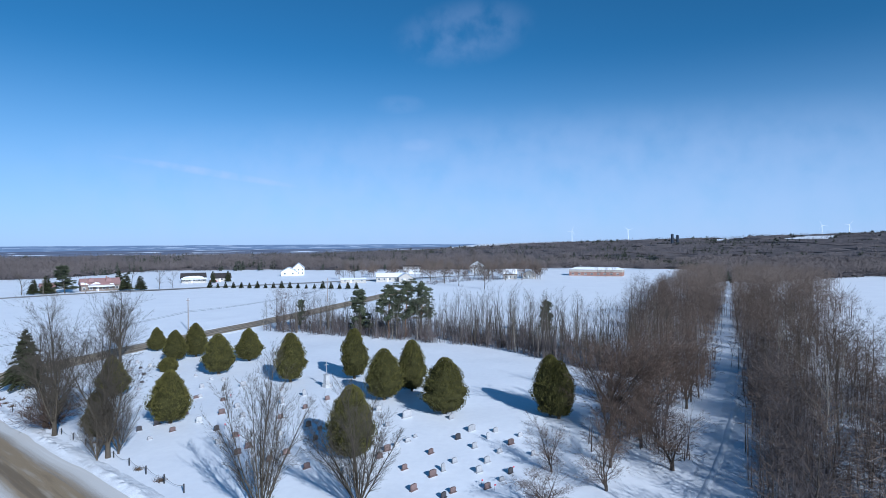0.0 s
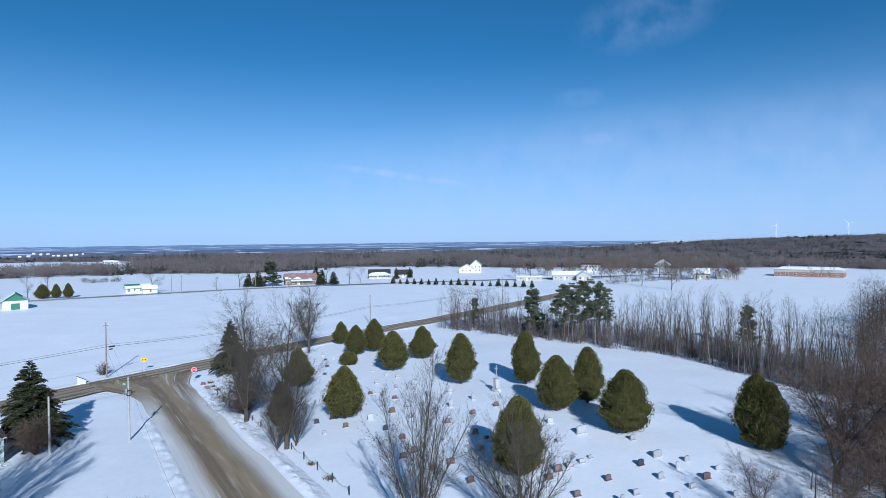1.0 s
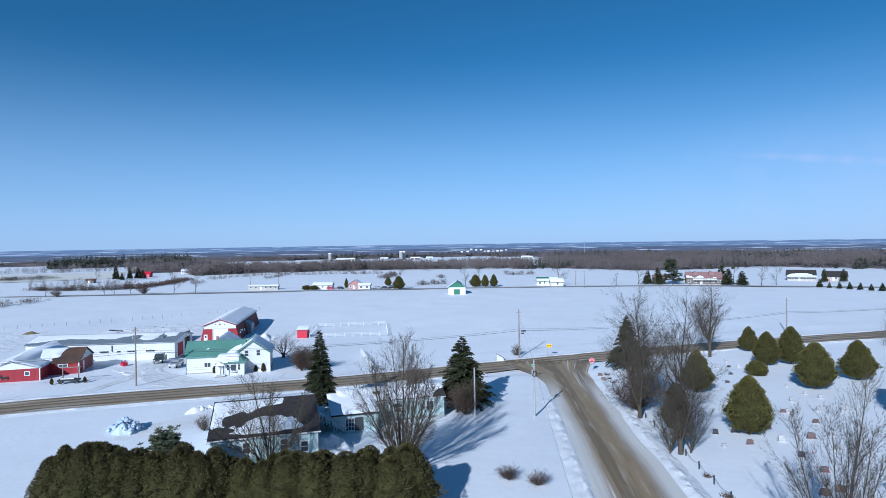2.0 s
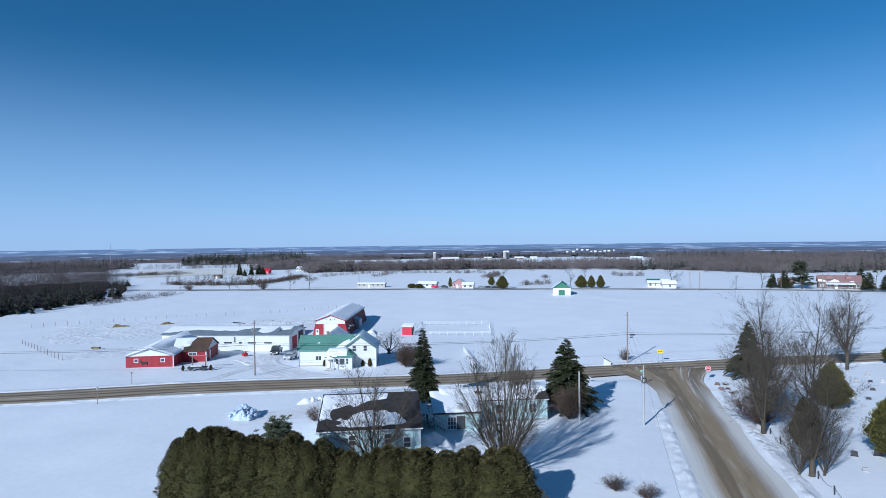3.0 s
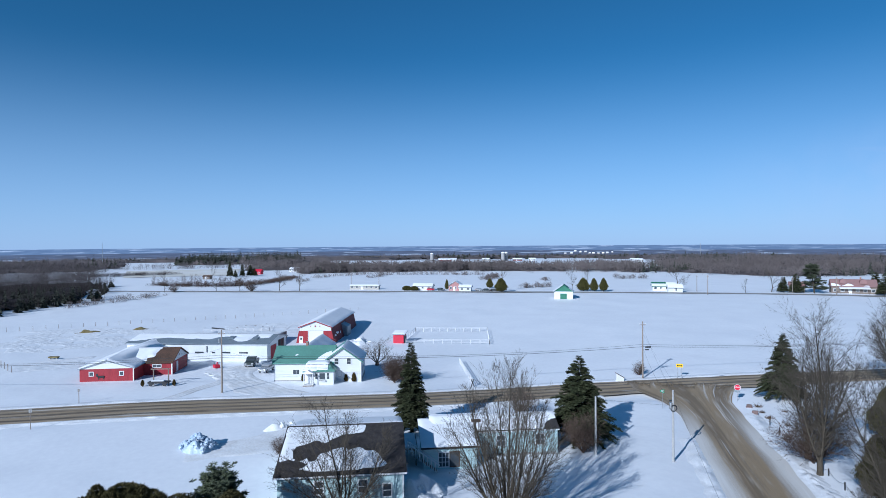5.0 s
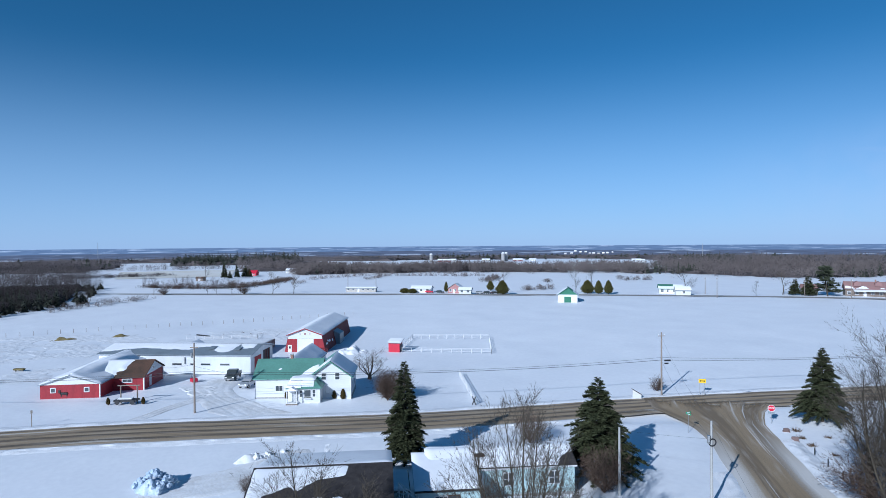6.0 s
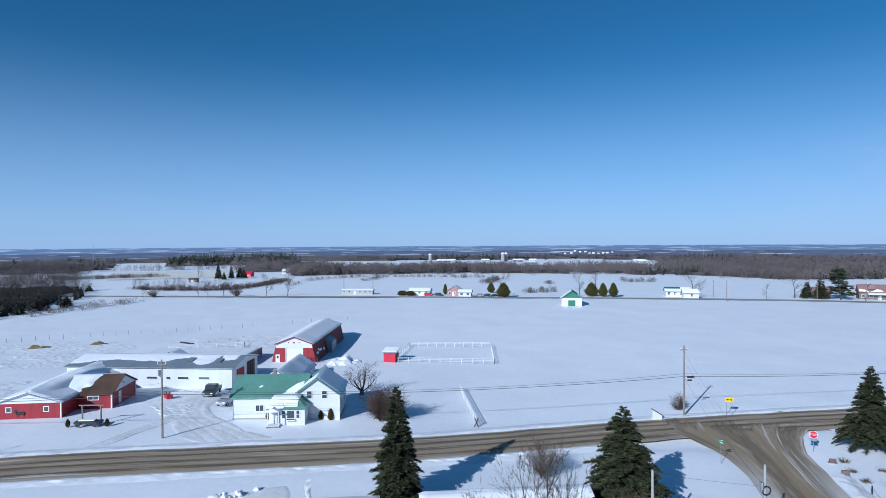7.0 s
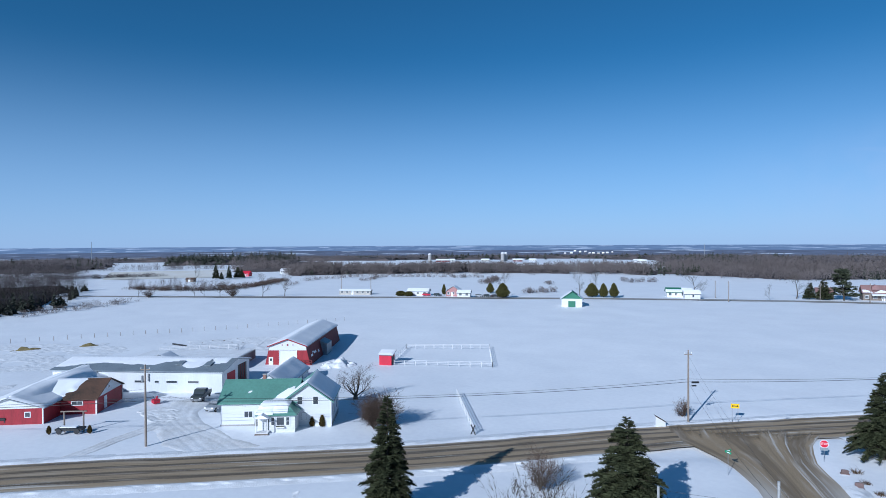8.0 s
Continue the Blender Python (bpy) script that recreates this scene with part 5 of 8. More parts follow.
# the wind's drift lying across both roofs, with a sharp crest and a scooped lee side
DX, DY = np.meshgrid(np.linspace(-25, 0.1, 110), np.linspace(4.0, 10.4, 56), indexing="ij")
along = np.clip((-DX - 0.4) / 12, 0, 2)
crest_y = 5.4 + 3.6 * along - 1.2 * along**2 + 0.7 * (soft_noise(DX, 0 * DY, 3.2, 41) - 0.5)
gap = DY - crest_y
ridge = (0.12 + 1.15 * step(0.05, 1.0, along) * step(2.0, 1.0, along)) * np.where(gap > 0, np.exp(-((gap / 1.1) ** 2)) - 0.25 * np.exp(-(((gap - 1.9) / 0.9) ** 2)), np.exp(-((gap / 2.2) ** 2)))
reach = np.minimum(np.minimum(10.4 - DY, DY - 4.0), np.minimum(-DX, DX + 25)) + 0.3 * (soft_noise(DX, DY, 1.1, 43) - 0.5)
over = 3.97 - 0.31 * np.abs(DY - 5.1) + ridge * step(0, 1.2, reach) + 0.07 * (soft_noise(DX, DY, 1.5, 42) - 0.5) + 0.3 * step(0, 0.7, reach) - 0.08
lying = grid_tris(110, 56)
lying = lying[(reach.ravel()[lying] > 0.05).all(1)]
used, back = np.unique(lying, return_inverse=True)
joint("roof_drift", smooth(tri_mesh("roof_drift", np.c_[DX.ravel(), DY.ravel(), over.ravel()][used], back.reshape(-1, 3))), SNOW, shed_a, "wind-blown snow drift with a sharp crest across the roofs")

# little red shed at the paddock
paddock_shed = thing("paddock_shed", *spot(-172.9, 68.5, -35), "small bright red run-in shed with a snowy roof", "shed")
part("wall", prism(nb(), [(-2.6, -0.3), (0.3, -0.3), (0.3, 2.5), (-2.6, 3.1)], 0, 3.0), BRIGHTRED, paddock_shed)
# black slab on the closed wall, for the shaded inside of the shed
part("doorway", box(nb(), -2.2, -0.3, 2.97, 3.03, -0.2, 2.0), BLACK, paddock_shed, "black panel for the shade inside the open front")
part("roof", slope(nb(), (0.6, -0.3, 2.55), (0.6, 3.5, 2.55), (-2.9, 3.5, 3.3), (-2.9, -0.3, 3.3), 0.12), GREYROOF, paddock_shed)
roof_snow(paddock_shed, (0.6, -0.3, 2.55), (0, 3.8, 0), (-3.5, 0, 0.75), everywhere, 0.2, seed=44)


def rail_fence(name, corners, label, rails=(0.45, 0.85, 1.2), every=2.6, group="", top=1.25, thick=0.036):
    """A white board fence: posts and rails along a line of corners."""
    ob = thing(name, (*corners[0], on(*corners[0])), 0, label, "fence", group)
    o = Vector(ob.matrix_basis.translation)
    for a, b in zip(corners[:-1], corners[1:]):
        a, b = np.array(a, float), np.array(b, float)
        n = max(1, int(round(np.linalg.norm(b - a) / every)))
        pts = [a + (b - a) * k / n for k in range(n + 1)]
        for p in pts:
            z = on(*p) - o.z
            part("post", box(nb(), p[0] - o.x - 0.055, p[0] - o.x + 0.055, p[1] - o.y - 0.055, p[1] - o.y + 0.055, z - 0.3, z + top), TRIM, ob)
        for p, q in zip(pts[:-1], pts[1:]):
            for h in rails:
                v = Vector((p[0] - o.x, p[1] - o.y, on(*p) - o.z + h))
                w = Vector((q[0] - o.x, q[1] - o.y, on(*q) - o.z + h))
                part("rail", rod(nb(), v, w, thick, thick, 4), TRIM, ob)
    return ob


rail_fence("paddock_fence", [(-171.2, 71.6), (-157.9, 91.3), (-179.0, 101.8), (-190.6, 82.0), (-174.5, 72.4)], "white three-rail paddock fence around clean snow")
rail_fence("board_fence", [(-115.3, 65), (-137.3, 72.5)], "short white rail fence running back from the road", (0.35, 0.7, 1.05), 1.9, "", 1.15, 0.06)
bundle = thing("fence_end_post", *spot(-115.0, 64.6, 0), "dark crossed posts at the fence end", "post")
part("brace", rod(nb(), (-0.3, -0.1, -0.2), (0.25, 0.3, 1.3), 0.09), BLACK, bundle)
part("brace", rod(nb(), (0.3, 0.35, -0.2), (-0.25, -0.1, 1.3), 0.09), BLACK, bundle)

rail_fence("corral_fence", [(-209.9, 19.4), (-207.7, 38.9), (-192.5, 36.2)], "grey-white corral fence behind the long shed", (0.4, 0.8, 1.15), 2.4, "", 1.3, 0.05)
beam = thing("fallen_beam", *spot(-217.3, 24.1, 35), "dark timber beam lying half buried in snow", "beam")
part("timber", box(nb(), -3.0, 3.0, -0.2, 0.2, -0.1, 0.45, 0.04), BLACK, beam)
trough = thing("feed_trough", *spot(-179.3, -14.4, -25), "dull yellow feed trough standing in the snow", "trough")
part("tub", prism(nb(), [(-0.35, 0.2), (0.35, 0.2), (0.45, 0.55), (-0.45, 0.55)], -1.1, 1.1), HAY, trough)
for y in (-0.8, 0.8):
    part("leg", box(nb(), -0.25, 0.25, y - 0.06, y + 0.06, -0.3, 0.2), STEEL, trough)
for x, y, h in ((-115.1, -6.4, 3.0), (-129.0, -2.3, 2.5)):
    stake = thing("marker_stake", *spot(x, y, 0), "thin grey marker stake in the roadside snow", "stake", "marker stakes")
    part("stake", rod(nb(), (0, 0, -0.4), (0, 0, h), 0.05, 0.05, 6), POLEWOOD, stake)
    part("plate", box(nb(), -0.03, 0.03, -0.18, 0.18, h - 0.45, h), GREYPOLE, stake)

# pale house with the dark roof
GT = -17.6
garage = thing("pale_house", *spot(-72.3, 21.9, GT), "pale aqua house with a dark shingle roof partly under snow", "house")
gable(garage, -18.2, 0, 0.3, 12.6, 3.95, 6.0, AQUA, SHINGLE, "y", 0.35, -0.6, roof_label="dark shingle roof", wall_label="pale aqua clapboard wall")
def garage_mask(u, v):
    low = 0.30 - np.hypot((u - 0.49) / 1.42, np.maximum(0, v - 0.14) * 0.8) - 0.9 * np.maximum(0, 0.14 - v) * 4
    high = np.minimum(0.55 - u + v * 0.14, v - 0.55 - 0.5 * (u - 0.12)) * 0.9 + 0.06 - 0.4 * (v > 0.97)
    corner = np.minimum(0.16 - u, v - 0.28) * 1.2 + 0.02
    return np.maximum(np.maximum(low, high), corner) - 0.25 * (u < 0.015)
roof_snow(garage, (0.35, -0.05, 4.03), (0, 13, 0), (-9.45, 0, 2.1), garage_mask, 0.12, seed=50, label="melting snow patches on the roof")
roof_snow(garage, (-18.55, -0.05, 4.03), (0, 13, 0), (9.45, 0, 2.1), everywhere, 0.2, seed=51)
for y, h in ((4.3, 2.1), (8.6, 2.1), (11.0, 1.6)):
    window(garage, "x", 0.0, y, h, 0.85, 1.25, (1, 2))
part("fascia", box(nb(), 0.33, 0.40, -0.05, 12.95, 3.86, 4.02), TRIM, garage)
part("corner_board", box(nb(), -0.1, 0.05, 12.5, 12.66, -0.5, 3.95), TRIM, garage)

for k in range(26):
    y = 0.2 + 0.49 * k
    part("roof_rib", slope(nb(), (0.36, y, 4.0), (0.36, y + 0.04, 4.0), (-9.1, y + 0.04, 6.12), (-9.1, y, 6.12), 0.045), SHINGLE, garage)

# trailer home with entry addition and stairs
trailer = thing("trailer_home", *spot(-81.6, 42.4, GT), "pale aqua trailer home under thick smooth roof snow", "house")
gable(trailer, -5.8, 0, 0.1, 16.2, 3.1, 4.3, AQUA, SHINGLE, "y", 0.25, -0.7)
roof_snow(trailer, (0.25, -0.15, 3.18), (0, 16.6, 0), (-3.15, 0, 1.25), lambda u, v: 0.6 - 1.3 * step(0.76, 1.0, u) * (1.05 - v), 0.3, seed=55)
roof_snow(trailer, (-6.05, -0.15, 3.18), (0, 16.6, 0), (3.15, 0, 1.25), everywhere, 0.3, seed=56)
part("roof_vent", box(nb(), -1.6, -1.0, 5.2, 6.4, 3.8, 4.22), BROWNROOF, trailer)
part("gutter", box(nb(), 0.24, 0.34, 0.0, 16.4, 2.98, 3.12), TRIM, trailer)
for y in (5.4, 8.8, 13.9):
    window(trailer, "x", 0.0, y, 1.15, 1.1, 1.35, (2, 2))
part("skirting", box(nb(), -5.7, 0.03, 0.5, 16.1, -0.8, 0.2), CONCRETE, trailer)
side_window(trailer, 16.2, -2.8, 1.0, 0.9, 1.1)
addition = thing("entry_addition", *spot(-78.95, 39.55, GT), "pale aqua entry addition with a snow-piled lean-to roof", "house addition")
part("wall", prism(nb(), [(-6.0, -0.6), (0.6, -0.6), (0.6, 2.5), (-6.0, 3.75)], 0.6, 7.0), AQUA, addition)
part("roof", slope(nb(), (0.9, 0.3, 2.65), (0.9, 7.3, 2.65), (-6.3, 7.3, 4.0), (-6.3, 0.3, 4.0), 0.14), SHINGLE, addition)
roof_snow(addition, (0.9, 0.3, 2.65), (0, 7.0, 0), (-7.2, 0, 1.35), everywhere, 0.32, seed=58)
window(addition, "x", 0.6, 3.0, 0.3, 1.2, 1.7, (3, 3))
window(addition, "x", 0.6, 4.3, 0.3, 1.1, 1.7, (1, 1), BROWNROOF)
deck = thing("deck", (-80.6, 36.5, on(-80.6, 36.5) + 0.5), GT, "grey wooden deck with a white-railed stair down to the snow", "deck")
part("platform", box(nb(), -5.5, 0, 0.2, 3.4, 1.45, 1.65), POLEWOOD, deck)
part("platform_snow", box(nb(), -5.4, -0.05, 0.3, 3.3, 1.65, 1.85, 0.06), SNOW, deck)
for x in (-5.3, -2.8, -0.2):
    for y in (0.4, 3.2):
        part("post", box(nb(), x - 0.07, x + 0.07, y - 0.07, y + 0.07, -1.4, 1.45), POLEWOOD, deck)
    part("rail_post", box(nb(), x - 0.05, x + 0.05, 0.25, 0.35, 1.65, 2.65), TRIM, deck)
for z in (2.05, 2.6):
    part("rail", box(nb(), -5.4, 0, 0.26, 0.34, z, z + 0.09), TRIM, deck)
stair = part("stair_stringer", slope(nb(), (0, 2.0, 1.6), (0, 2.1, 1.6), (2.6, 5.6, -0.2), (2.55, 5.5, -0.2), 0.25), TRIM, deck)
for k in range(8):
    f = k / 8
    part("tread", box(nb(), 2.6 * f - 0.1, 2.6 * f + 0.95, 2.05 + 3.5 * f, 2.35 + 3.5 * f, 1.5 - 1.7 * f, 1.56 - 1.7 * f), POLEWOOD, stair)
    for dx in (0.0, 0.95):
        part("baluster", box(nb(), 2.6 * f + dx - 0.045, 2.6 * f + dx + 0.045, 2.2 + 3.5 * f - 0.045, 2.2 + 3.5 * f + 0.045, 1.5 - 1.7 * f, 2.5 - 1.7 * f), TRIM, stair)
for dx in (0.0, 0.95):
    part("handrail", rod(nb(), (dx, 2.2, 2.52), (2.6 + dx, 5.7, 0.80), 0.085, 0.085, 6), TRIM, stair)

# snow heaps
for x, y, sx, sy, h, seed, label in ((-96.3, 15.6, 2.7, 2.5, 2.5, 60, "heap of bluish plowed ice and snow chunks beside the driveway"), (-175.5, 59, 4.2, 6.4, 1.35, 61, "long heap of pushed snow beside the barn"),
                                     (-71.6, 36.5, 3.4, 4.4, 1.6, 62, "rounded snow heap beside the stairs"), (-88.5, 27.5, 1.8, 2.2, 1.0, 63, "small heap of snow chunks by the driveway"),
                                     (-101, 27, 1.4, 4.5, 0.8, 64, "low ridge of snow lumps along the road")):
    heap = thing("snow_heap", *spot(x, y, 15), label, "snow heap", "snow heaps")
    # the driveway heap takes the blue with shade in it
    mound(heap, "mound", sx, sy, h, seed, SHADED_SNOW if seed == 60 else None, 44, 0.85)
    rng = random.Random(seed)
    for k in range(60 if seed == 60 else 14):
        a, r = rng.uniform(0, 6.28), rng.uniform(0.05, 1.0)
        px, py, s = math.cos(a) * r * sx, math.sin(a) * r * sy, rng.uniform(0.15, 0.42)
        bm = nb()
        bmesh.ops.create_icosphere(bm, subdivisions=1, radius=s)
        for v in bm.verts:
            v.co *= rng.uniform(0.75, 1.2)
            v.co += Vector((px, py, h * (1 - r) ** 0.8 * 0.8))
        part("chunk", bm, SHADED_SNOW if seed == 60 else ROUGH_SNOW, heap)

# vehicles
def vehicle(name, x, y, turn, label, paint, length, width, height, truck):
    """A parked car: body, cabin glass, wheels, lamps."""
    ob = thing(name, (x, y, on(x, y, 0.14)), turn, label, "car", "parked cars")
    L, W2, H = length / 2, width / 2, height
    if truck:
        shape = [(-L, 0.45), (L, 0.45), (L, 1.02), (L - 0.2, 1.16), (L * 0.47, 1.24), (L * 0.26, H), (-L * 0.22, H), (-L * 0.30, 1.24), (-L, 1.22)]
        cabin = [(L * 0.43, 1.27), (L * 0.25, H - 0.1), (-L * 0.20, H - 0.1), (-L * 0.26, 1.27)]
    else:
        shape = [(-L, 0.4), (L, 0.4), (L, 0.75), (L - 0.2, 0.92), (L * 0.45, 1.02), (L * 0.12, H), (-L * 0.72, H - 0.03), (-L * 0.97, 1.05), (-L, 0.9)]
        cabin = [(L * 0.40, 1.04), (L * 0.11, H - 0.08), (-L * 0.68, H - 0.1), (-L * 0.88, 1.06)]
    bm = prism(nb(), shape, -W2, W2)
    bmesh.ops.bevel(bm, geom=list(bm.edges), offset=0.06, segments=2, affect="EDGES")
    part("body", bm, paint, ob)
    part("side_glass", prism(nb(), cabin, -W2 - 0.012, -W2 + 0.05), GLASS, ob)
    part("side_glass", prism(nb(), cabin, W2 - 0.05, W2 + 0.012), GLASS, ob)
    a, b = (cabin[0], cabin[1])
    part("windscreen", slope(nb(), (a[0] + 0.12, -W2 * 0.85, a[1]), (a[0] + 0.12, W2 * 0.85, a[1]), (b[0] + 0.07, W2 * 0.8, b[1]), (b[0] + 0.07, -W2 * 0.8, b[1]), 0.03), GLASS, ob)
    for wx in (-L * 0.62, L * 0.62):
        for s in (-1, 1):
            wheel = part("wheel", rod(nb(), (wx, s * (W2 - 0.2), 0.34), (wx, s * (W2 + 0.03), 0.34), 0.36, None, 16), RUBBER, ob)
            part("rim", rod(nb(), (wx, s * (W2 + 0.03), 0.34), (wx, s * (W2 + 0.04), 0.34), 0.2, None, 12), STEEL, wheel)
    for s in (-1, 1):
        part("headlight", box(nb(), L - 0.06, L + 0.02, s * W2 * 0.72 - 0.2, s * W2 * 0.72 + 0.2, 0.72, 0.88), SIGNWHITE, ob)
        part("tail_light", box(nb(), -L - 0.02, -L + 0.05, s * W2 * 0.85 - 0.08, s * W2 * 0.85 + 0.08, 0.75, 1.0), SIGNRED, ob)
    part("bumper", box(nb(), L - 0.1, L + 0.07, -W2 * 0.95, W2 * 0.95, 0.42, 0.62, 0.03), STEEL, ob)
    if truck:
        part("truck_bed", box(nb(), -L + 0.12, -L * 0.46, -W2 + 0.1, W2 - 0.1, 1.0, 1.225), SNOW, ob, "snow lying in the truck bed")
    return ob


vehicle("pickup_truck", -152.6, 28.0, -20, "dark green-grey pickup truck parked on packed snow", DARKPAINT, 5.6, 1.98, 1.95, True)
vehicle("hatchback_car", -143.4, 30.0, -34, "pale silver hatchback car parked beside the farmhouse", SILVER, 4.3, 1.75, 1.5, False)
snowblower = thing("snow_blower", *spot(-152.5, 20.5, 20), "red snow blower standing before the long shed", "machine")
part("housing", box(nb(), -0.6, 0.6, -0.6, 0.6, 0.1, 0.8, 0.1), BRIGHTRED, snowblower)
part("chute", rod(nb(), (0.1, 0, 0.8), (0.2, 0.15, 1.3), 0.14), BRIGHTRED, snowblower)
part("handle", rod(nb(), (-0.5, 0, 0.6), (-1.3, 0, 1.1), 0.05), BLACK, snowblower)

# garden wagon with two posts
stand = thing("wagon_stand", *spot(-138.3, 9.6, FT), "dark wooden wagon stand between two posts, topped with snow", "garden stand")
part("bed", box(nb(), -0.7, 0.7, -1.9, 1.9, 0.45, 0.75), BLACK, stand)
part("bed_snow", box(nb(), -0.62, 0.3, -1.5, 1.0, 0.75, 0.93, 0.08), SNOW, stand)
for y in (-1.4, 1.4):
    part("post", rod(nb(), (-0.9, y, -0.3), (-0.9, y, 3.0), 0.12), POLEWOOD, stand)
    part("wheel", rod(nb(), (0.72, y * 0.9, 0.4), (0.8, y * 0.9, 0.4), 0.42, None, 14), BLACK, stand)
part("crossbar", box(nb(), -1.0, -0.8, -1.9, 1.9, 2.85, 3.0), POLEWOOD, stand)
again(foundation_cedar, -139.2, 6.7, 0, 0.5, 0.5, "little dark evergreen beside a garden stand", "shrub", "garden evergreens")
again(foundation_cedar, -137.0, 12.2, 0, 0.5, 0.5, "little dark evergreen beside a garden stand", "shrub", "garden evergreens")

# hay lying in the field
for x, y, sx, sy, seed in ((-224, -13, 2.2, 5.5, 70), (-224.4, 1.5, 1.8, 3.8, 71)):
    hay = thing("hay_heap", *spot(x, y, 10), "trampled brown hay scattered on the snow", "hay", "hay heaps")
    mound(hay, "hay", sx, sy, 0.7, seed, HAY, 26, 0.9)
silage = thing("silage_bunker", *spot(-190, 12, -25), "low snow-covered silage bunker with pale walls", "bunker")
part("wall", box(nb(), -0.3, 0, 0, 26, -0.3, 1.6), CONCRETE, silage)
part("wall", box(nb(), -14, 0, 26, 26.3, -0.3, 1.8), CONCRETE, silage)
part("snow_fill", box(nb(), -13.8, -0.32, 0.05, 25.98, -0.3, 1.75, 0.4), ROUGH_SNOW, silage)
field_fence = thing("wire_fence", *spot(-236, -40, 0), "line of thin weathered fence posts across the snow", "fence")
for k in range(36):
    x, y = -236 - 0.35 * k, -40 + 3.4 * k
    part("post", rod(nb(), (-0.35 * k, 3.4 * k, on(x, y) - on(-236, -40) - 0.3), (-0.35 * k, 3.4 * k, on(x, y) - on(-236, -40) + 1.35), 0.07, 0.06, 5), POLEWOOD, field_fence)
yard_fence = thing("wire_fence", *spot(-196, -34, 0), "line of thin weathered fence posts beside the farmyard", "fence")
for k in range(13):
    part("post", rod(nb(), (2.6 * k, 1.2 * k, -0.3), (2.6 * k, 1.2 * k, 1.35), 0.07, 0.06, 5), POLEWOOD, yard_fence)


# ---- poles, wires, signs ----
def utility_pole(x, y, h, label, arm=True, gear=False, lamp=False, material=None):
    ob = thing("utility_pole", *spot(x, y, -20), label, "utility pole", "utility poles")
    part("pole", rod(nb(), (0, 0, -0.6), (0, 0, h), 0.17, 0.11, 10), material or POLEWOOD, ob)
    if arm:
        part("crossarm", box(nb(), -0.05, 0.05, -0.62, 0.62, h - 0.75, h - 0.62), POLEWOOD, ob)
        for y0 in (-0.55, 0.0, 0.55):
            part("insulator", rod(nb(), (0, y0, h - 0.6), (0, y0, h - 0.36), 0.05, 0.04), SIGNWHITE, ob)
    if gear:
        part("cable_box", rod(nb(), (0.16, 0.5, h * 0.555), (0.16, 1.6, h * 0.555), 0.16), BLACK, ob, "black cable splice case")
        part("cable_box", rod(nb(), (0.16, 0.5, h * 0.535 - 0.3), (0.16, 1.2, h * 0.535 - 0.3), 0.12), BLACK, ob, "black cable splice case")
    if lamp:
        part("transformer", rod(nb(), (0.1, -0.34, h - 2.3), (0.1, -0.34, h - 1.5), 0.17), STEEL, ob)
    return ob


def wire(a, b, r=0.02, sag=0.02, label="thin black overhead cable strung between poles"):
    a, b = Vector(a), Vector(b)
    L = (b - a).length
    n = 14
    pts = [a.lerp(b, k / n) - Vector((0, 0, 4 * sag * L * (k / n) * (1 - k / n))) for k in range(n + 1)]
    side = (b - a).cross(UP).normalized()
    ring = [side * (r * math.cos(t)) + UP * (r * math.sin(t)) for t in (0.0, 1.257, 2.513, 3.770, 5.027)]
    verts = [p + v for p in pts for v in ring]
    tris = []
    for k in range(n):
        for i in range(5):
            j = (i + 1) % 5
            tris += [(5 * k + i, 5 * k + j, 5 * k + 5 + j), (5 * k + i, 5 * k + 5 + j, 5 * k + 5 + i)]
    ob = joint("overhead_wire", smooth(tri_mesh("overhead_wire", verts, tris)), WIRE, None)
    return tagged(ob, label, "overhead wire", "overhead wires")


POLES = {"far_left": (-160, -62, 11.4), "farm": (-126.4, 20.2, 11.3), "corner": (-105.7, 98.1, 11.5), "field": (-85.1, 178, 9.7), "north": (-62, 262, 10.6)}
for key, (x, y, h) in POLES.items():
    utility_pole(x, y, h, "tall weathered wooden utility pole beside the road", True, key == "corner", key == "farm")
corner_pole = utility_pole(-68.5, 69.2, 8.9, "short grey pole with coiled cable at the snowy corner", False, False, True, GREYPOLE)
ringed = [(0.2, 0.38 * math.sin(k * 0.524), 6.7 + 0.38 * math.cos(k * 0.524)) for k in range(13)]
joint("cable_coil", tri_mesh("cable_coil", *sticks_mesh("c", [(*a, *b, 0.07, 0.07) for a, b in zip(ringed[:-1], ringed[1:])], 5)), BLACK, corner_pole, "black coil of spare cable")
utility_pole(-74.3, 62.0, 7.6, "plain grey wooden pole beside a russet shrub", False, False, False, GREYPOLE)
order = [POLES[k] for k in ("far_left", "farm", "corner", "field", "north")]
for (ax, ay, ah), (bx, by, bh) in zip(order[:-1], order[1:]):
    wire((ax, ay, on(ax, ay) + ah * 0.56), (bx, by, on(bx, by) + bh * 0.56), 0.035, 0.012, "thick black telephone cable strung between poles")
    wire((ax, ay, on(ax, ay) + ah * 0.60), (bx, by, on(bx, by) + bh * 0.60), 0.022, 0.014)
corner_top = (-105.7, 98.1, on(-105.7, 98.1) + 10.6)
wire(corner_top, (-68.5, 69.2, on(-68.5, 69.2) + 8.6), 0.009, 0.015)
wire((-105.7, 98.1, on(-105.7, 98.1) + 6.4), (-68.5, 69.2, on(-68.5, 69.2) + 7.0), 0.012, 0.02)
wire((-68.5, 69.2, on(-68.5, 69.2) + 8.6), (-20, 30, 9.0), 0.009, 0.012)
wire((-68.5, 69.2, on(-68.5, 69.2) + 7.0), (-74.3, 62.0, on(-74.3, 62.0) + 7.3), 0.01, 0.01)
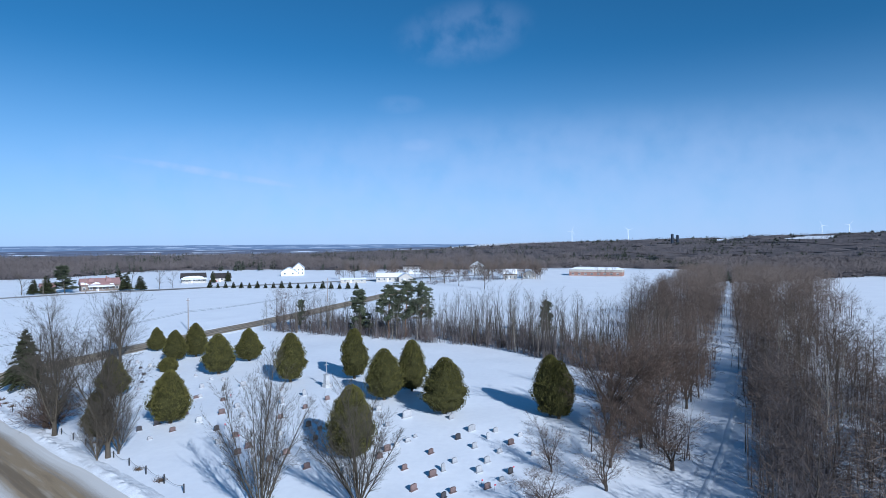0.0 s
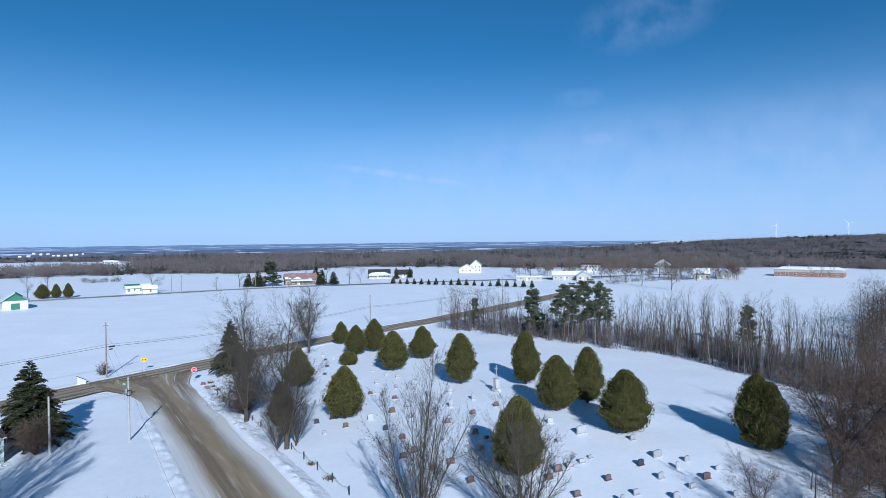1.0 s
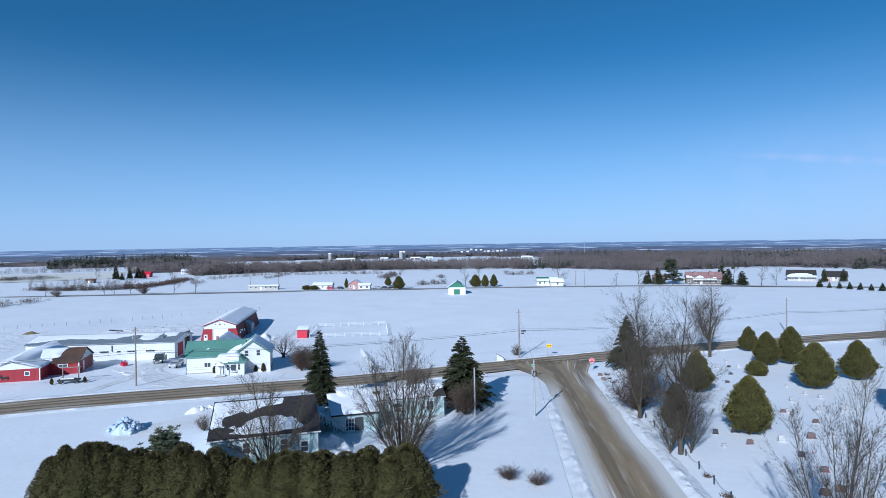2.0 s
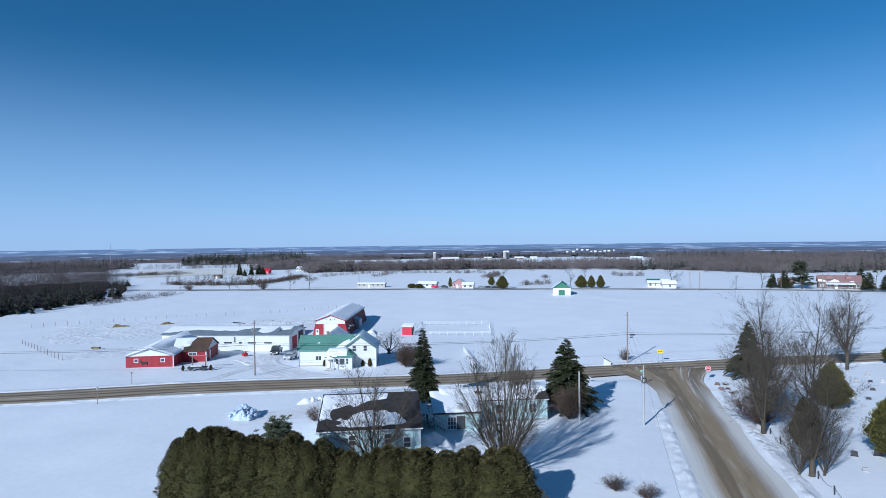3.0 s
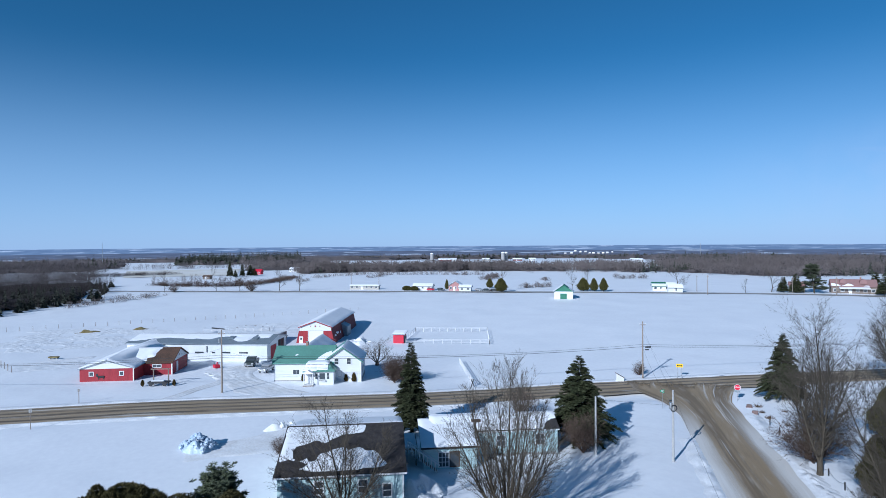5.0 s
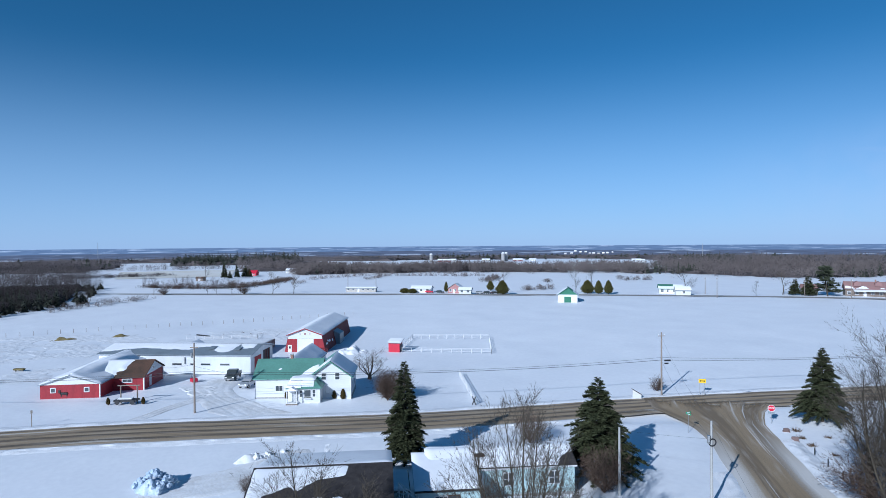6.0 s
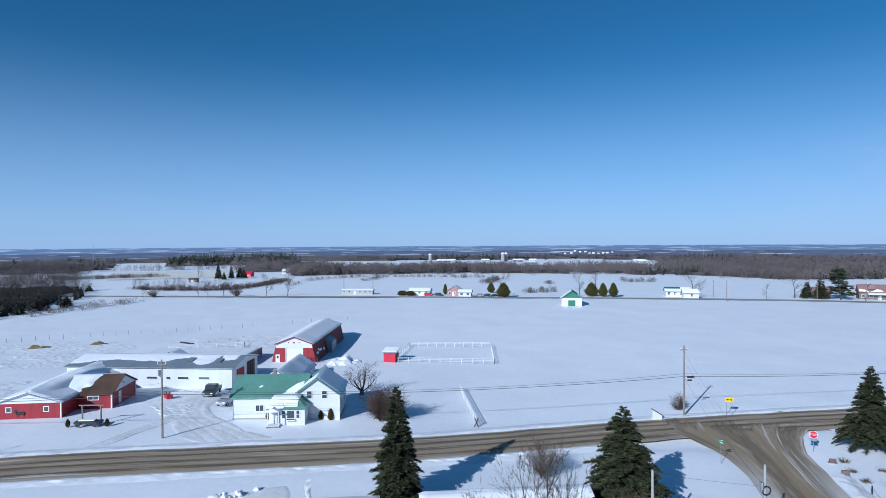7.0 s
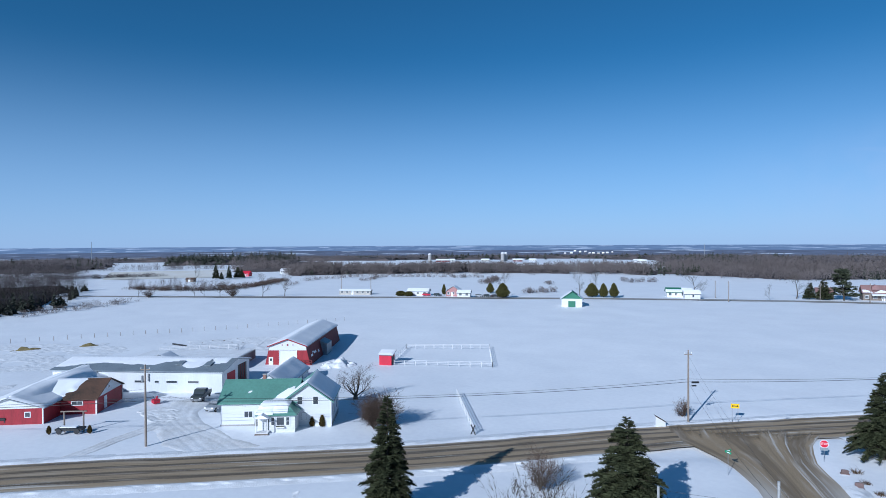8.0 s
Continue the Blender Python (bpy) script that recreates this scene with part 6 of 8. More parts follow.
wire((-126.4, 20.2, on(-126.4, 20.2) + 7.6), (-128.0, 33.5, 3.6), 0.014, 0.02)
wire((-126.4, 20.2, on(-126.4, 20.2) + 8.0), (-156, 12, 3.0), 0.014, 0.02)
guy = (-105.7, 98.1, on(-105.7, 98.1) + 9.0)
wire(guy, (-101.2, 101.5, on(-101.2, 101.5)), 0.012, 0.0, "thin steel guy wire bracing a pole")


def lettering(text, size, material, parent, m, name="lettering"):
    cu = bpy.data.curves.new(name, "FONT")
    cu.body, cu.size, cu.align_x, cu.align_y, cu.extrude = text, size, "CENTER", "CENTER", 0.004
    tmp = bpy.data.objects.new(name, cu)
    scene.collection.objects.link(tmp)
    me = bpy.data.meshes.new_from_object(tmp)
    bpy.data.objects.remove(tmp)
    ob = joint(name, me, material, parent)
    ob.matrix_basis = m
    return ob


stop_sign = thing("stop_sign", *spot(-85.7, 100.7, -42), "red octagonal stop sign on a steel post in the snow", "road sign")
part("post", box(nb(), -0.04, 0.0, -0.03, 0.03, -0.4, 2.75), STEEL, stop_sign)
bm = nb()
bmesh.ops.create_cone(bm, cap_ends=True, segments=8, radius1=0.535, radius2=0.535, depth=0.012, matrix=Matrix.Translation((0.01, 0, 2.35)) @ pose(0, 0, 0, 0, 90, 0) @ pose(0, 0, 0, 0, 0, 22.5))
face = part("border", bm, SIGNWHITE, stop_sign, "white sign border")
bm = nb()
bmesh.ops.create_cone(bm, cap_ends=True, segments=8, radius1=0.49, radius2=0.49, depth=0.012, matrix=Matrix.Translation((0.016, 0, 2.35)) @ pose(0, 0, 0, 0, 90, 0) @ pose(0, 0, 0, 0, 0, 22.5))
red_face = part("sign_face", bm, SIGNRED, stop_sign, "red sign face")
lettering("STOP", 0.36, SIGNWHITE, red_face, Matrix.Translation((0.028, 0, 2.35)) @ Matrix(((0, 0, 1, 0), (1, 0, 0, 0), (0, 1, 0, 0), (0, 0, 0, 1))))
plate = part("back_plate", box(nb(), -0.06, -0.045, -0.45, 0.45, 1.45, 1.85), GREYROOF, stop_sign)

arrow_sign = thing("arrow_sign", *spot(-102.4, 104.5, -38), "yellow double-arrow warning sign on two posts", "road sign")
for y in (-0.42, 0.42):
    part("post", box(nb(), -0.05, 0.0, y - 0.03, y + 0.03, -0.4, 2.6), STEEL, arrow_sign)
plate = part("sign_face", box(nb(), 0.0, 0.015, -0.61, 0.61, 2.25, 2.95), SIGNYELLOW, arrow_sign)
part("arrow_shaft", box(nb(), 0.016, 0.022, -0.3, 0.3, 2.54, 2.66), BLACK, plate)
for s in (-1, 1):
    bm = nb()
    v = [bm.verts.new(p) for p in ((0.02, s * 0.27, 2.4), (0.02, s * 0.27, 2.8), (0.02, s * 0.5, 2.6))]
    bm.faces.new(v)
    bmesh.ops.solidify(bm, geom=bm.faces[:], thickness=0.006)
    part("arrow_head", bm, BLACK, plate)

name_sign = thing("street_name_sign", *spot(-88.0, 86.2, 0), "small green street name sign on a steel post", "road sign")
part("post", rod(nb(), (0, 0, -0.4), (0, 0, 2.7), 0.03), STEEL, name_sign)
blade = part("blade", box(nb(), -0.45, 0.45, -0.015, 0.015, 2.7, 2.92), SIGNGREEN, name_sign)
part("plain_bar", box(nb(), -0.3, 0.3, -0.02, 0.02, 2.77, 2.85), SIGNWHITE, blade)
blade = part("blade", box(nb(), -0.015, 0.015, -0.45, 0.45, 2.94, 3.14), SIGNGREEN, name_sign)
part("plain_bar", box(nb(), -0.02, 0.02, -0.3, 0.3, 3.0, 3.08), SIGNWHITE, blade)

bin_box = thing("roadside_box", *spot(-106.2, 92.8, -30), "white wooden roadside box with a sloping brown lid", "box")
part("box_body", prism_x(nb(), [(-0.75, -0.3), (0.75, -0.3), (0.75, 0.7), (-0.75, 1.6)], -0.3, 0.3), WHITE, bin_box)
part("lid", slope(nb(), (-0.4, 0.85, 0.72), (0.4, 0.85, 0.72), (0.4, -0.85, 1.72), (-0.4, -0.85, 1.72), 0.06), BROWNROOF, bin_box)
marker = thing("marker_post", *spot(-108.6, 100.4, 0), "pale wooden marker post by a shrub", "post")
part("stake", box(nb(), -0.06, 0.06, -0.2, 0.2, -0.3, 2.2), TAN, marker)


# ---- graveyard ----
def gravestone(kind, material, seed):
    rng = random.Random(seed)
    ob = thing("gravestone", (0, 0, 0))
    w, h, t = {"slab": (0.95, 0.75, 0.22), "tall": (0.62, 1.15, 0.2), "low": (0.8, 0.42, 0.28), "wide": (1.5, 1.0, 0.26)}[kind]
    w, h = w * rng.uniform(0.9, 1.1), h * rng.uniform(0.9, 1.1)
    part("base", box(nb(), -t * 0.9, t * 0.9, -w * 0.62, w * 0.62, -0.3, 0.16, 0.02), material, ob)
    top = [(-w / 2, 0.16), (w / 2, 0.16), (w / 2, 0.16 + h * 0.85), (w * 0.3, 0.16 + h * 0.97), (0, 0.16 + h), (-w * 0.3, 0.16 + h * 0.97), (-w / 2, 0.16 + h * 0.85)]
    bm = prism_x(nb(), top, -t / 2, t / 2)
    bmesh.ops.bevel(bm, geom=list(bm.edges), offset=0.015, segments=1, affect="EDGES")
    part("tablet", bm, material, ob)
    u = np.linspace(-1, 1, 9)
    a, b = np.meshgrid(u, u, indexing="ij")
    z = 0.02 + 0.10 * np.exp(-(a**2 + b**2) * 2.0)
    joint("snow_skirt", smooth(tri_mesh("snow_skirt", np.c_[(a * 0.9).ravel(), (b * w * 1.1).ravel(), (z - 0.06).ravel()], grid_tris(9, 9))), SNOW, ob, "snow drifted round the foot")
    return ob


STONES = {}
for k, (kind, tint, material, word) in enumerate((("slab", "g", GREYSTONE, "grey granite"), ("slab", "r", ROSESTONE, "reddish-brown granite"), ("slab", "b", BLACKSTONE, "black polished granite"), ("tall", "g", GREYSTONE, "tall grey"), ("low", "r", ROSESTONE, "low brown"), ("low", "b", BLACKSTONE, "low dark"), ("wide", "g", GREYSTONE, "large grey family"), ("slab", "w", WHITESTONE, "pale marble"), ("low", "g", GREYSTONE, "low grey"))):
    STONES[kind + tint] = [gravestone(kind, material, 100 + k), word, False]


def set_stone(key, x, y, turn, size=1.0):
    ob, word, used = STONES[key]
    label = word + " gravestone standing in the snow"
    (again if used else put)(ob, x, y, turn, size, None, label, "gravestone", "gravestones")
    STONES[key][2] = True


srng = random.Random(9)


def stones(key, places):
    """Gravestones of one kind, each a little askew."""
    for x, y in places:
        set_stone(key, x, y, -44 + srng.uniform(-7, 7), srng.uniform(0.72, 0.95))


stones("slabg", ((-73.2, 128.9), (-70.5, 121.3), (-48, 105.5), (-42.8, 102.7), (-35.9, 91.2), (-32.1, 101), (-33, 86), (-32, 74.9), (-10.9, 80.9), (-13.4, 65.5), (-2.2, 84.5), (3.9, 79.2), (7, 77.7), (1, 73.4), (8, 71.5), (-1.4, 68.6), (2.4, 68.9), (1.4, 66.1)))
stones("lowb", ((-69.6, 123.8), (-65.5, 117.6), (-62.1, 110.8), (-20, 79.8)))
stones("slabw", ((-68.4, 125.3), (-38.8, 84.3), (-24.8, 77.5), (-13.2, 88.2), (-8.7, 73.4)))
stones("lowg", ((-63.2, 108.7), (-59.7, 105.5), (-53.8, 115.5), (-49.1, 112), (-46.2, 110.9), (-45.3, 98.8), (-42.3, 77.3), (-7.5, 75.1), (-6.7, 76.8), (4, 72.1), (3.8, 64)))
stones("lowr", ((-45.6, 98), (-40, 95.7)))
stones("wideg", ((-40.4, 105.5), (-8.6, 85), (0.7, 79.4)))
stones("slabr", ((-37, 88), (-42.7, 88.4), (-40.7, 80.3), (-27, 84.8), (-30.7, 77.3), (-27.9, 71), (-27.3, 73), (-21.8, 70.7), (-23.2, 68.7), (-24.7, 89.6), (-22.4, 94.4), (-9.7, 72), (-10.3, 69.7), (-18.2, 66.6), (-7, 66.5), (-4.3, 71.3), (5.6, 74.9), (-3.7, 64.8), (-5.5, 61.2), (-1.4, 60.9), (2.2, 62)))
stones("slabb", ((-44.7, 83.7), (-46, 81.3), (-34.5, 80.3), (-21.9, 81.1), (-19.5, 75.6), (-1.1, 76.4), (4.9, 66), (-2.3, 59.6)))
stones("tallg", ((-29.2, 92.7), (-27, 97.4), (2.8, 76.7), (-2.6, 66.2)))

monument = thing("cross_monument", *spot(-24.7, 103.5, -40), "white stone pedestal bearing a slender cross", "monument")
part("plinth", box(nb(), -0.6, 0.6, -0.6, 0.6, -0.3, 0.5, 0.04), WHITESTONE, monument)
part("pedestal", prism(nb(), [(-0.42, 0.5), (0.42, 0.5), (0.32, 2.0), (-0.32, 2.0)], -0.38, 0.38), WHITESTONE, monument)
part("cap", box(nb(), -0.42, 0.42, -0.46, 0.46, 2.0, 2.16, 0.03), WHITESTONE, monument)
part("upright", box(nb(), -0.06, 0.06, -0.07, 0.07, 2.16, 4.4), GREYSTONE, monument)
part("crossbeam", box(nb(), -0.05, 0.05, -0.40, 0.40, 3.78, 3.9), GREYSTONE, monument)
for x, y in ((5.2, 66.3), (1.6, 62.6), (-29.8, 76.0), (-33.6, 80.8), (-39.2, 96.6), (2.9, 61.5)):
    flag = thing("grave_flower", *spot(x, y, 0), "small red grave decoration on a stick", "grave decoration", "grave decorations")
    part("stick", rod(nb(), (0, 0, -0.1), (0, 0, 0.7), 0.012), BLACK, flag)
    part("cloth", slope(nb(), (0.0, 0.0, 0.75), (0.17, 0.06, 0.72), (0.16, 0.06, 0.6), (0.0, 0.0, 0.6), 0.01), SIGNRED, flag)

# chain fence between side road and graveyard
chain = thing("chain_fence", *spot(-74, 93.5, 0), "row of short black posts joined by a drooping chain", "fence")
co = chain.matrix_basis.translation
posts = [np.array((-74, 93.5)) + np.array((44.5, -33.0)) * k / 13 for k in range(14)]
for k, p in enumerate(posts):
    z = on(*p) - co.z
    part("post", rod(nb(), (p[0] - co.x, p[1] - co.y, z - 0.3), (p[0] - co.x, p[1] - co.y, z + 0.95), 0.075, None, 7), BLACK, chain)
    if k:
        q = posts[k - 1]
        sticks = []
        for j in range(6):
            a, b = j / 6, (j + 1) / 6
            va, vb = q + (p - q) * a, q + (p - q) * b
            sticks.append((va[0] - co.x, va[1] - co.y, on(*va) - co.z + 0.8 - 1.6 * a * (1 - a), vb[0] - co.x, vb[1] - co.y, on(*vb) - co.z + 0.8 - 1.6 * b * (1 - b), 0.018, 0.018))
        joint("chain", tri_mesh("chain", *sticks_mesh("c", sticks, 4)), BLACK, chain)


def grass_tuft(seed):
    rng = np.random.default_rng(seed)
    ob = thing("grass_tuft", (0, 0, 0))
    p = np.c_[rng.normal(size=(120, 2)) * 0.35, np.zeros(120)]
    d = rng.normal(size=(120, 3)) * 0.35 + (0, 0, 0.45)
    joint("stalk_clump", tri_mesh("stalk_clump", *blades_mesh(p, p + d, np.full(120, 0.07), rng)), DRYGRASS, ob)
    return ob


tuft = grass_tuft(5)
first = True
for x, y, s in ((-81.5, 100.5, 1.3), (-79.0, 98.2, 1.1), (-77.5, 101.5, 1.0), (-76.4, 96.4, 1.2), (-72.6, 95.5, 0.9), (-33.6, 63.6, 1.2), (-37.9, 66.8, 1.0), (-49.5, 76.6, 1.1), (-48.2, 75.8, 1.0), (-66, 89.6, 1.2), (-63.5, 87.8, 1.0), (-219, 30, 0.7), (-221, 36, 0.8), (-216, 41, 0.7), (-224, 40, 0.6), (-222, 33, 0.6), (-218, 38, 0.6)):
    (put if first else again)(tuft, x, y, x * 40 % 360, s * 0.6, s * 0.55, "tuft of dry brown grass poking out of snow", "grass", "grass tufts")
    first = False
for x, y, k in ((-82.0, 99.0, "lowr"), (-78.5, 96.0, "slabr"), (-75.2, 101.2, "lowg")):
    set_stone(k, x, y, -44, 0.9)


# ---- woods along the trail ----
TRAIL = line_points([(5.3, 31.1), (24.2, 62), (32.4, 76.6), (39.5, 90.2), (54.3, 121), (74, 163), (102, 226), (138, 308), (175, 394), (209, 474)], 2.0)
strip("trail", TRAIL, 2.2, ROUGH_SNOW, "snow-covered trail with a beaten track between woods", "trail", 0.06, 9, 0.4, 31, 0, 2.0, 1.0)
strip("trail_ridge", line_points([p + (0.25, -0.1) for p in TRAIL[::9]], 1.0), 0.5, ROUGH_SNOW, "low lumpy snow ridge running along the trail", "trail", 0.22, 5, 0.12, 32, 0, 0.9, 1.0)
T0, TD, TR = np.array((27.0, 64.0)), np.array((0.398, 0.917)), np.array((0.917, -0.398))
WIDE = [(6, 3, 0.52, 0.75, 0.10, 0.02, 0.12), (4, 3, 0.55, 0.7, 0.14, 0.04, 0.1), (3, 3, 0.6, 0.6, 0.18, 0.0, 0.0), (1, 1, 0.7, 0.5, 0.2, 0.0, 0.0)]
wood = [bare_tree("woodland_tree", 80 + k, WOODS, 1 + k % 2, h, 0.15, WOODBARK, TWIG, 0.06, twig_width=1.9, fine=1) for k, h in enumerate((12.5, 11.5, 13.5, 10.5))]
birch = bare_tree("birch_tree", 90, WOODS, 1, 14, 0.14, BIRCH, GREYTWIG, 0.05, twig_width=1.6, fine=2)
brush = bare_tree("undergrowth_shrub", 91, SHRUB, 6, 3.4, 0.035, REDTWIG, REDTWIG, 0.4, twig_width=2.0, fine=1)
wrng = random.Random(17)
WOOD_LABEL = "leafless brown woodland tree with a dense twiggy crown"
placed = set()


def plant(ob, x, y, size, high, label, category, group):
    (again if ob.name in placed else put)(ob, x, y, wrng.uniform(0, 360), size, high, label, category, group, 0.1)
    placed.add(ob.name)


def clear_of(x, y, pts, d):
    return all((x - a) ** 2 + (y - b) ** 2 > d * d for a, b in pts)


taken = []
tries = 0
while len(taken) < 170 and tries < 9000:
    tries += 1
    s = wrng.uniform(-22, 175)
    left = wrng.random() < 0.36
    if left:
        o = -wrng.uniform(4.6 if s < 40 else 2.9, 13 if s < 45 else 20 if s < 80 else 28)
    else:
        o = wrng.uniform(3.8 if s < 40 else 2.8, 62 if s < 58 else 24)
    x, y = T0 + TD * s + TR * o
    if left and s < 34:
        continue
    if not clear_of(x, y, taken, (4.6 if left else 3.8) if s < 70 else 4.0):
        continue
    taken.append((x, y))
    size = wrng.uniform(0.6, 1.15)
    if left and s < 40:
        size *= 0.85
    plant(wood[wrng.randrange(4)], x, y, size, size * wrng.uniform(0.85, 1.05), WOOD_LABEL, "tree", "woodland trees")
for s, o in ((12, 10.5), (36, 16), (55, 24), (22, 30), (5, 24), (48, 9), (70, 14), (33, 40)):
    x, y = T0 + TD * s + TR * o
    plant(birch, x, y, wrng.uniform(0.85, 1.05), wrng.uniform(0.8, 1.0), "slender pale-barked birch among brown trees", "tree", "birches")
for k in range(40):
    s = wrng.uniform(-20, 130)
    o = wrng.choice((-1, 1, 1)) * wrng.uniform(4.2, 15)
    x, y = T0 + TD * s + TR * o
    if o < 0 and s < 45 and k % 3:
        continue
    plant(brush, x, y, wrng.uniform(0.7, 1.5), wrng.uniform(0.6, 1.3), "russet leafless undergrowth beside the trail", "shrub", "undergrowth")
edge_tree = bare_tree("crab_apple_tree", 95, WIDE, 4, 8.6, 0.12, WOODBARK, EDGETWIG, 0.2, twig_width=1.7, fine=2, slim=0.5, bole=1.0)
for n, (x, y, s, h) in enumerate(((18.6, 78.8, 1.6, 1.42), (25.0, 81.6, 1.45, 1.3), (22.0, 75.5, 1.0, 0.95), (23.5, 68.5, 1.1, 0.76), (34.5, 94.3, 0.9, 1.2), (36.5, 100.1, 0.95, 1.22), (29.5, 88.5, 1.0, 1.1), (26.5, 93, 1.0, 1.1), (30.5, 101, 1.0, 1.2), (14.5, 61.9, 0.85, 0.68), (9.5, 66.5, 0.6, 0.6), (20.5, 84, 1.15, 1.2), (7.5, 57.5, 0.75, 0.5), (16.5, 68.5, 0.8, 0.9), (23.0, 95, 1.15, 1.2))):
    (again if n else put)(edge_tree, x, y, 50 * n, s, h, "spreading bare tree with crooked limbs at the woods' edge", "tree", "edge trees", 0.1)

# thin saplings and pines behind the graveyard
sap = [bare_tree("sapling_tree", 100 + k, SAPLING, 1, h, 0.09, BARK if k else SAPBARK, GREYTWIG, 0.04, twig_width=2.2, fine=1) for k, h in enumerate((11, 9.5, 12))]
EDGE = line_points([(-63, 176), (-45, 170), (-28, 163), (-8, 154), (6, 147), (17, 132), (27, 119), (38, 112)], 0.7)
SAP_LABEL = "thin straight leafless sapling in a dense row"
for k in range(285):
    f = wrng.random() ** 0.75
    p = EDGE[int(f * (len(EDGE) - 1))]
    depth = wrng.random() ** 1.3 * (15 if f < 0.35 else 24)
    x, y = p[0] + depth * 0.45 + wrng.uniform(-0.6, 0.6), p[1] + depth
    size = wrng.uniform(0.75, 1.1) * (1.05 if f > 0.5 else 0.9)
    plant(sap[wrng.randrange(3)], x, y, size * 1.1, size, SAP_LABEL, "tree", "saplings")
for k in range(40):
    p = EDGE[wrng.randrange(len(EDGE))]
    d = wrng.uniform(-1, 14)
    plant(brush, p[0] + d * 0.45, p[1] + d, wrng.uniform(0.7, 1.3), wrng.uniform(0.5, 0.9), "russet leafless brush below saplings", "shrub", "undergrowth")
bp = EDGE[(wrng.randrange(len(EDGE)) + np.arange(190) * 7) % len(EDGE)]
bd = np.random.default_rng(33).uniform(-0.5, 9, 190)
BELT_BRUSH = (bp[:, 0] + bd * 0.45, bp[:, 1] + bd)
pine = pine_tree("pine_tree", 110, 16, 10.5, 0.36, PINEBARK, 7)
dark_pine = pine_tree("pine_tree", 112, 14.5, 9, 0.14, BARK, 7)
for n, (ob, x, y, s, h) in enumerate(((pine, -17, 165, 0.9, 0.98), (dark_pine, -30, 168, 0.85, 0.9), (pine, -13, 168, 0.85, 0.93), (pine, -21.5, 163, 0.85, 0.92))):
    plant(ob, x, y, s, h, "tall pine with an orange trunk and rounded needle tufts" if ob is pine else "dense dark pine in a small roadside group", "tree", "pines")
plant(dark_pine, 22.5, 168, 0.65, 0.68, "lone small pine rising from leafless saplings", "tree", "pines")
plant(dark_pine, -51, 180, 0.4, 0.62, "thin young pine among roadside saplings", "tree", "pines")
for x, y in ((-58, 180), (-47, 176), (-54, 173)):
    plant(wood[1], x, y, 0.8, 0.95, "leafless tree in the roadside thicket", "tree", "woodland trees")


# ---- distant houses, yards and fields ----
def far_house(name, x, y, turn, length, depth, eave, ridge, wall, roof, label, snow=True, along="y", windows=4, group="distant houses", chimney_at=None, upper=False):
    ob = thing(name, *spot(x, y, turn), label, "house", group)
    gable(ob, -depth, 0, -length / 2, length / 2, eave, ridge, wall, roof, along, 0.4, -1.0)
    if snow:
        m = -depth / 2
        if along == "y":
            roof_snow(ob, (0.4, -length / 2 - 0.4, eave + 0.05), (0, length + 0.8, 0), (m - 0.4, 0, ridge - eave + 0.15), everywhere, 0.25, 8, seed=7)
            roof_snow(ob, (-depth - 0.4, -length / 2 - 0.4, eave + 0.05), (0, length + 0.8, 0), (-m + 0.4, 0, ridge - eave + 0.15), everywhere, 0.25, 8, seed=8)
        else:
            for s in (1, -1):
                roof_snow(ob, (-depth - 0.4, s * (length / 2 + 0.4), eave + 0.05), (depth + 0.8, 0, 0), (0, -s * (length / 2 + 0.4), ridge - eave + 0.15), everywhere, 0.25, 8, seed=9)
    for k in range(windows):
        a = -length / 2 + length * (k + 0.5) / windows
        window(ob, "x", 0.0, a, 1.0, min(1.4, length / windows * 0.45), 1.3, (1, 2))
        if upper:
            window(ob, "x", 0.0, a, 3.8, min(1.2, length / windows * 0.4), 1.2, (1, 2))
    door(ob, "x", 0.0, -length / 2 + length * 0.42, 0.95, 2.05, TRIM)
    if chimney_at is not None:
        part("chimney", box(nb(), -depth / 2 - 0.3, -depth / 2 + 0.3, chimney_at, chimney_at + 0.6, ridge - 0.4, ridge + 1.2), BRICK, ob)
    return ob


green_shed = thing("green_garage", *spot(-245.4, 177.2, -36), "small white garage with a green gable and green door", "garage", "distant houses")
gable(green_shed, -8, 0, -4.3, 4.3, 3.6, 6.6, WHITE, GREENPAINT, "x", 0.6, -0.8)
part("gable_panel", prism_x(nb(), [(-4.25, 3.62), (4.25, 3.62), (0, 6.58)], 0.0, 0.08), GREENPAINT, green_shed, "green gable panel")
part("garage_door", box(nb(), 0.0, 0.1, -1.5, 1.5, -0.2, 2.6), GREENPAINT, green_shed)
roof_snow(green_shed, (-8.6, 5.0, 3.2), (9.2, 0, 0), (0, -5.0, 3.55), lambda u, v: 0.5 - 0.9 * v, 0.2, seed=70)
roof_snow(green_shed, (-8.6, -5.0, 3.2), (9.2, 0, 0), (0, 5.0, 3.55), everywhere, 0.2, seed=71)
ranch = far_house("ranch_house", -257.5, 250.5, -38, 12, 8, 2.6, 4.5, WHITE, GREENPAINT, "low white house with a green roof half under snow", False, windows=4)
roof_snow(ranch, (0.4, -6.4, 2.65), (0, 12.8, 0), (-4.4, 0, 2.05), lambda u, v: 0.62 - v + 0.5 * (u > 0.6), 0.16, 20, seed=77)
far_house("white_garage", -248, 249, -38, 7, 6, 2.5, 4.2, WHITE, GREYROOF, "small snow-roofed white garage", True, windows=1)
far_house("red_house", -314, 153, -34, 7.5, 6, 2.7, 5.2, ROSEWALL, GREYROOF, "reddish house with a snow-covered roof", True, "x", 3)
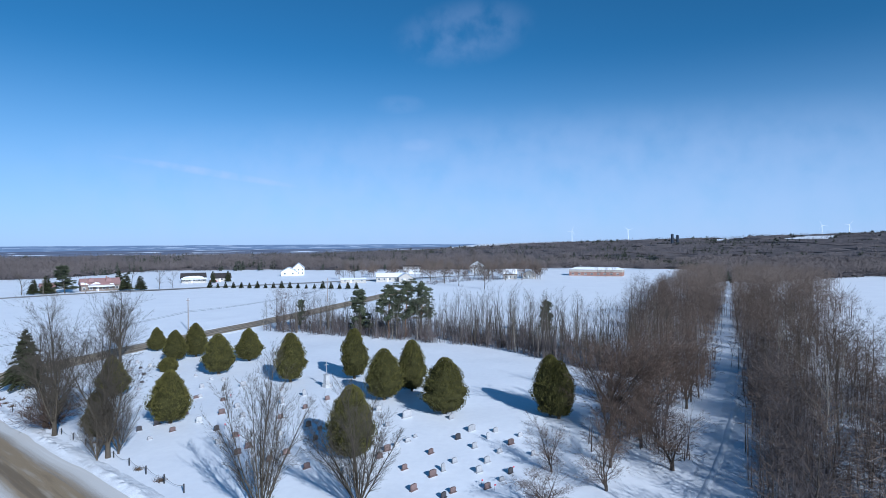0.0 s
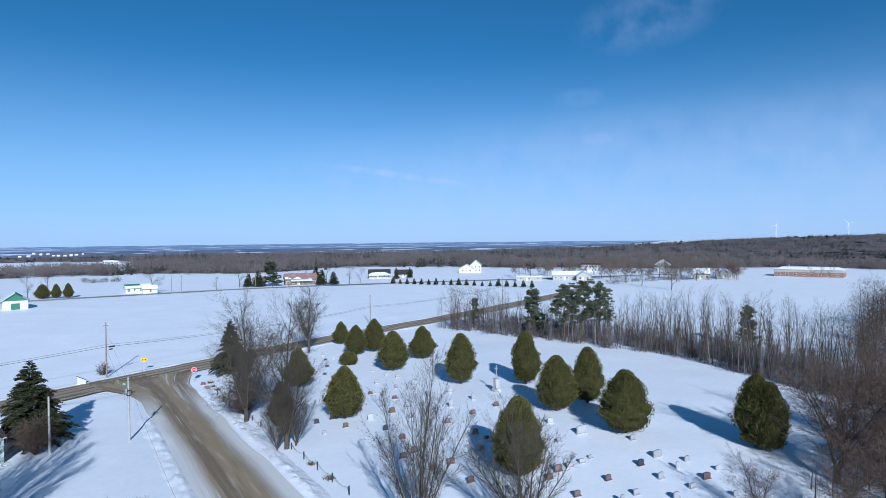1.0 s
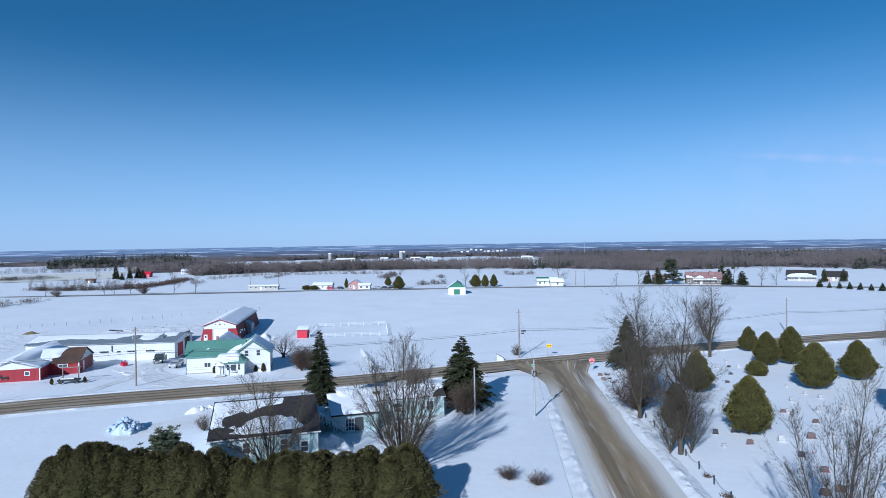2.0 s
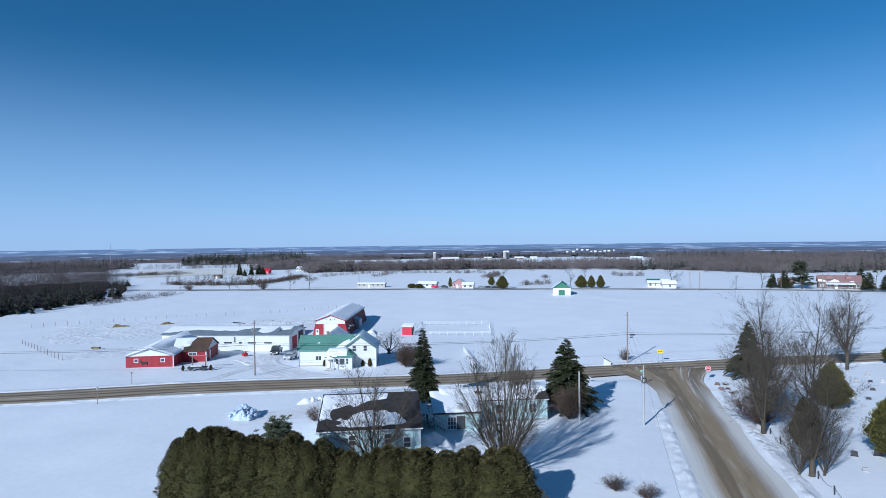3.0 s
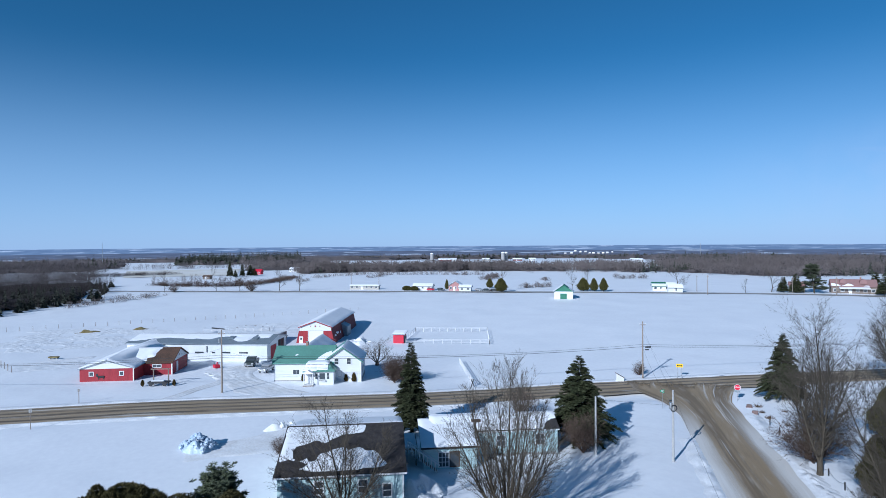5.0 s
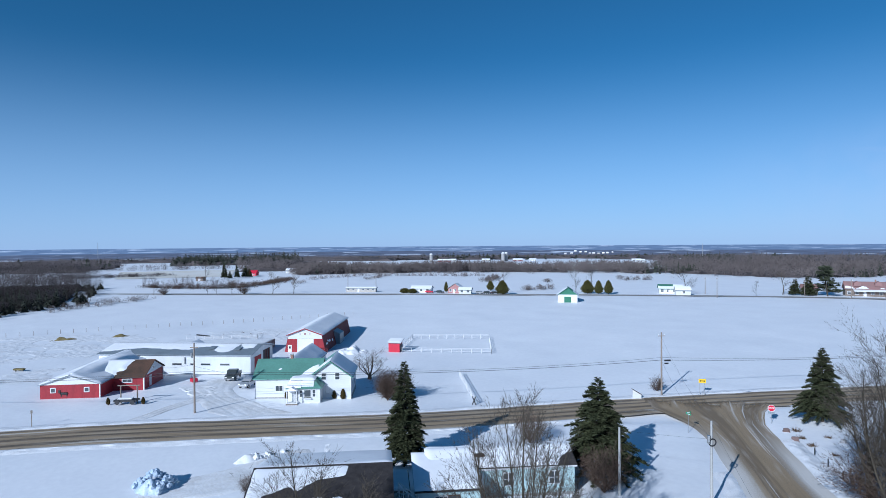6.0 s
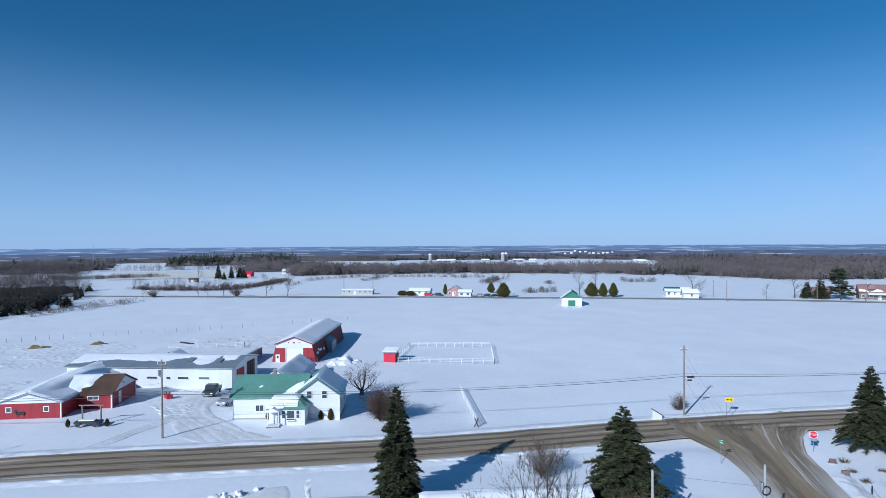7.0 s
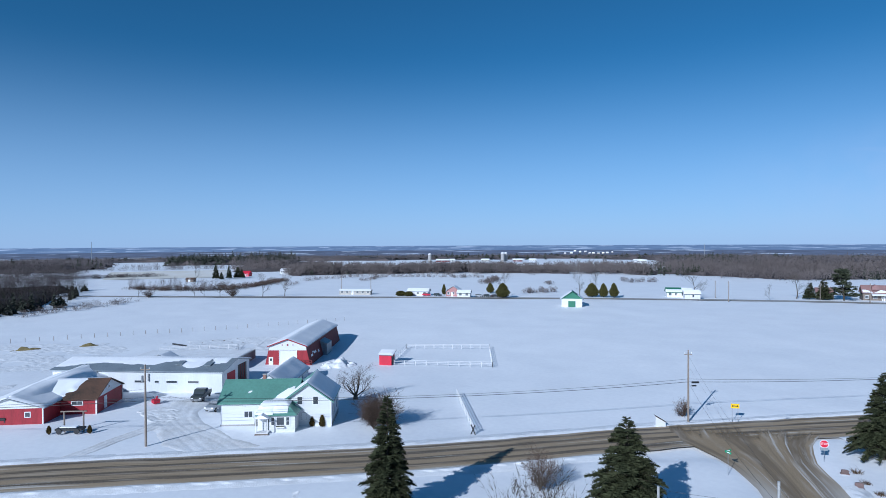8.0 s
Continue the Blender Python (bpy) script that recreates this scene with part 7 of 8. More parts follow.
far_house("white_garage", -306.2, 155.2, -34, 6.5, 5, 2.3, 3.5, WHITE, GREYROOF, "white garage with snow on the roof beside a red house", True, windows=2)
far_house("long_trailer", -347, 110, -30, 17, 4, 2.1, 2.7, TAN, GREYROOF, "long white trailer beside the far road", True, windows=6)
far_house("white_shed", -326, 138, -33, 11, 7, 2.2, 3.6, WHITE, GREYROOF, "low white shed with a snowy roof", True, windows=3)
farm = far_house("old_farmhouse", -202, 320, -50, 19, 8, 3.7, 6.8, OLDWALL, PINKROOF, "old brown farmhouse with a faded pink roof and porch", False, "y", 6, chimney_at=3)
roof_snow(farm, (0.4, -9.5, 3.8), (0, 19, 0), (-4.4, 0, 3.1), lambda u, v: 0.16 * np.sin(u * 17 + 1) + 0.12 * np.sin(u * 7) - 0.02 - 0.5 * v, 0.12, 20, seed=75)
part("porch_roof", slope(nb(), (2.8, -6.3, 2.7), (2.8, 6.5, 2.7), (0, 6.5, 3.4), (0, -6.3, 3.4), 0.15), SNOW, farm, "snow-covered porch roof")
for y in (-6, -2, 2, 6):
    part("porch_post", box(nb(), 2.5, 2.66, y - 0.07, y + 0.07, -0.4, 2.7), OLDWALL, farm)
for y in (-4.5, 4.0):
    part("dormer", prism_x(nb(), [(y - 1.4, 4.9), (y + 1.4, 4.9), (y + 1.4, 6.4), (y, 7.4), (y - 1.4, 6.4)], -3.5, -0.6), PINKROOF, farm)
far_house("side_barn", -221, 305, -50, 7, 9, 3.0, 5.0, TAN, PINKROOF, "low pinkish-roofed wing beside an old farmhouse", False, windows=1)
black = far_house("porch_house", -179, 383, -60, 15, 8, 2.6, 6.2, TAN, SHINGLE, "beige house with a black roof and a long porch", False, "y", 5)
part("porch_roof", slope(nb(), (2.8, -7.8, 2.5), (2.8, 7.8, 2.5), (0, 7.8, 3.3), (0, -7.8, 3.3), 0.15), SNOW, black, "snow-covered porch roof")
roof_snow(black, (0.4, -7, 3.3), (0, 14, 0), (-4.4, 0, 3.2), lambda u, v: 0.45 - np.hypot(u - 0.45, v * 1.2), 0.2, seed=73)
far_house("black_roof_garage", -166, 396, -60, 12, 8, 2.5, 5.4, TAN, SHINGLE, "beige garage with a black roof and a red door", False, windows=1)
redcar = vehicle("red_van", -168, 388, 20, "red van parked before a white garage", SIGNRED, 4.8, 1.9, 1.9, False)
far_house("gabled_house", -134, 468, -75, 9, 9, 5.6, 9.6, WHITE, GREYROOF, "tall white gabled house with snowy roofs", True, "x", 3, upper=True)
far_house("gabled_wing", -140, 462, -75, 12, 9, 3.2, 6.4, WHITE, GREYROOF, "low white wing with a snow-covered roof", True, "x", 2)
far_house("block_house", -45, 487, -85, 14.5, 9, 5.8, 6.6, WHITE, SHINGLE, "square two-storey white house with rows of windows", False, "y", 6, upper=True)
far_house("ranch_house", -51, 392, -80, 18, 10, 3.0, 5.4, TAN, GREYROOF, "wide beige ranch house with snowy gables", True, "y", 5)
far_house("ranch_wing", -40, 388, -80, 9, 14, 3.0, 5.6, TAN, GREYROOF, "beige gabled wing with snow on the roof", True, "x", 2)
far_house("low_shed", -73, 379, -80, 16, 5, 2.2, 3.0, TAN, GREYROOF, "low flat-roofed shed under snow", True, windows=3)
far_house("grey_house", 30, 413, -95, 9, 8, 3.6, 6.8, TAN, BROWNROOF, "small brown-roofed house among bare trees", True, "y", 3)
far_house("grey_house", 44, 420, -95, 9, 8, 3.2, 6.0, TAN, GREYROOF, "small grey house with a snowy roof", True, "x", 3)
far_house("white_house", 8, 500, -95, 12, 9, 5.0, 9.0, WHITE, GREYROOF, "tall white house seen between bare trees", True, "x", 3, upper=True)
school = thing("brick_hall", *spot(78, 457, -111), "long single-storey brick hall with a flat snowy roof", "building")
part("wall", box(nb(), -14, 0, 0, 39, -0.8, 3.0), BRICK, school)
part("band", box(nb(), -14.15, 0.15, -0.15, 39.15, 3.0, 4.7), TAN, school, "pale fascia band")
part("lower_band", box(nb(), -14.08, 0.08, -0.08, 39.08, 2.2, 3.0), BRICK, school)
bm = nb()
low = [bm.verts.new(v) for v in ((0.6, -0.6, 4.7), (0.6, 39.6, 4.7), (-14.6, 39.6, 4.7), (-14.6, -0.6, 4.7))]
high = [bm.verts.new(v) for v in ((-3, 4, 6.3), (-3, 35, 6.3), (-11, 35, 6.3), (-11, 4, 6.3))]
bm.faces.new(high)
bm.faces.new(low[::-1])
for k in range(4):
    bm.faces.new((low[k], low[(k + 1) % 4], high[(k + 1) % 4], high[k]))
bmesh.ops.recalc_face_normals(bm, faces=bm.faces)
part("roof", bm, SNOW, school, "snow-covered hipped roof")
part("roof_vent", rod(nb(), (-4, 8, 6), (-4, 8, 7.6), 0.5), CONCRETE, school)
for k in range(8):
    window(school, "x", 0.08, 3 + 4.7 * k, 0.9, 1.6, 1.2, (2, 1))

# rows and clumps in the yards
young = spruce_tree("young_spruce", 120, 4.2, 2.4, None, 0.66, 0.8)
for k in range(19):
    f = k / 18
    x, y = -150 + 88 * f, 341 - 10 * f
    s = wrng.uniform(0.65, 1.1)
    plant(young, x, y, s * 1.25, s, "young dark spruce in a straight planted row", "tree", "spruce row")
for x, y, s, h in ((-219, 301, 3.0, 2.3), (-223, 297, 2.4, 1.9), (-189, 322, 3.0, 2.2), (-183, 326, 2.8, 1.9), (-165, 380, 1.5, 1.9), (-160, 392, 1.6, 1.8), (-199, 332, 3.2, 2.5)):
    plant(young, x, y, s, h, "large dark evergreen beside a distant farmhouse", "tree", "yard evergreens")
for x, y, s, h in ((-278, 213, 1.3, 0.95), (-274, 217, 0.85, 0.95), (-271, 221, 0.85, 0.97), (-321.8, 151.3, 0.45, 0.8), (-322, 179, 0.8, 0.75), (-294, 171, 1.3, 1.0)):
    again(cedar_c, x, y, 0, s, h, "dark pointed cedar beside the far road", "tree", "yard evergreens")
for x, y, s, h in ((-330, 130, 1.4, 0.9), (-326, 133, 1.2, 0.9)):
    again(ball, x, y, 0, s, h, "dark rounded evergreen shrub by a shed", "shrub", "yard shrubs")
plant(dark_pine, -212, 305, 1.4, 1.02, "large dark white pine beside an old farmhouse", "tree", "yard evergreens")
lone = bare_tree("lone_tree", 130, OPEN, 1, 11, 0.22, BARK, GREYTWIG, 0.08, twig_width=3.0, fine=2)
put(lone, 9.5, 327, 0, 1.1, 1.15, "lone leafless tree standing in open snow", "tree", "lone trees", 0.1)
for n, (x, y, s, h) in enumerate(((-252, 254, 1.25, 0.95), (-355, 63, 0.95, 0.92), (-353, 74, 0.9, 0.9), (-370, 31, 0.55, 0.62), (-368, 35.5, 0.5, 0.6), (-366, 43, 0.6, 0.62), (-380, 4, 0.6, 0.8), (-504, 34, 0.9, 1.1), (-300, 175, 0.8, 0.95), (-281, 218, 0.8, 0.9), (-284, 210, 0.8, 0.9), (-229, 296, 1.3, 0.85), (-176, 333, 0.8, 0.8), (-172, 341, 0.7, 0.7), (-228, 276, 0.45, 0.55))):
    again(lone, x, y, 67 * n + 40, s, h, "lone leafless tree standing in open snow", "tree", "lone trees", 0.1)
for n, (x, y, s, h) in enumerate(((-5, 350, 1.0, 1.0), (-14, 372, 1.1, 1.0), (-24, 396, 1.0, 1.0), (15, 408, 1.0, 0.95), (26, 400, 1.0, 1.05), (5, 430, 1.3, 1.6), (36, 433, 1.2, 1.2), (-75, 395, 1.0, 1.0), (-84, 402, 0.9, 1.0), (50, 408, 0.8, 0.9), (96, 441, 0.6, 0.55), (101, 438, 0.6, 0.55), (106, 437, 0.6, 0.55), (-190, 330, 1.0, 1.0))):
    again(lone, x, y, 67 * n + 40, s, h, "lone leafless tree standing in open snow", "tree", "lone trees", 0.1)
for x, y, s, h in ((-362, 49, 1.5, 1.15), (-379, 9, 1.2, 0.8), (-424, 48, 1.3, 0.9)):
    again(shrub, x, y, 40, s, h, "rounded leafless shrub beside the far road", "shrub", "far shrubs")
for x, y, h in ((-247.6, 263.4, 8.6), (-231, 253, 9.8), (-218, 297, 8), (-199, 302, 9), (-344, 118, 9), (-352, 104, 9)):
    utility_pole(x, y, h, "thin utility pole along the far road", True)
for x, y, t, paint in ((-318, 146, 30, DARKPAINT), (-321, 141, 60, SIGNRED), (-301, 166, 20, DARKPAINT), (-298, 169, 70, BLACK), (-304, 163, 30, SILVER)):
    vehicle("parked_car", x, y, t, "small parked car beside the far houses", paint, 4.4, 1.75, 1.5, False)


# ---- far farm, silos, turbines ----
def silo(x, y, r, h, material, label):
    ob = thing("silo", *spot(x, y, 0), label, "silo", "silos")
    part("tower", rod(nb(), (0, 0, -1), (0, 0, h), r, None, 20), material, ob)
    bm = nb()
    bmesh.ops.create_uvsphere(bm, u_segments=16, v_segments=8, radius=r, matrix=Matrix.Translation((0, 0, h)) @ Matrix.Diagonal((1, 1, 0.6, 1)))
    part("dome", bm, SNOW if material is not SILOBLUE else SILOBLUE, ob)
    return ob


silo(-866, 494, 3, 13, CONCRETE, "pale concrete silo at a far farm")
silo(-872, 503, 3, 13, CONCRETE, "pale concrete silo at a far farm")
silo(-895, 380, 2.7, 12, CONCRETE, "pale silo beside far white barns")
silo(483, 1420, 3.2, 26, SILOBLUE, "dark blue silo rising above the woods")
silo(494, 1416, 3.2, 23, SILOBLUE, "dark blue silo rising above the woods")
for x, y, l, wall, name in ((-855, 515, 18, DARKRED, "far_barn"), (-880, 470, 15, TAN, "far_barn"), (-850, 540, 13, WHITE, "far_barn"), (-890, 400, 24, DARKRED, "far_barn"), (-900, 420, 12, WHITE, "far_barn"), (-575, 178, 11, WHITE, "far_house"), (-596, 112, 11, WHITE, "far_house"), (-610, 145, 12, TAN, "far_house"), (-690, 620, 15, WHITE, "far_barn"), (-670, 660, 12, TAN, "far_barn"), (-720, 640, 16, WHITE, "far_barn"), (-700, 700, 14, TAN, "far_barn")):
    far_house(name, x, y, -30, l * 0.85, 7, 2.4, 4.3, wall, GREYROOF, "small snow-roofed farm building far across the fields", True, "y", 4, "far farm buildings")


far_house("red_barn", -562, 74, -30, 6, 6, 2.2, 4.4, BRIGHTRED, BRIGHTRED, "bright red barn in a yard with spruces", False, windows=2, group="far farm buildings")
far_house("field_hut", -506, 30, -25, 5.5, 4, 2.0, 2.9, OLDWALL, BROWNROOF, "small rust-brown hut beside a hedge", False, windows=1, group="far farm buildings")
for x, y, s, h in ((-530, 49, 2.2, 2.9), (-534, 59, 1.9, 2.5), (-540, 66, 2.6, 2.2), (-538, 69, 2.2, 1.7), (-528, 53, 1.6, 1.4)):
    plant(young, x, y, s, h, "tall dark spruce in a far farmyard", "tree", "far farm spruces")


def turbine(x, y, turn, spin, h=82):
    ob = thing("wind_turbine", *spot(x, y, turn), "slender white wind turbine on the far ridge", "wind turbine", "wind turbines")
    part("tower", rod(nb(), (0, 0, -2), (0, 0, h), 2.0, 1.1, 12), SIGNWHITE, ob)
    part("nacelle", box(nb(), -4, 3, -1.6, 1.6, h - 1.4, h + 2, 0.4), SIGNWHITE, ob)
    for k in range(3):
        a = radians(spin + 120 * k)
        rotor = part("blade", rod(nb(), (3.4, 0, h), (3.4, 36 * math.sin(a), h + 36 * math.cos(a)), 1.0, 0.25, 6), SIGNWHITE, ob)
    return ob


for x, y, spin in ((790, 4510, 20), (1200, 4480, 75), (2560, 4090, 40), (2950, 3670, 10), (2440, 4190, 95)):
    turbine(x, y, -110, spin)
for x, y, h in ((-1187, -114, 38), (-820, 880, 30)):
    mast = thing("radio_mast", *spot(x, y, 0), "thin pale radio mast far off in the woods", "mast", "masts")
    part("mast", rod(nb(), (0, 0, -1), (0, 0, h), 0.5, 0.3, 6), STEEL, mast)


# ---- far woods ----
def crowns(name, xs, ys, heights, radii, material, label, seed, blades, conifer=False, thick=0.16, low=False, upright=0.75, run=0.13):
    """Many small far-off trees as one: a stem and a loose crown of twig sprays each."""
    rng = np.random.default_rng(seed)
    n = len(xs)
    base = np.c_[xs, ys, land(xs, ys) - 0.3]
    a = rng.random((n, blades)) * 2 * np.pi
    u = rng.random((n, blades))
    h, r = heights[:, None], radii[:, None]
    if conifer:
        zp = h * (0.1 + 0.85 * u)
        out = r * (1 - u * 0.92)
        p = np.stack([np.zeros_like(u), np.zeros_like(u), zp], -1)
        q = np.stack([out * np.cos(a), out * np.sin(a), zp - 0.12 * h * (1 - u) + 0.06 * h * u], -1)
        w = out * 0.85 + 0.3
    else:
        v = rng.normal(size=(n, blades, 3))
        v /= np.linalg.norm(v, axis=2)[..., None]
        rad = (0.25 + 0.75 * np.sqrt(u))[..., None]
        c = v * rad * np.stack([r + 0 * u, r + 0 * u, (0.46 if low else 0.36) * h + 0 * u], -1)
        c[..., 2] += (0.52 if low else 0.64) * h
        d = v * (1.3 - upright, 1.3 - upright, 0.3) + (0, 0, upright) + rng.normal(size=v.shape) * 0.3
        half = d * (h * run * (0.6 + 0.8 * rng.random((n, blades))))[..., None]
        p, q = c - half, c + half
        w = thick * r * (0.6 + 0.8 * rng.random((n, blades)))
    p, q = (p + base[:, None]).reshape(-1, 3), (q + base[:, None]).reshape(-1, 3)
    stems = np.repeat(base, 3, 0) + np.c_[rng.normal(size=(n * 3, 2)) * np.repeat(radii, 3)[:, None] * (0.05 if conifer else 0.4), np.zeros(n * 3)]
    stem = blades_mesh(stems, stems + np.c_[rng.normal(size=(n * 3, 2)) * 0.4, np.repeat(heights, 3) * (0.7 + 0.3 * rng.random(n * 3))], np.repeat(0.03 * radii + 0.10, 3), rng, (0.5, -0.8, 0.2))
    ob = joint(name, tri_mesh(name, *joined(blades_mesh(p, q, w.ravel(), rng, (0.5, -0.8, 0.25)), stem)), material, None)
    return tagged(ob, label, "woods", kind="stuff")


rng = np.random.default_rng(77)
ring = 395 * np.exp(np.arange(0, 1.86, 0.0145))
az = np.radians(np.arange(-41, 114, 0.80))
R, A = np.meshgrid(ring, az, indexing="ij")
R = R * (1 + rng.normal(size=R.shape) * 0.006)
A = A + rng.normal(size=A.shape) * 0.006
X, Y, DEG = -R * np.sin(A), R * np.cos(A), np.degrees(A)
gate = soft_noise(X, Y, 90, 3)
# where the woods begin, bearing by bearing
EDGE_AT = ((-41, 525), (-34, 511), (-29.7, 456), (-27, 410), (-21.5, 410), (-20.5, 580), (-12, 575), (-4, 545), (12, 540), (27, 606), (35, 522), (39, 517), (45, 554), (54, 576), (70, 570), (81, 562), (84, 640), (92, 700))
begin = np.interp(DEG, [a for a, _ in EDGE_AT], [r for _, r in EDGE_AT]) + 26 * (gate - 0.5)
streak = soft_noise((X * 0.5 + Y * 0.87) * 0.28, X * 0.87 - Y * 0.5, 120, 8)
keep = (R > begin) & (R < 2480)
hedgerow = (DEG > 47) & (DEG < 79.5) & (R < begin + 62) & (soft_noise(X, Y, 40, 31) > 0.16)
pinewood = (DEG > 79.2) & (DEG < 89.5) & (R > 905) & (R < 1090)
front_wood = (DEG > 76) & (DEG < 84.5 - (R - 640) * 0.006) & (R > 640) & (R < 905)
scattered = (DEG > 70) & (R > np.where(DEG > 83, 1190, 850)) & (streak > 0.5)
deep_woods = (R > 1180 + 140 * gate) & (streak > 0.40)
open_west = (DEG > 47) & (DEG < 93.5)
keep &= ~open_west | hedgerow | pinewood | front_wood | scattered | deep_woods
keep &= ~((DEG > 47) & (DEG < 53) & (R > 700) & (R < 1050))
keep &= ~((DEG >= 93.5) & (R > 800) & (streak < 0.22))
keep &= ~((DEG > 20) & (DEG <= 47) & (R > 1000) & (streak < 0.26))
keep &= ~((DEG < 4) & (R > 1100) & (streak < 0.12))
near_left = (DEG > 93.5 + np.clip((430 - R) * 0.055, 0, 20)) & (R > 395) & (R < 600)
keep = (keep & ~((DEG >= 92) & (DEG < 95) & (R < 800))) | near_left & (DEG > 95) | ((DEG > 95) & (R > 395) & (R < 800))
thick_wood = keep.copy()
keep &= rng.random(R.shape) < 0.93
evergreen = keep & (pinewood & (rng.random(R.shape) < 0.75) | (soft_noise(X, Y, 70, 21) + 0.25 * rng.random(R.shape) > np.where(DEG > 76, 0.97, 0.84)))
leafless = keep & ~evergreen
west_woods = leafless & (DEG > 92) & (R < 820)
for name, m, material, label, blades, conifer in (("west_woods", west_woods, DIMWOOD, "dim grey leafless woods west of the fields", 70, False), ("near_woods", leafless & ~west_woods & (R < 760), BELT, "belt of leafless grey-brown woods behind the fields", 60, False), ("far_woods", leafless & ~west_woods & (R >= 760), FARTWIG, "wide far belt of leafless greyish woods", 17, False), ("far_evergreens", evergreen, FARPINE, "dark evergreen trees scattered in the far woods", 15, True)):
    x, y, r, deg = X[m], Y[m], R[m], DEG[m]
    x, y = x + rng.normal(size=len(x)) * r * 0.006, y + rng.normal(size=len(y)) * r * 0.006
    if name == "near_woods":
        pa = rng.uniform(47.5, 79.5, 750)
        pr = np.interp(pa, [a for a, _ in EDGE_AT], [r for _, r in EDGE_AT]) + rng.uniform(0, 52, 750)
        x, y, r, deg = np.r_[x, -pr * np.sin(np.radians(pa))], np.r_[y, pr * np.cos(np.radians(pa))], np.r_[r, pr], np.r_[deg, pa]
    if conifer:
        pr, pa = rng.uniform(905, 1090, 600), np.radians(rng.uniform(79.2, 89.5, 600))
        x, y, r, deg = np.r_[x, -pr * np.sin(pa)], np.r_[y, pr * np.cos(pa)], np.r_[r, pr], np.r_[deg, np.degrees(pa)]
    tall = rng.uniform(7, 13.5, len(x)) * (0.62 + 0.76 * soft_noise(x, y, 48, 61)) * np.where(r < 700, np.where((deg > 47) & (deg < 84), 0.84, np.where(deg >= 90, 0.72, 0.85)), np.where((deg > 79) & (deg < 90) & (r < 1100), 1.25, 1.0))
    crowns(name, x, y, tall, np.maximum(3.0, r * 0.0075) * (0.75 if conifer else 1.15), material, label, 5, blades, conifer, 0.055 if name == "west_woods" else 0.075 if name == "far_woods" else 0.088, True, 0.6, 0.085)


def wood_underlayer(name, x, y, inside, height, material, label, seed):
    """An added sheet that darkens a wood's snowy floor: one uneven surface that drops to the ground at its rim."""
    n, m = x.shape
    pad = np.pad(inside, 1)
    core = inside & pad[:-2, 1:-1] & pad[2:, 1:-1] & pad[1:-1, :-2] & pad[1:-1, 2:]
    z = land(x, y) + np.where(core, height * (0.55 + 0.9 * soft_noise(x, y, 11, seed)) + 0.27 * height * (soft_noise(x, y, 4, seed + 1) - 0.5), -0.4)
    tris = grid_tris(n, m)
    tris = tris[inside.ravel()[tris].all(1)]
    used, index = np.unique(tris, return_inverse=True)
    verts = np.c_[x.ravel(), y.ravel(), z.ravel()][used]
    ob = joint(name, smooth(tri_mesh(name, verts, index.reshape(-1, 3))), material, None)
    return tagged(ob, label, "woods", kind="stuff")


# added sheet, darkens the floor between the far trees
wood_underlayer("far_brush", X, Y, thick_wood & (hedgerow | (R > begin + 12)), np.where(hedgerow, 2.4, np.where(DEG > 92, 2.6, np.where(pinewood, 5.0, np.where(R < 740, 1.8, 4.5)))), UNDERLAYER, "brown sheet added under the far trees to darken the snowy floor", 51)
crowns("sapling_brush", *BELT_BRUSH, rng.uniform(1.4, 3.4, 190), rng.uniform(1.2, 2.0, 190), BELT, "brown brush along the foot of the sapling belt", 15, 70, False, 0.03, True)
# the wood at the far side of the farm field, its shade put into the colour
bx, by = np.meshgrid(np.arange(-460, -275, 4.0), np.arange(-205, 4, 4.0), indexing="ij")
wood_underlayer("field_brush", bx, by, (by < -34 - 0.42 * (bx + 316) - 14 * soft_noise(bx, by, 25, 4)) & (by < -30 + 0.05 * (bx + 330)), 2.6, SHADEWOOD, "dark sheet added inside the field wood, shade in its colour", 53)
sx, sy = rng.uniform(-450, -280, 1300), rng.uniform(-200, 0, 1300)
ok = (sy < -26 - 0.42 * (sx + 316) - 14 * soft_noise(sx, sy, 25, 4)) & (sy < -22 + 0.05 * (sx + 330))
crowns("field_wood", sx[ok], sy[ok], rng.uniform(5, 9.5, ok.sum()), rng.uniform(2.4, 3.8, ok.sum()), SHADEWOOD, "dense leafless wood beyond the farm field, darkened for its shaded side", 6, 70, False, 0.035, True, 0.5, 0.075)
ev = ok & (rng.random(1300) < np.where(sx > -345, 0.8, 0.4))
crowns("field_wood_evergreens", sx[ev] + 2, sy[ev] + 1, rng.uniform(3, 6.5, ev.sum()) * np.where(sx[ev] > -345, 1.35, 1.0), rng.uniform(1.6, 2.7, ev.sum()), FARPINE, "dark evergreens in the wood beyond the farm field", 8, 40, True)
# twigs and undergrowth filling the woods beside the trail
s = rng.uniform(-30, 175, 2100)
o = np.where(rng.random(2100) < 0.28, -rng.uniform(2.9, 27, 2100), rng.uniform(2.9, 62, 2100))
o = np.where(s < 40, np.sign(o) * np.maximum(np.abs(o), 4.4), o)
good = ((o > 0) & ((s < 58) | (o < 24)) & (rng.random(2100) < 0.48)) | ((o < 0) & (s > 36) & (o > np.where(s < 50, -10, np.where(s < 80, -17, -25))) & (rng.random(2100) < np.where(s < 70, 0.4, 0.8)))
s, o = s[good], o[good]
hx, hy = T0[0] + TD[0] * s + TR[0] * o, T0[1] + TD[1] * s + TR[1] * o
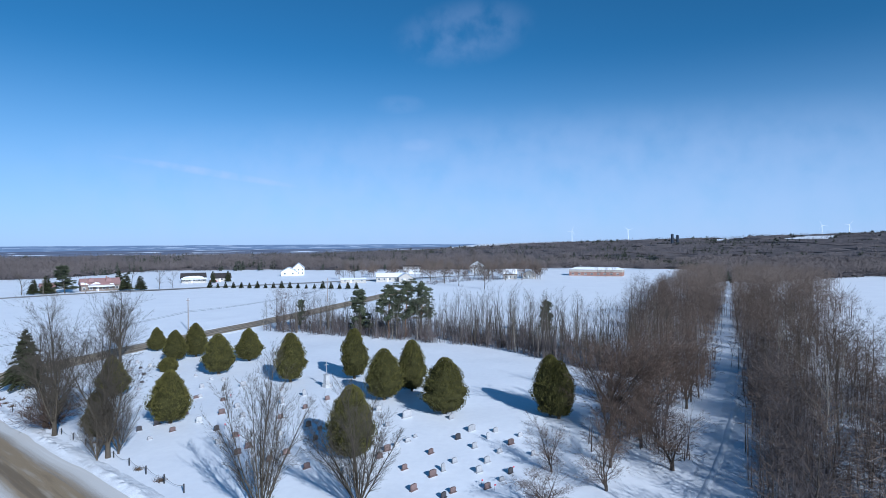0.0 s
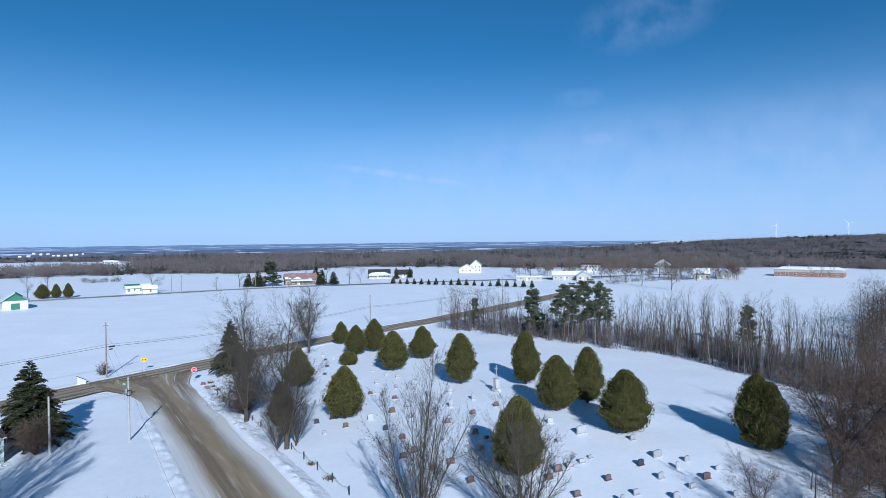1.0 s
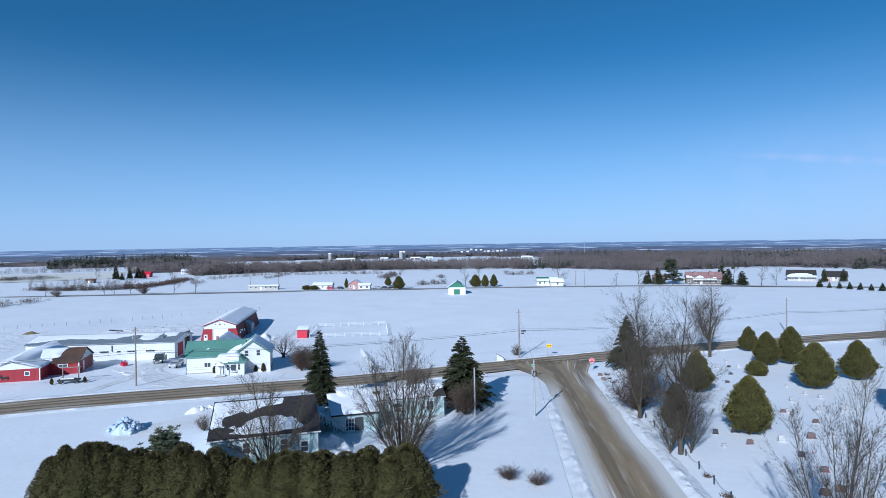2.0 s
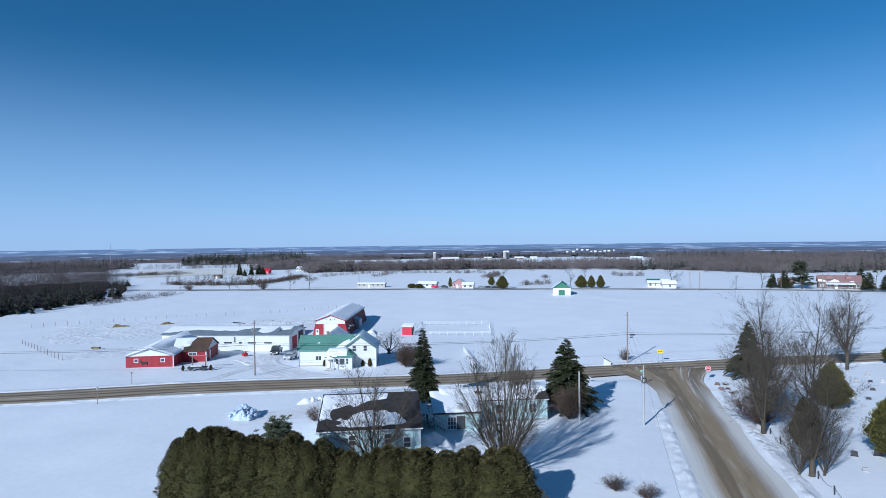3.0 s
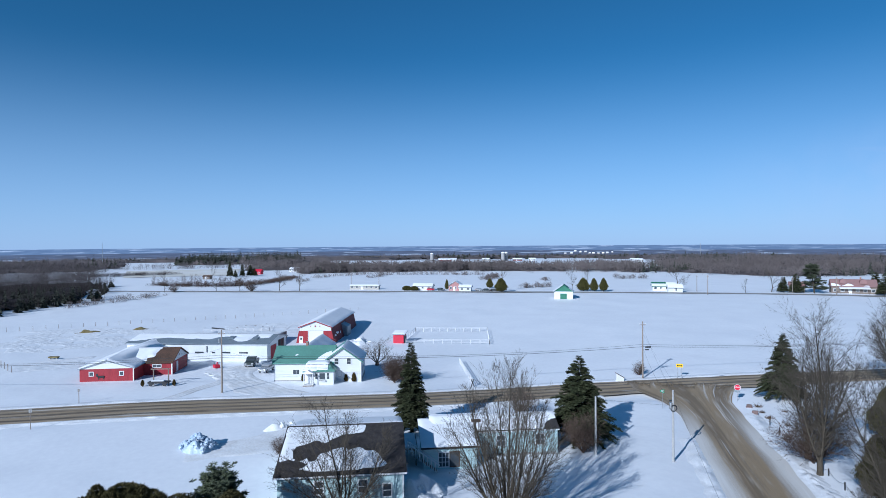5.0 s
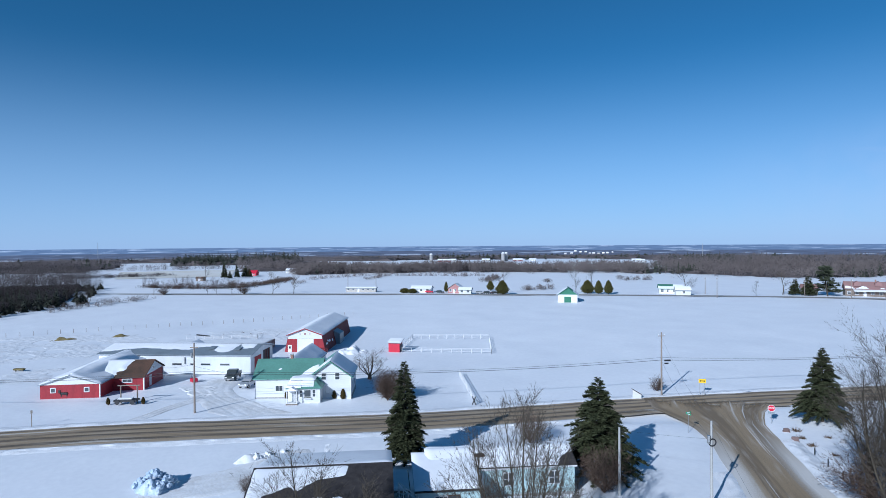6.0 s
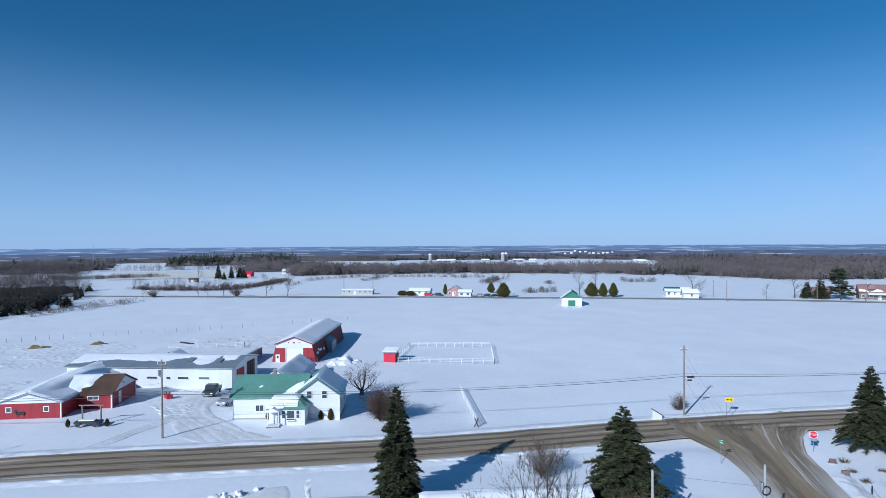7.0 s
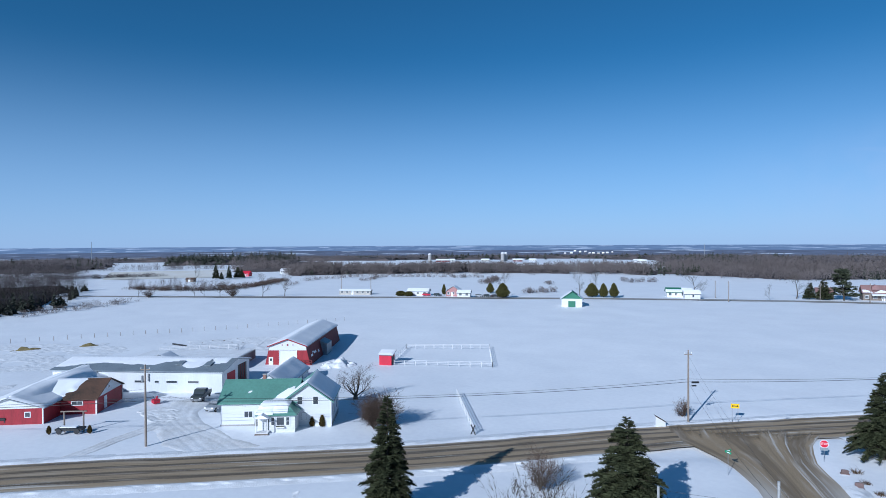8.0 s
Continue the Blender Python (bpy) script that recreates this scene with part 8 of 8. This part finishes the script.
crowns("woodland_thicket", hx, hy, rng.uniform(6, 11.5, len(hx)) * np.where(o < 0, 0.85, 1.0), rng.uniform(1.8, 3.2, len(hx)), WOODTWIG, "thicket of young leafless trees filling the woods", 12, 115, False, 0.025, False, 0.35, 0.06)
pick_low = rng.random(len(hx)) < 0.9
crowns("woodland_undergrowth", hx[pick_low] + 1.3, hy[pick_low] + 0.9, rng.uniform(1.5, 4.0, pick_low.sum()), rng.uniform(1.5, 2.6, pick_low.sum()), REDTWIG, "low brown undergrowth between the woodland trees", 13, 80, False, 0.025, False, 0.45, 0.08)
# fine twigs close to the trail's mouth, coloured dark for the shade inside the wood
ns = np.concatenate([rng.uniform(-14, 58, 330), rng.uniform(3, 13, 7), rng.uniform(10, 34, 22), rng.uniform(5, 22, 13), rng.uniform(-34, 75, 75)])
no = np.concatenate([4.6 + 38 * rng.random(330) ** 1.3, -rng.uniform(4.2, 7.0, 7), -rng.uniform(6.5, 12, 22), -rng.uniform(7, 14.5, 13), rng.uniform(4.4, 9, 75)])
nx, ny = T0[0] + TD[0] * ns + TR[0] * no, T0[1] + TD[1] * ns + TR[1] * no
crowns("woodland_saplings", nx, ny, np.where(np.arange(len(nx)) < 372, rng.uniform(3.5, 7.5, len(nx)), rng.uniform(7.5, 11.5, len(nx))), rng.uniform(1.6, 2.9, len(nx)), DIMWOOD, "dense twiggy saplings beside the trail, darkened for the wood's inner shade", 14, 250, False, 0.017, True, 0.4, 0.065)
# trees on both sides of the trail farther up
s, o = rng.uniform(150, 420, 900), rng.uniform(2.7, 40, 900)
o = np.where(rng.random(900) < 0.45, -o * 0.75, np.where(s > 300, o * 1.35, np.minimum(o, 36)))
tx, ty = T0[0] + TD[0] * s + TR[0] * o, T0[1] + TD[1] * s + TR[1] * o
crowns("trailside_woods", tx, ty, rng.uniform(9, 13, 900), rng.uniform(2.4, 3.6, 900), WOODTWIG, "leafless woods lining the far part of the trail", 9, 95, False, 0.035, True, 0.45, 0.06)
# thin growth between the saplings
p = EDGE[(rng.random(1000) ** 0.8 * (len(EDGE) - 1)).astype(int)]
deep_in = rng.random(1000) * 20
crowns("sapling_thicket", p[:, 0] + deep_in * 0.45, p[:, 1] + deep_in, rng.uniform(2.5, 7.5, 1000), rng.uniform(0.5, 1.1, 1000), BELT, "thin brown growth between straight saplings", 14, 36, False, 0.045, True)
# thickets standing in the fields, and trees about the far yards
clumps_at = []
for line, gap in (([(-499, 174), (-478, 208), (-457, 241)], 9), ([(-391, 212), (-412, 229), (-434, 245)], 5), ([(-315, 197), (-313, 212)], 4), ([(-356, 306), (-352, 320)], 5), ([(-310, -30), (-332, -16), (-352, 2)], 8), ([(-480, 110), (-515, 160), (-530, 190)], 12), ([(-22, 368), (-8, 391), (18, 409)], 9)):
    clumps_at += list(line_points(line, gap))
clumps_at = np.array(clumps_at)
kx = np.repeat(clumps_at[:, 0], 9) + rng.normal(size=9 * len(clumps_at)) * 2.4
ky = np.repeat(clumps_at[:, 1], 9) + rng.normal(size=9 * len(clumps_at)) * 2.8
crowns("field_thicket", kx, ky, rng.uniform(1.4, 4.2, len(kx)), rng.uniform(1.0, 2.0, len(kx)), BELT, "dense brown leafless thickets in snowy fields", 16, 70, False, 0.06, True, 0.6, 0.1)
# a russet hedge, a dark hedge and a thin row of trees across the western fields
def row_of(line, many, wide):
    at = np.asarray(line_points(line, 1.0))[:, :2]
    return (at[rng.integers(0, len(at), many)] + rng.normal(size=(many, 2)) * wide).T


x, y = row_of([(-448, -4), (-424, 20), (-414, 46), (-428, 62), (-452, 76), (-490, 93)], 430, 3.0)
crowns("russet_hedge", x, y, rng.uniform(2.0, 4.4, 430) * np.where(x < -430, 0.8, 1.0), rng.uniform(1.6, 2.6, 430), REDTWIG, "dense russet hedge across the western fields", 18, 60, False, 0.07, True, 0.6, 0.09)
x, y = row_of([(-444, -2), (-424, 20), (-414, 46)], 26, 2.5)
crowns("hedge_trees", x, y, rng.uniform(5, 9, 26), rng.uniform(1.2, 2.2, 26), BELT, "slim leafless trees rising from a russet hedge", 19, 90, False, 0.05, True)
x, y = row_of([(-588, -70), (-592, -34), (-596, 4)], 150, 5.0)
crowns("dark_hedge", x, y, rng.uniform(2.5, 4.6, 150), rng.uniform(2.0, 3.2, 150), DIMWOOD, "low dark hedge beyond a stubble field", 20, 60, False, 0.07, True, 0.6, 0.09)
x, y = row_of([(-742, -72), (-748, 10), (-738, 90)], 95, 5.0)
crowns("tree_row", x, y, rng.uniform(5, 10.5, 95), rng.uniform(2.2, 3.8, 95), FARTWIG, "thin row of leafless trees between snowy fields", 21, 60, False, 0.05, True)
PR, PA = np.meshgrid(np.linspace(560, 700, 12), np.radians(np.linspace(84.2, 93.2, 20)), indexing="ij")
PX, PY = -PR * np.sin(PA), PR * np.cos(PA)
field = joint("stubble_field", smooth(tri_mesh("stubble_field", np.c_[PX.ravel(), PY.ravel(), (land(PX, PY) + drifts(PX, PY) + 0.3).ravel()], grid_tris(12, 20)[:, ::-1])), STUBBLE, None)
tagged(field, "pale straw-coloured stubble field thinly covered by snow", "field", kind="structure")
hx, hy = rng.uniform(-95, 70, 170), rng.uniform(385, 560, 170)
off_road = (away(hx, hy, FAR_LINE) > 12) & (hy > 395 + 0.25 * np.abs(hx))
crowns("yard_woods", hx[off_road], hy[off_road], rng.uniform(6, 12.5, off_road.sum()), rng.uniform(2.4, 4.2, off_road.sum()), WOODTWIG, "scattered leafless trees about distant houses", 17, 80, False, 0.07)
# scrub in the fields before the far tree belt
sr, sa = rng.uniform(395, 590, 5000), np.radians(rng.uniform(40, 90, 5000))
fx, fy = -sr * np.sin(sa), sr * np.cos(sa)
scrub = (soft_noise(fx * 0.35 - fy * 0.2, fy + fx * 0.5, 16, 44) > 0.90) & (sr > 430)
crowns("field_scrub", fx[scrub], fy[scrub], rng.uniform(1.5, 3.6, scrub.sum()), rng.uniform(1.5, 3.0, scrub.sum()), BELT, "low brown scrub scattered across snowy fields", 15, 60, False, 0.06, True, 0.6, 0.1)
# a village far out on the plain
vr = random.Random(12)
for k in range(11):
    vd, va = 2560 + vr.uniform(0, 420), radians(50.4 + 0.42 * k + vr.uniform(-0.1, 0.1))
    home = thing("village_house", (-vd * math.sin(va), vd * math.cos(va), -23.4 + 26.5 * (vd - 2450) / 2480), vr.uniform(-60, -20), "tiny pale house of a village far out on the plain", "house", "village houses")
    gable(home, -9, 0, -vr.uniform(3, 7), vr.uniform(3, 7), 3.0, vr.uniform(5.0, 7.0), TAN, SNOW, "y", 0.3, -2.0)
# the far plain, ring behind ring: wooded near part, far part coloured bluer for haze
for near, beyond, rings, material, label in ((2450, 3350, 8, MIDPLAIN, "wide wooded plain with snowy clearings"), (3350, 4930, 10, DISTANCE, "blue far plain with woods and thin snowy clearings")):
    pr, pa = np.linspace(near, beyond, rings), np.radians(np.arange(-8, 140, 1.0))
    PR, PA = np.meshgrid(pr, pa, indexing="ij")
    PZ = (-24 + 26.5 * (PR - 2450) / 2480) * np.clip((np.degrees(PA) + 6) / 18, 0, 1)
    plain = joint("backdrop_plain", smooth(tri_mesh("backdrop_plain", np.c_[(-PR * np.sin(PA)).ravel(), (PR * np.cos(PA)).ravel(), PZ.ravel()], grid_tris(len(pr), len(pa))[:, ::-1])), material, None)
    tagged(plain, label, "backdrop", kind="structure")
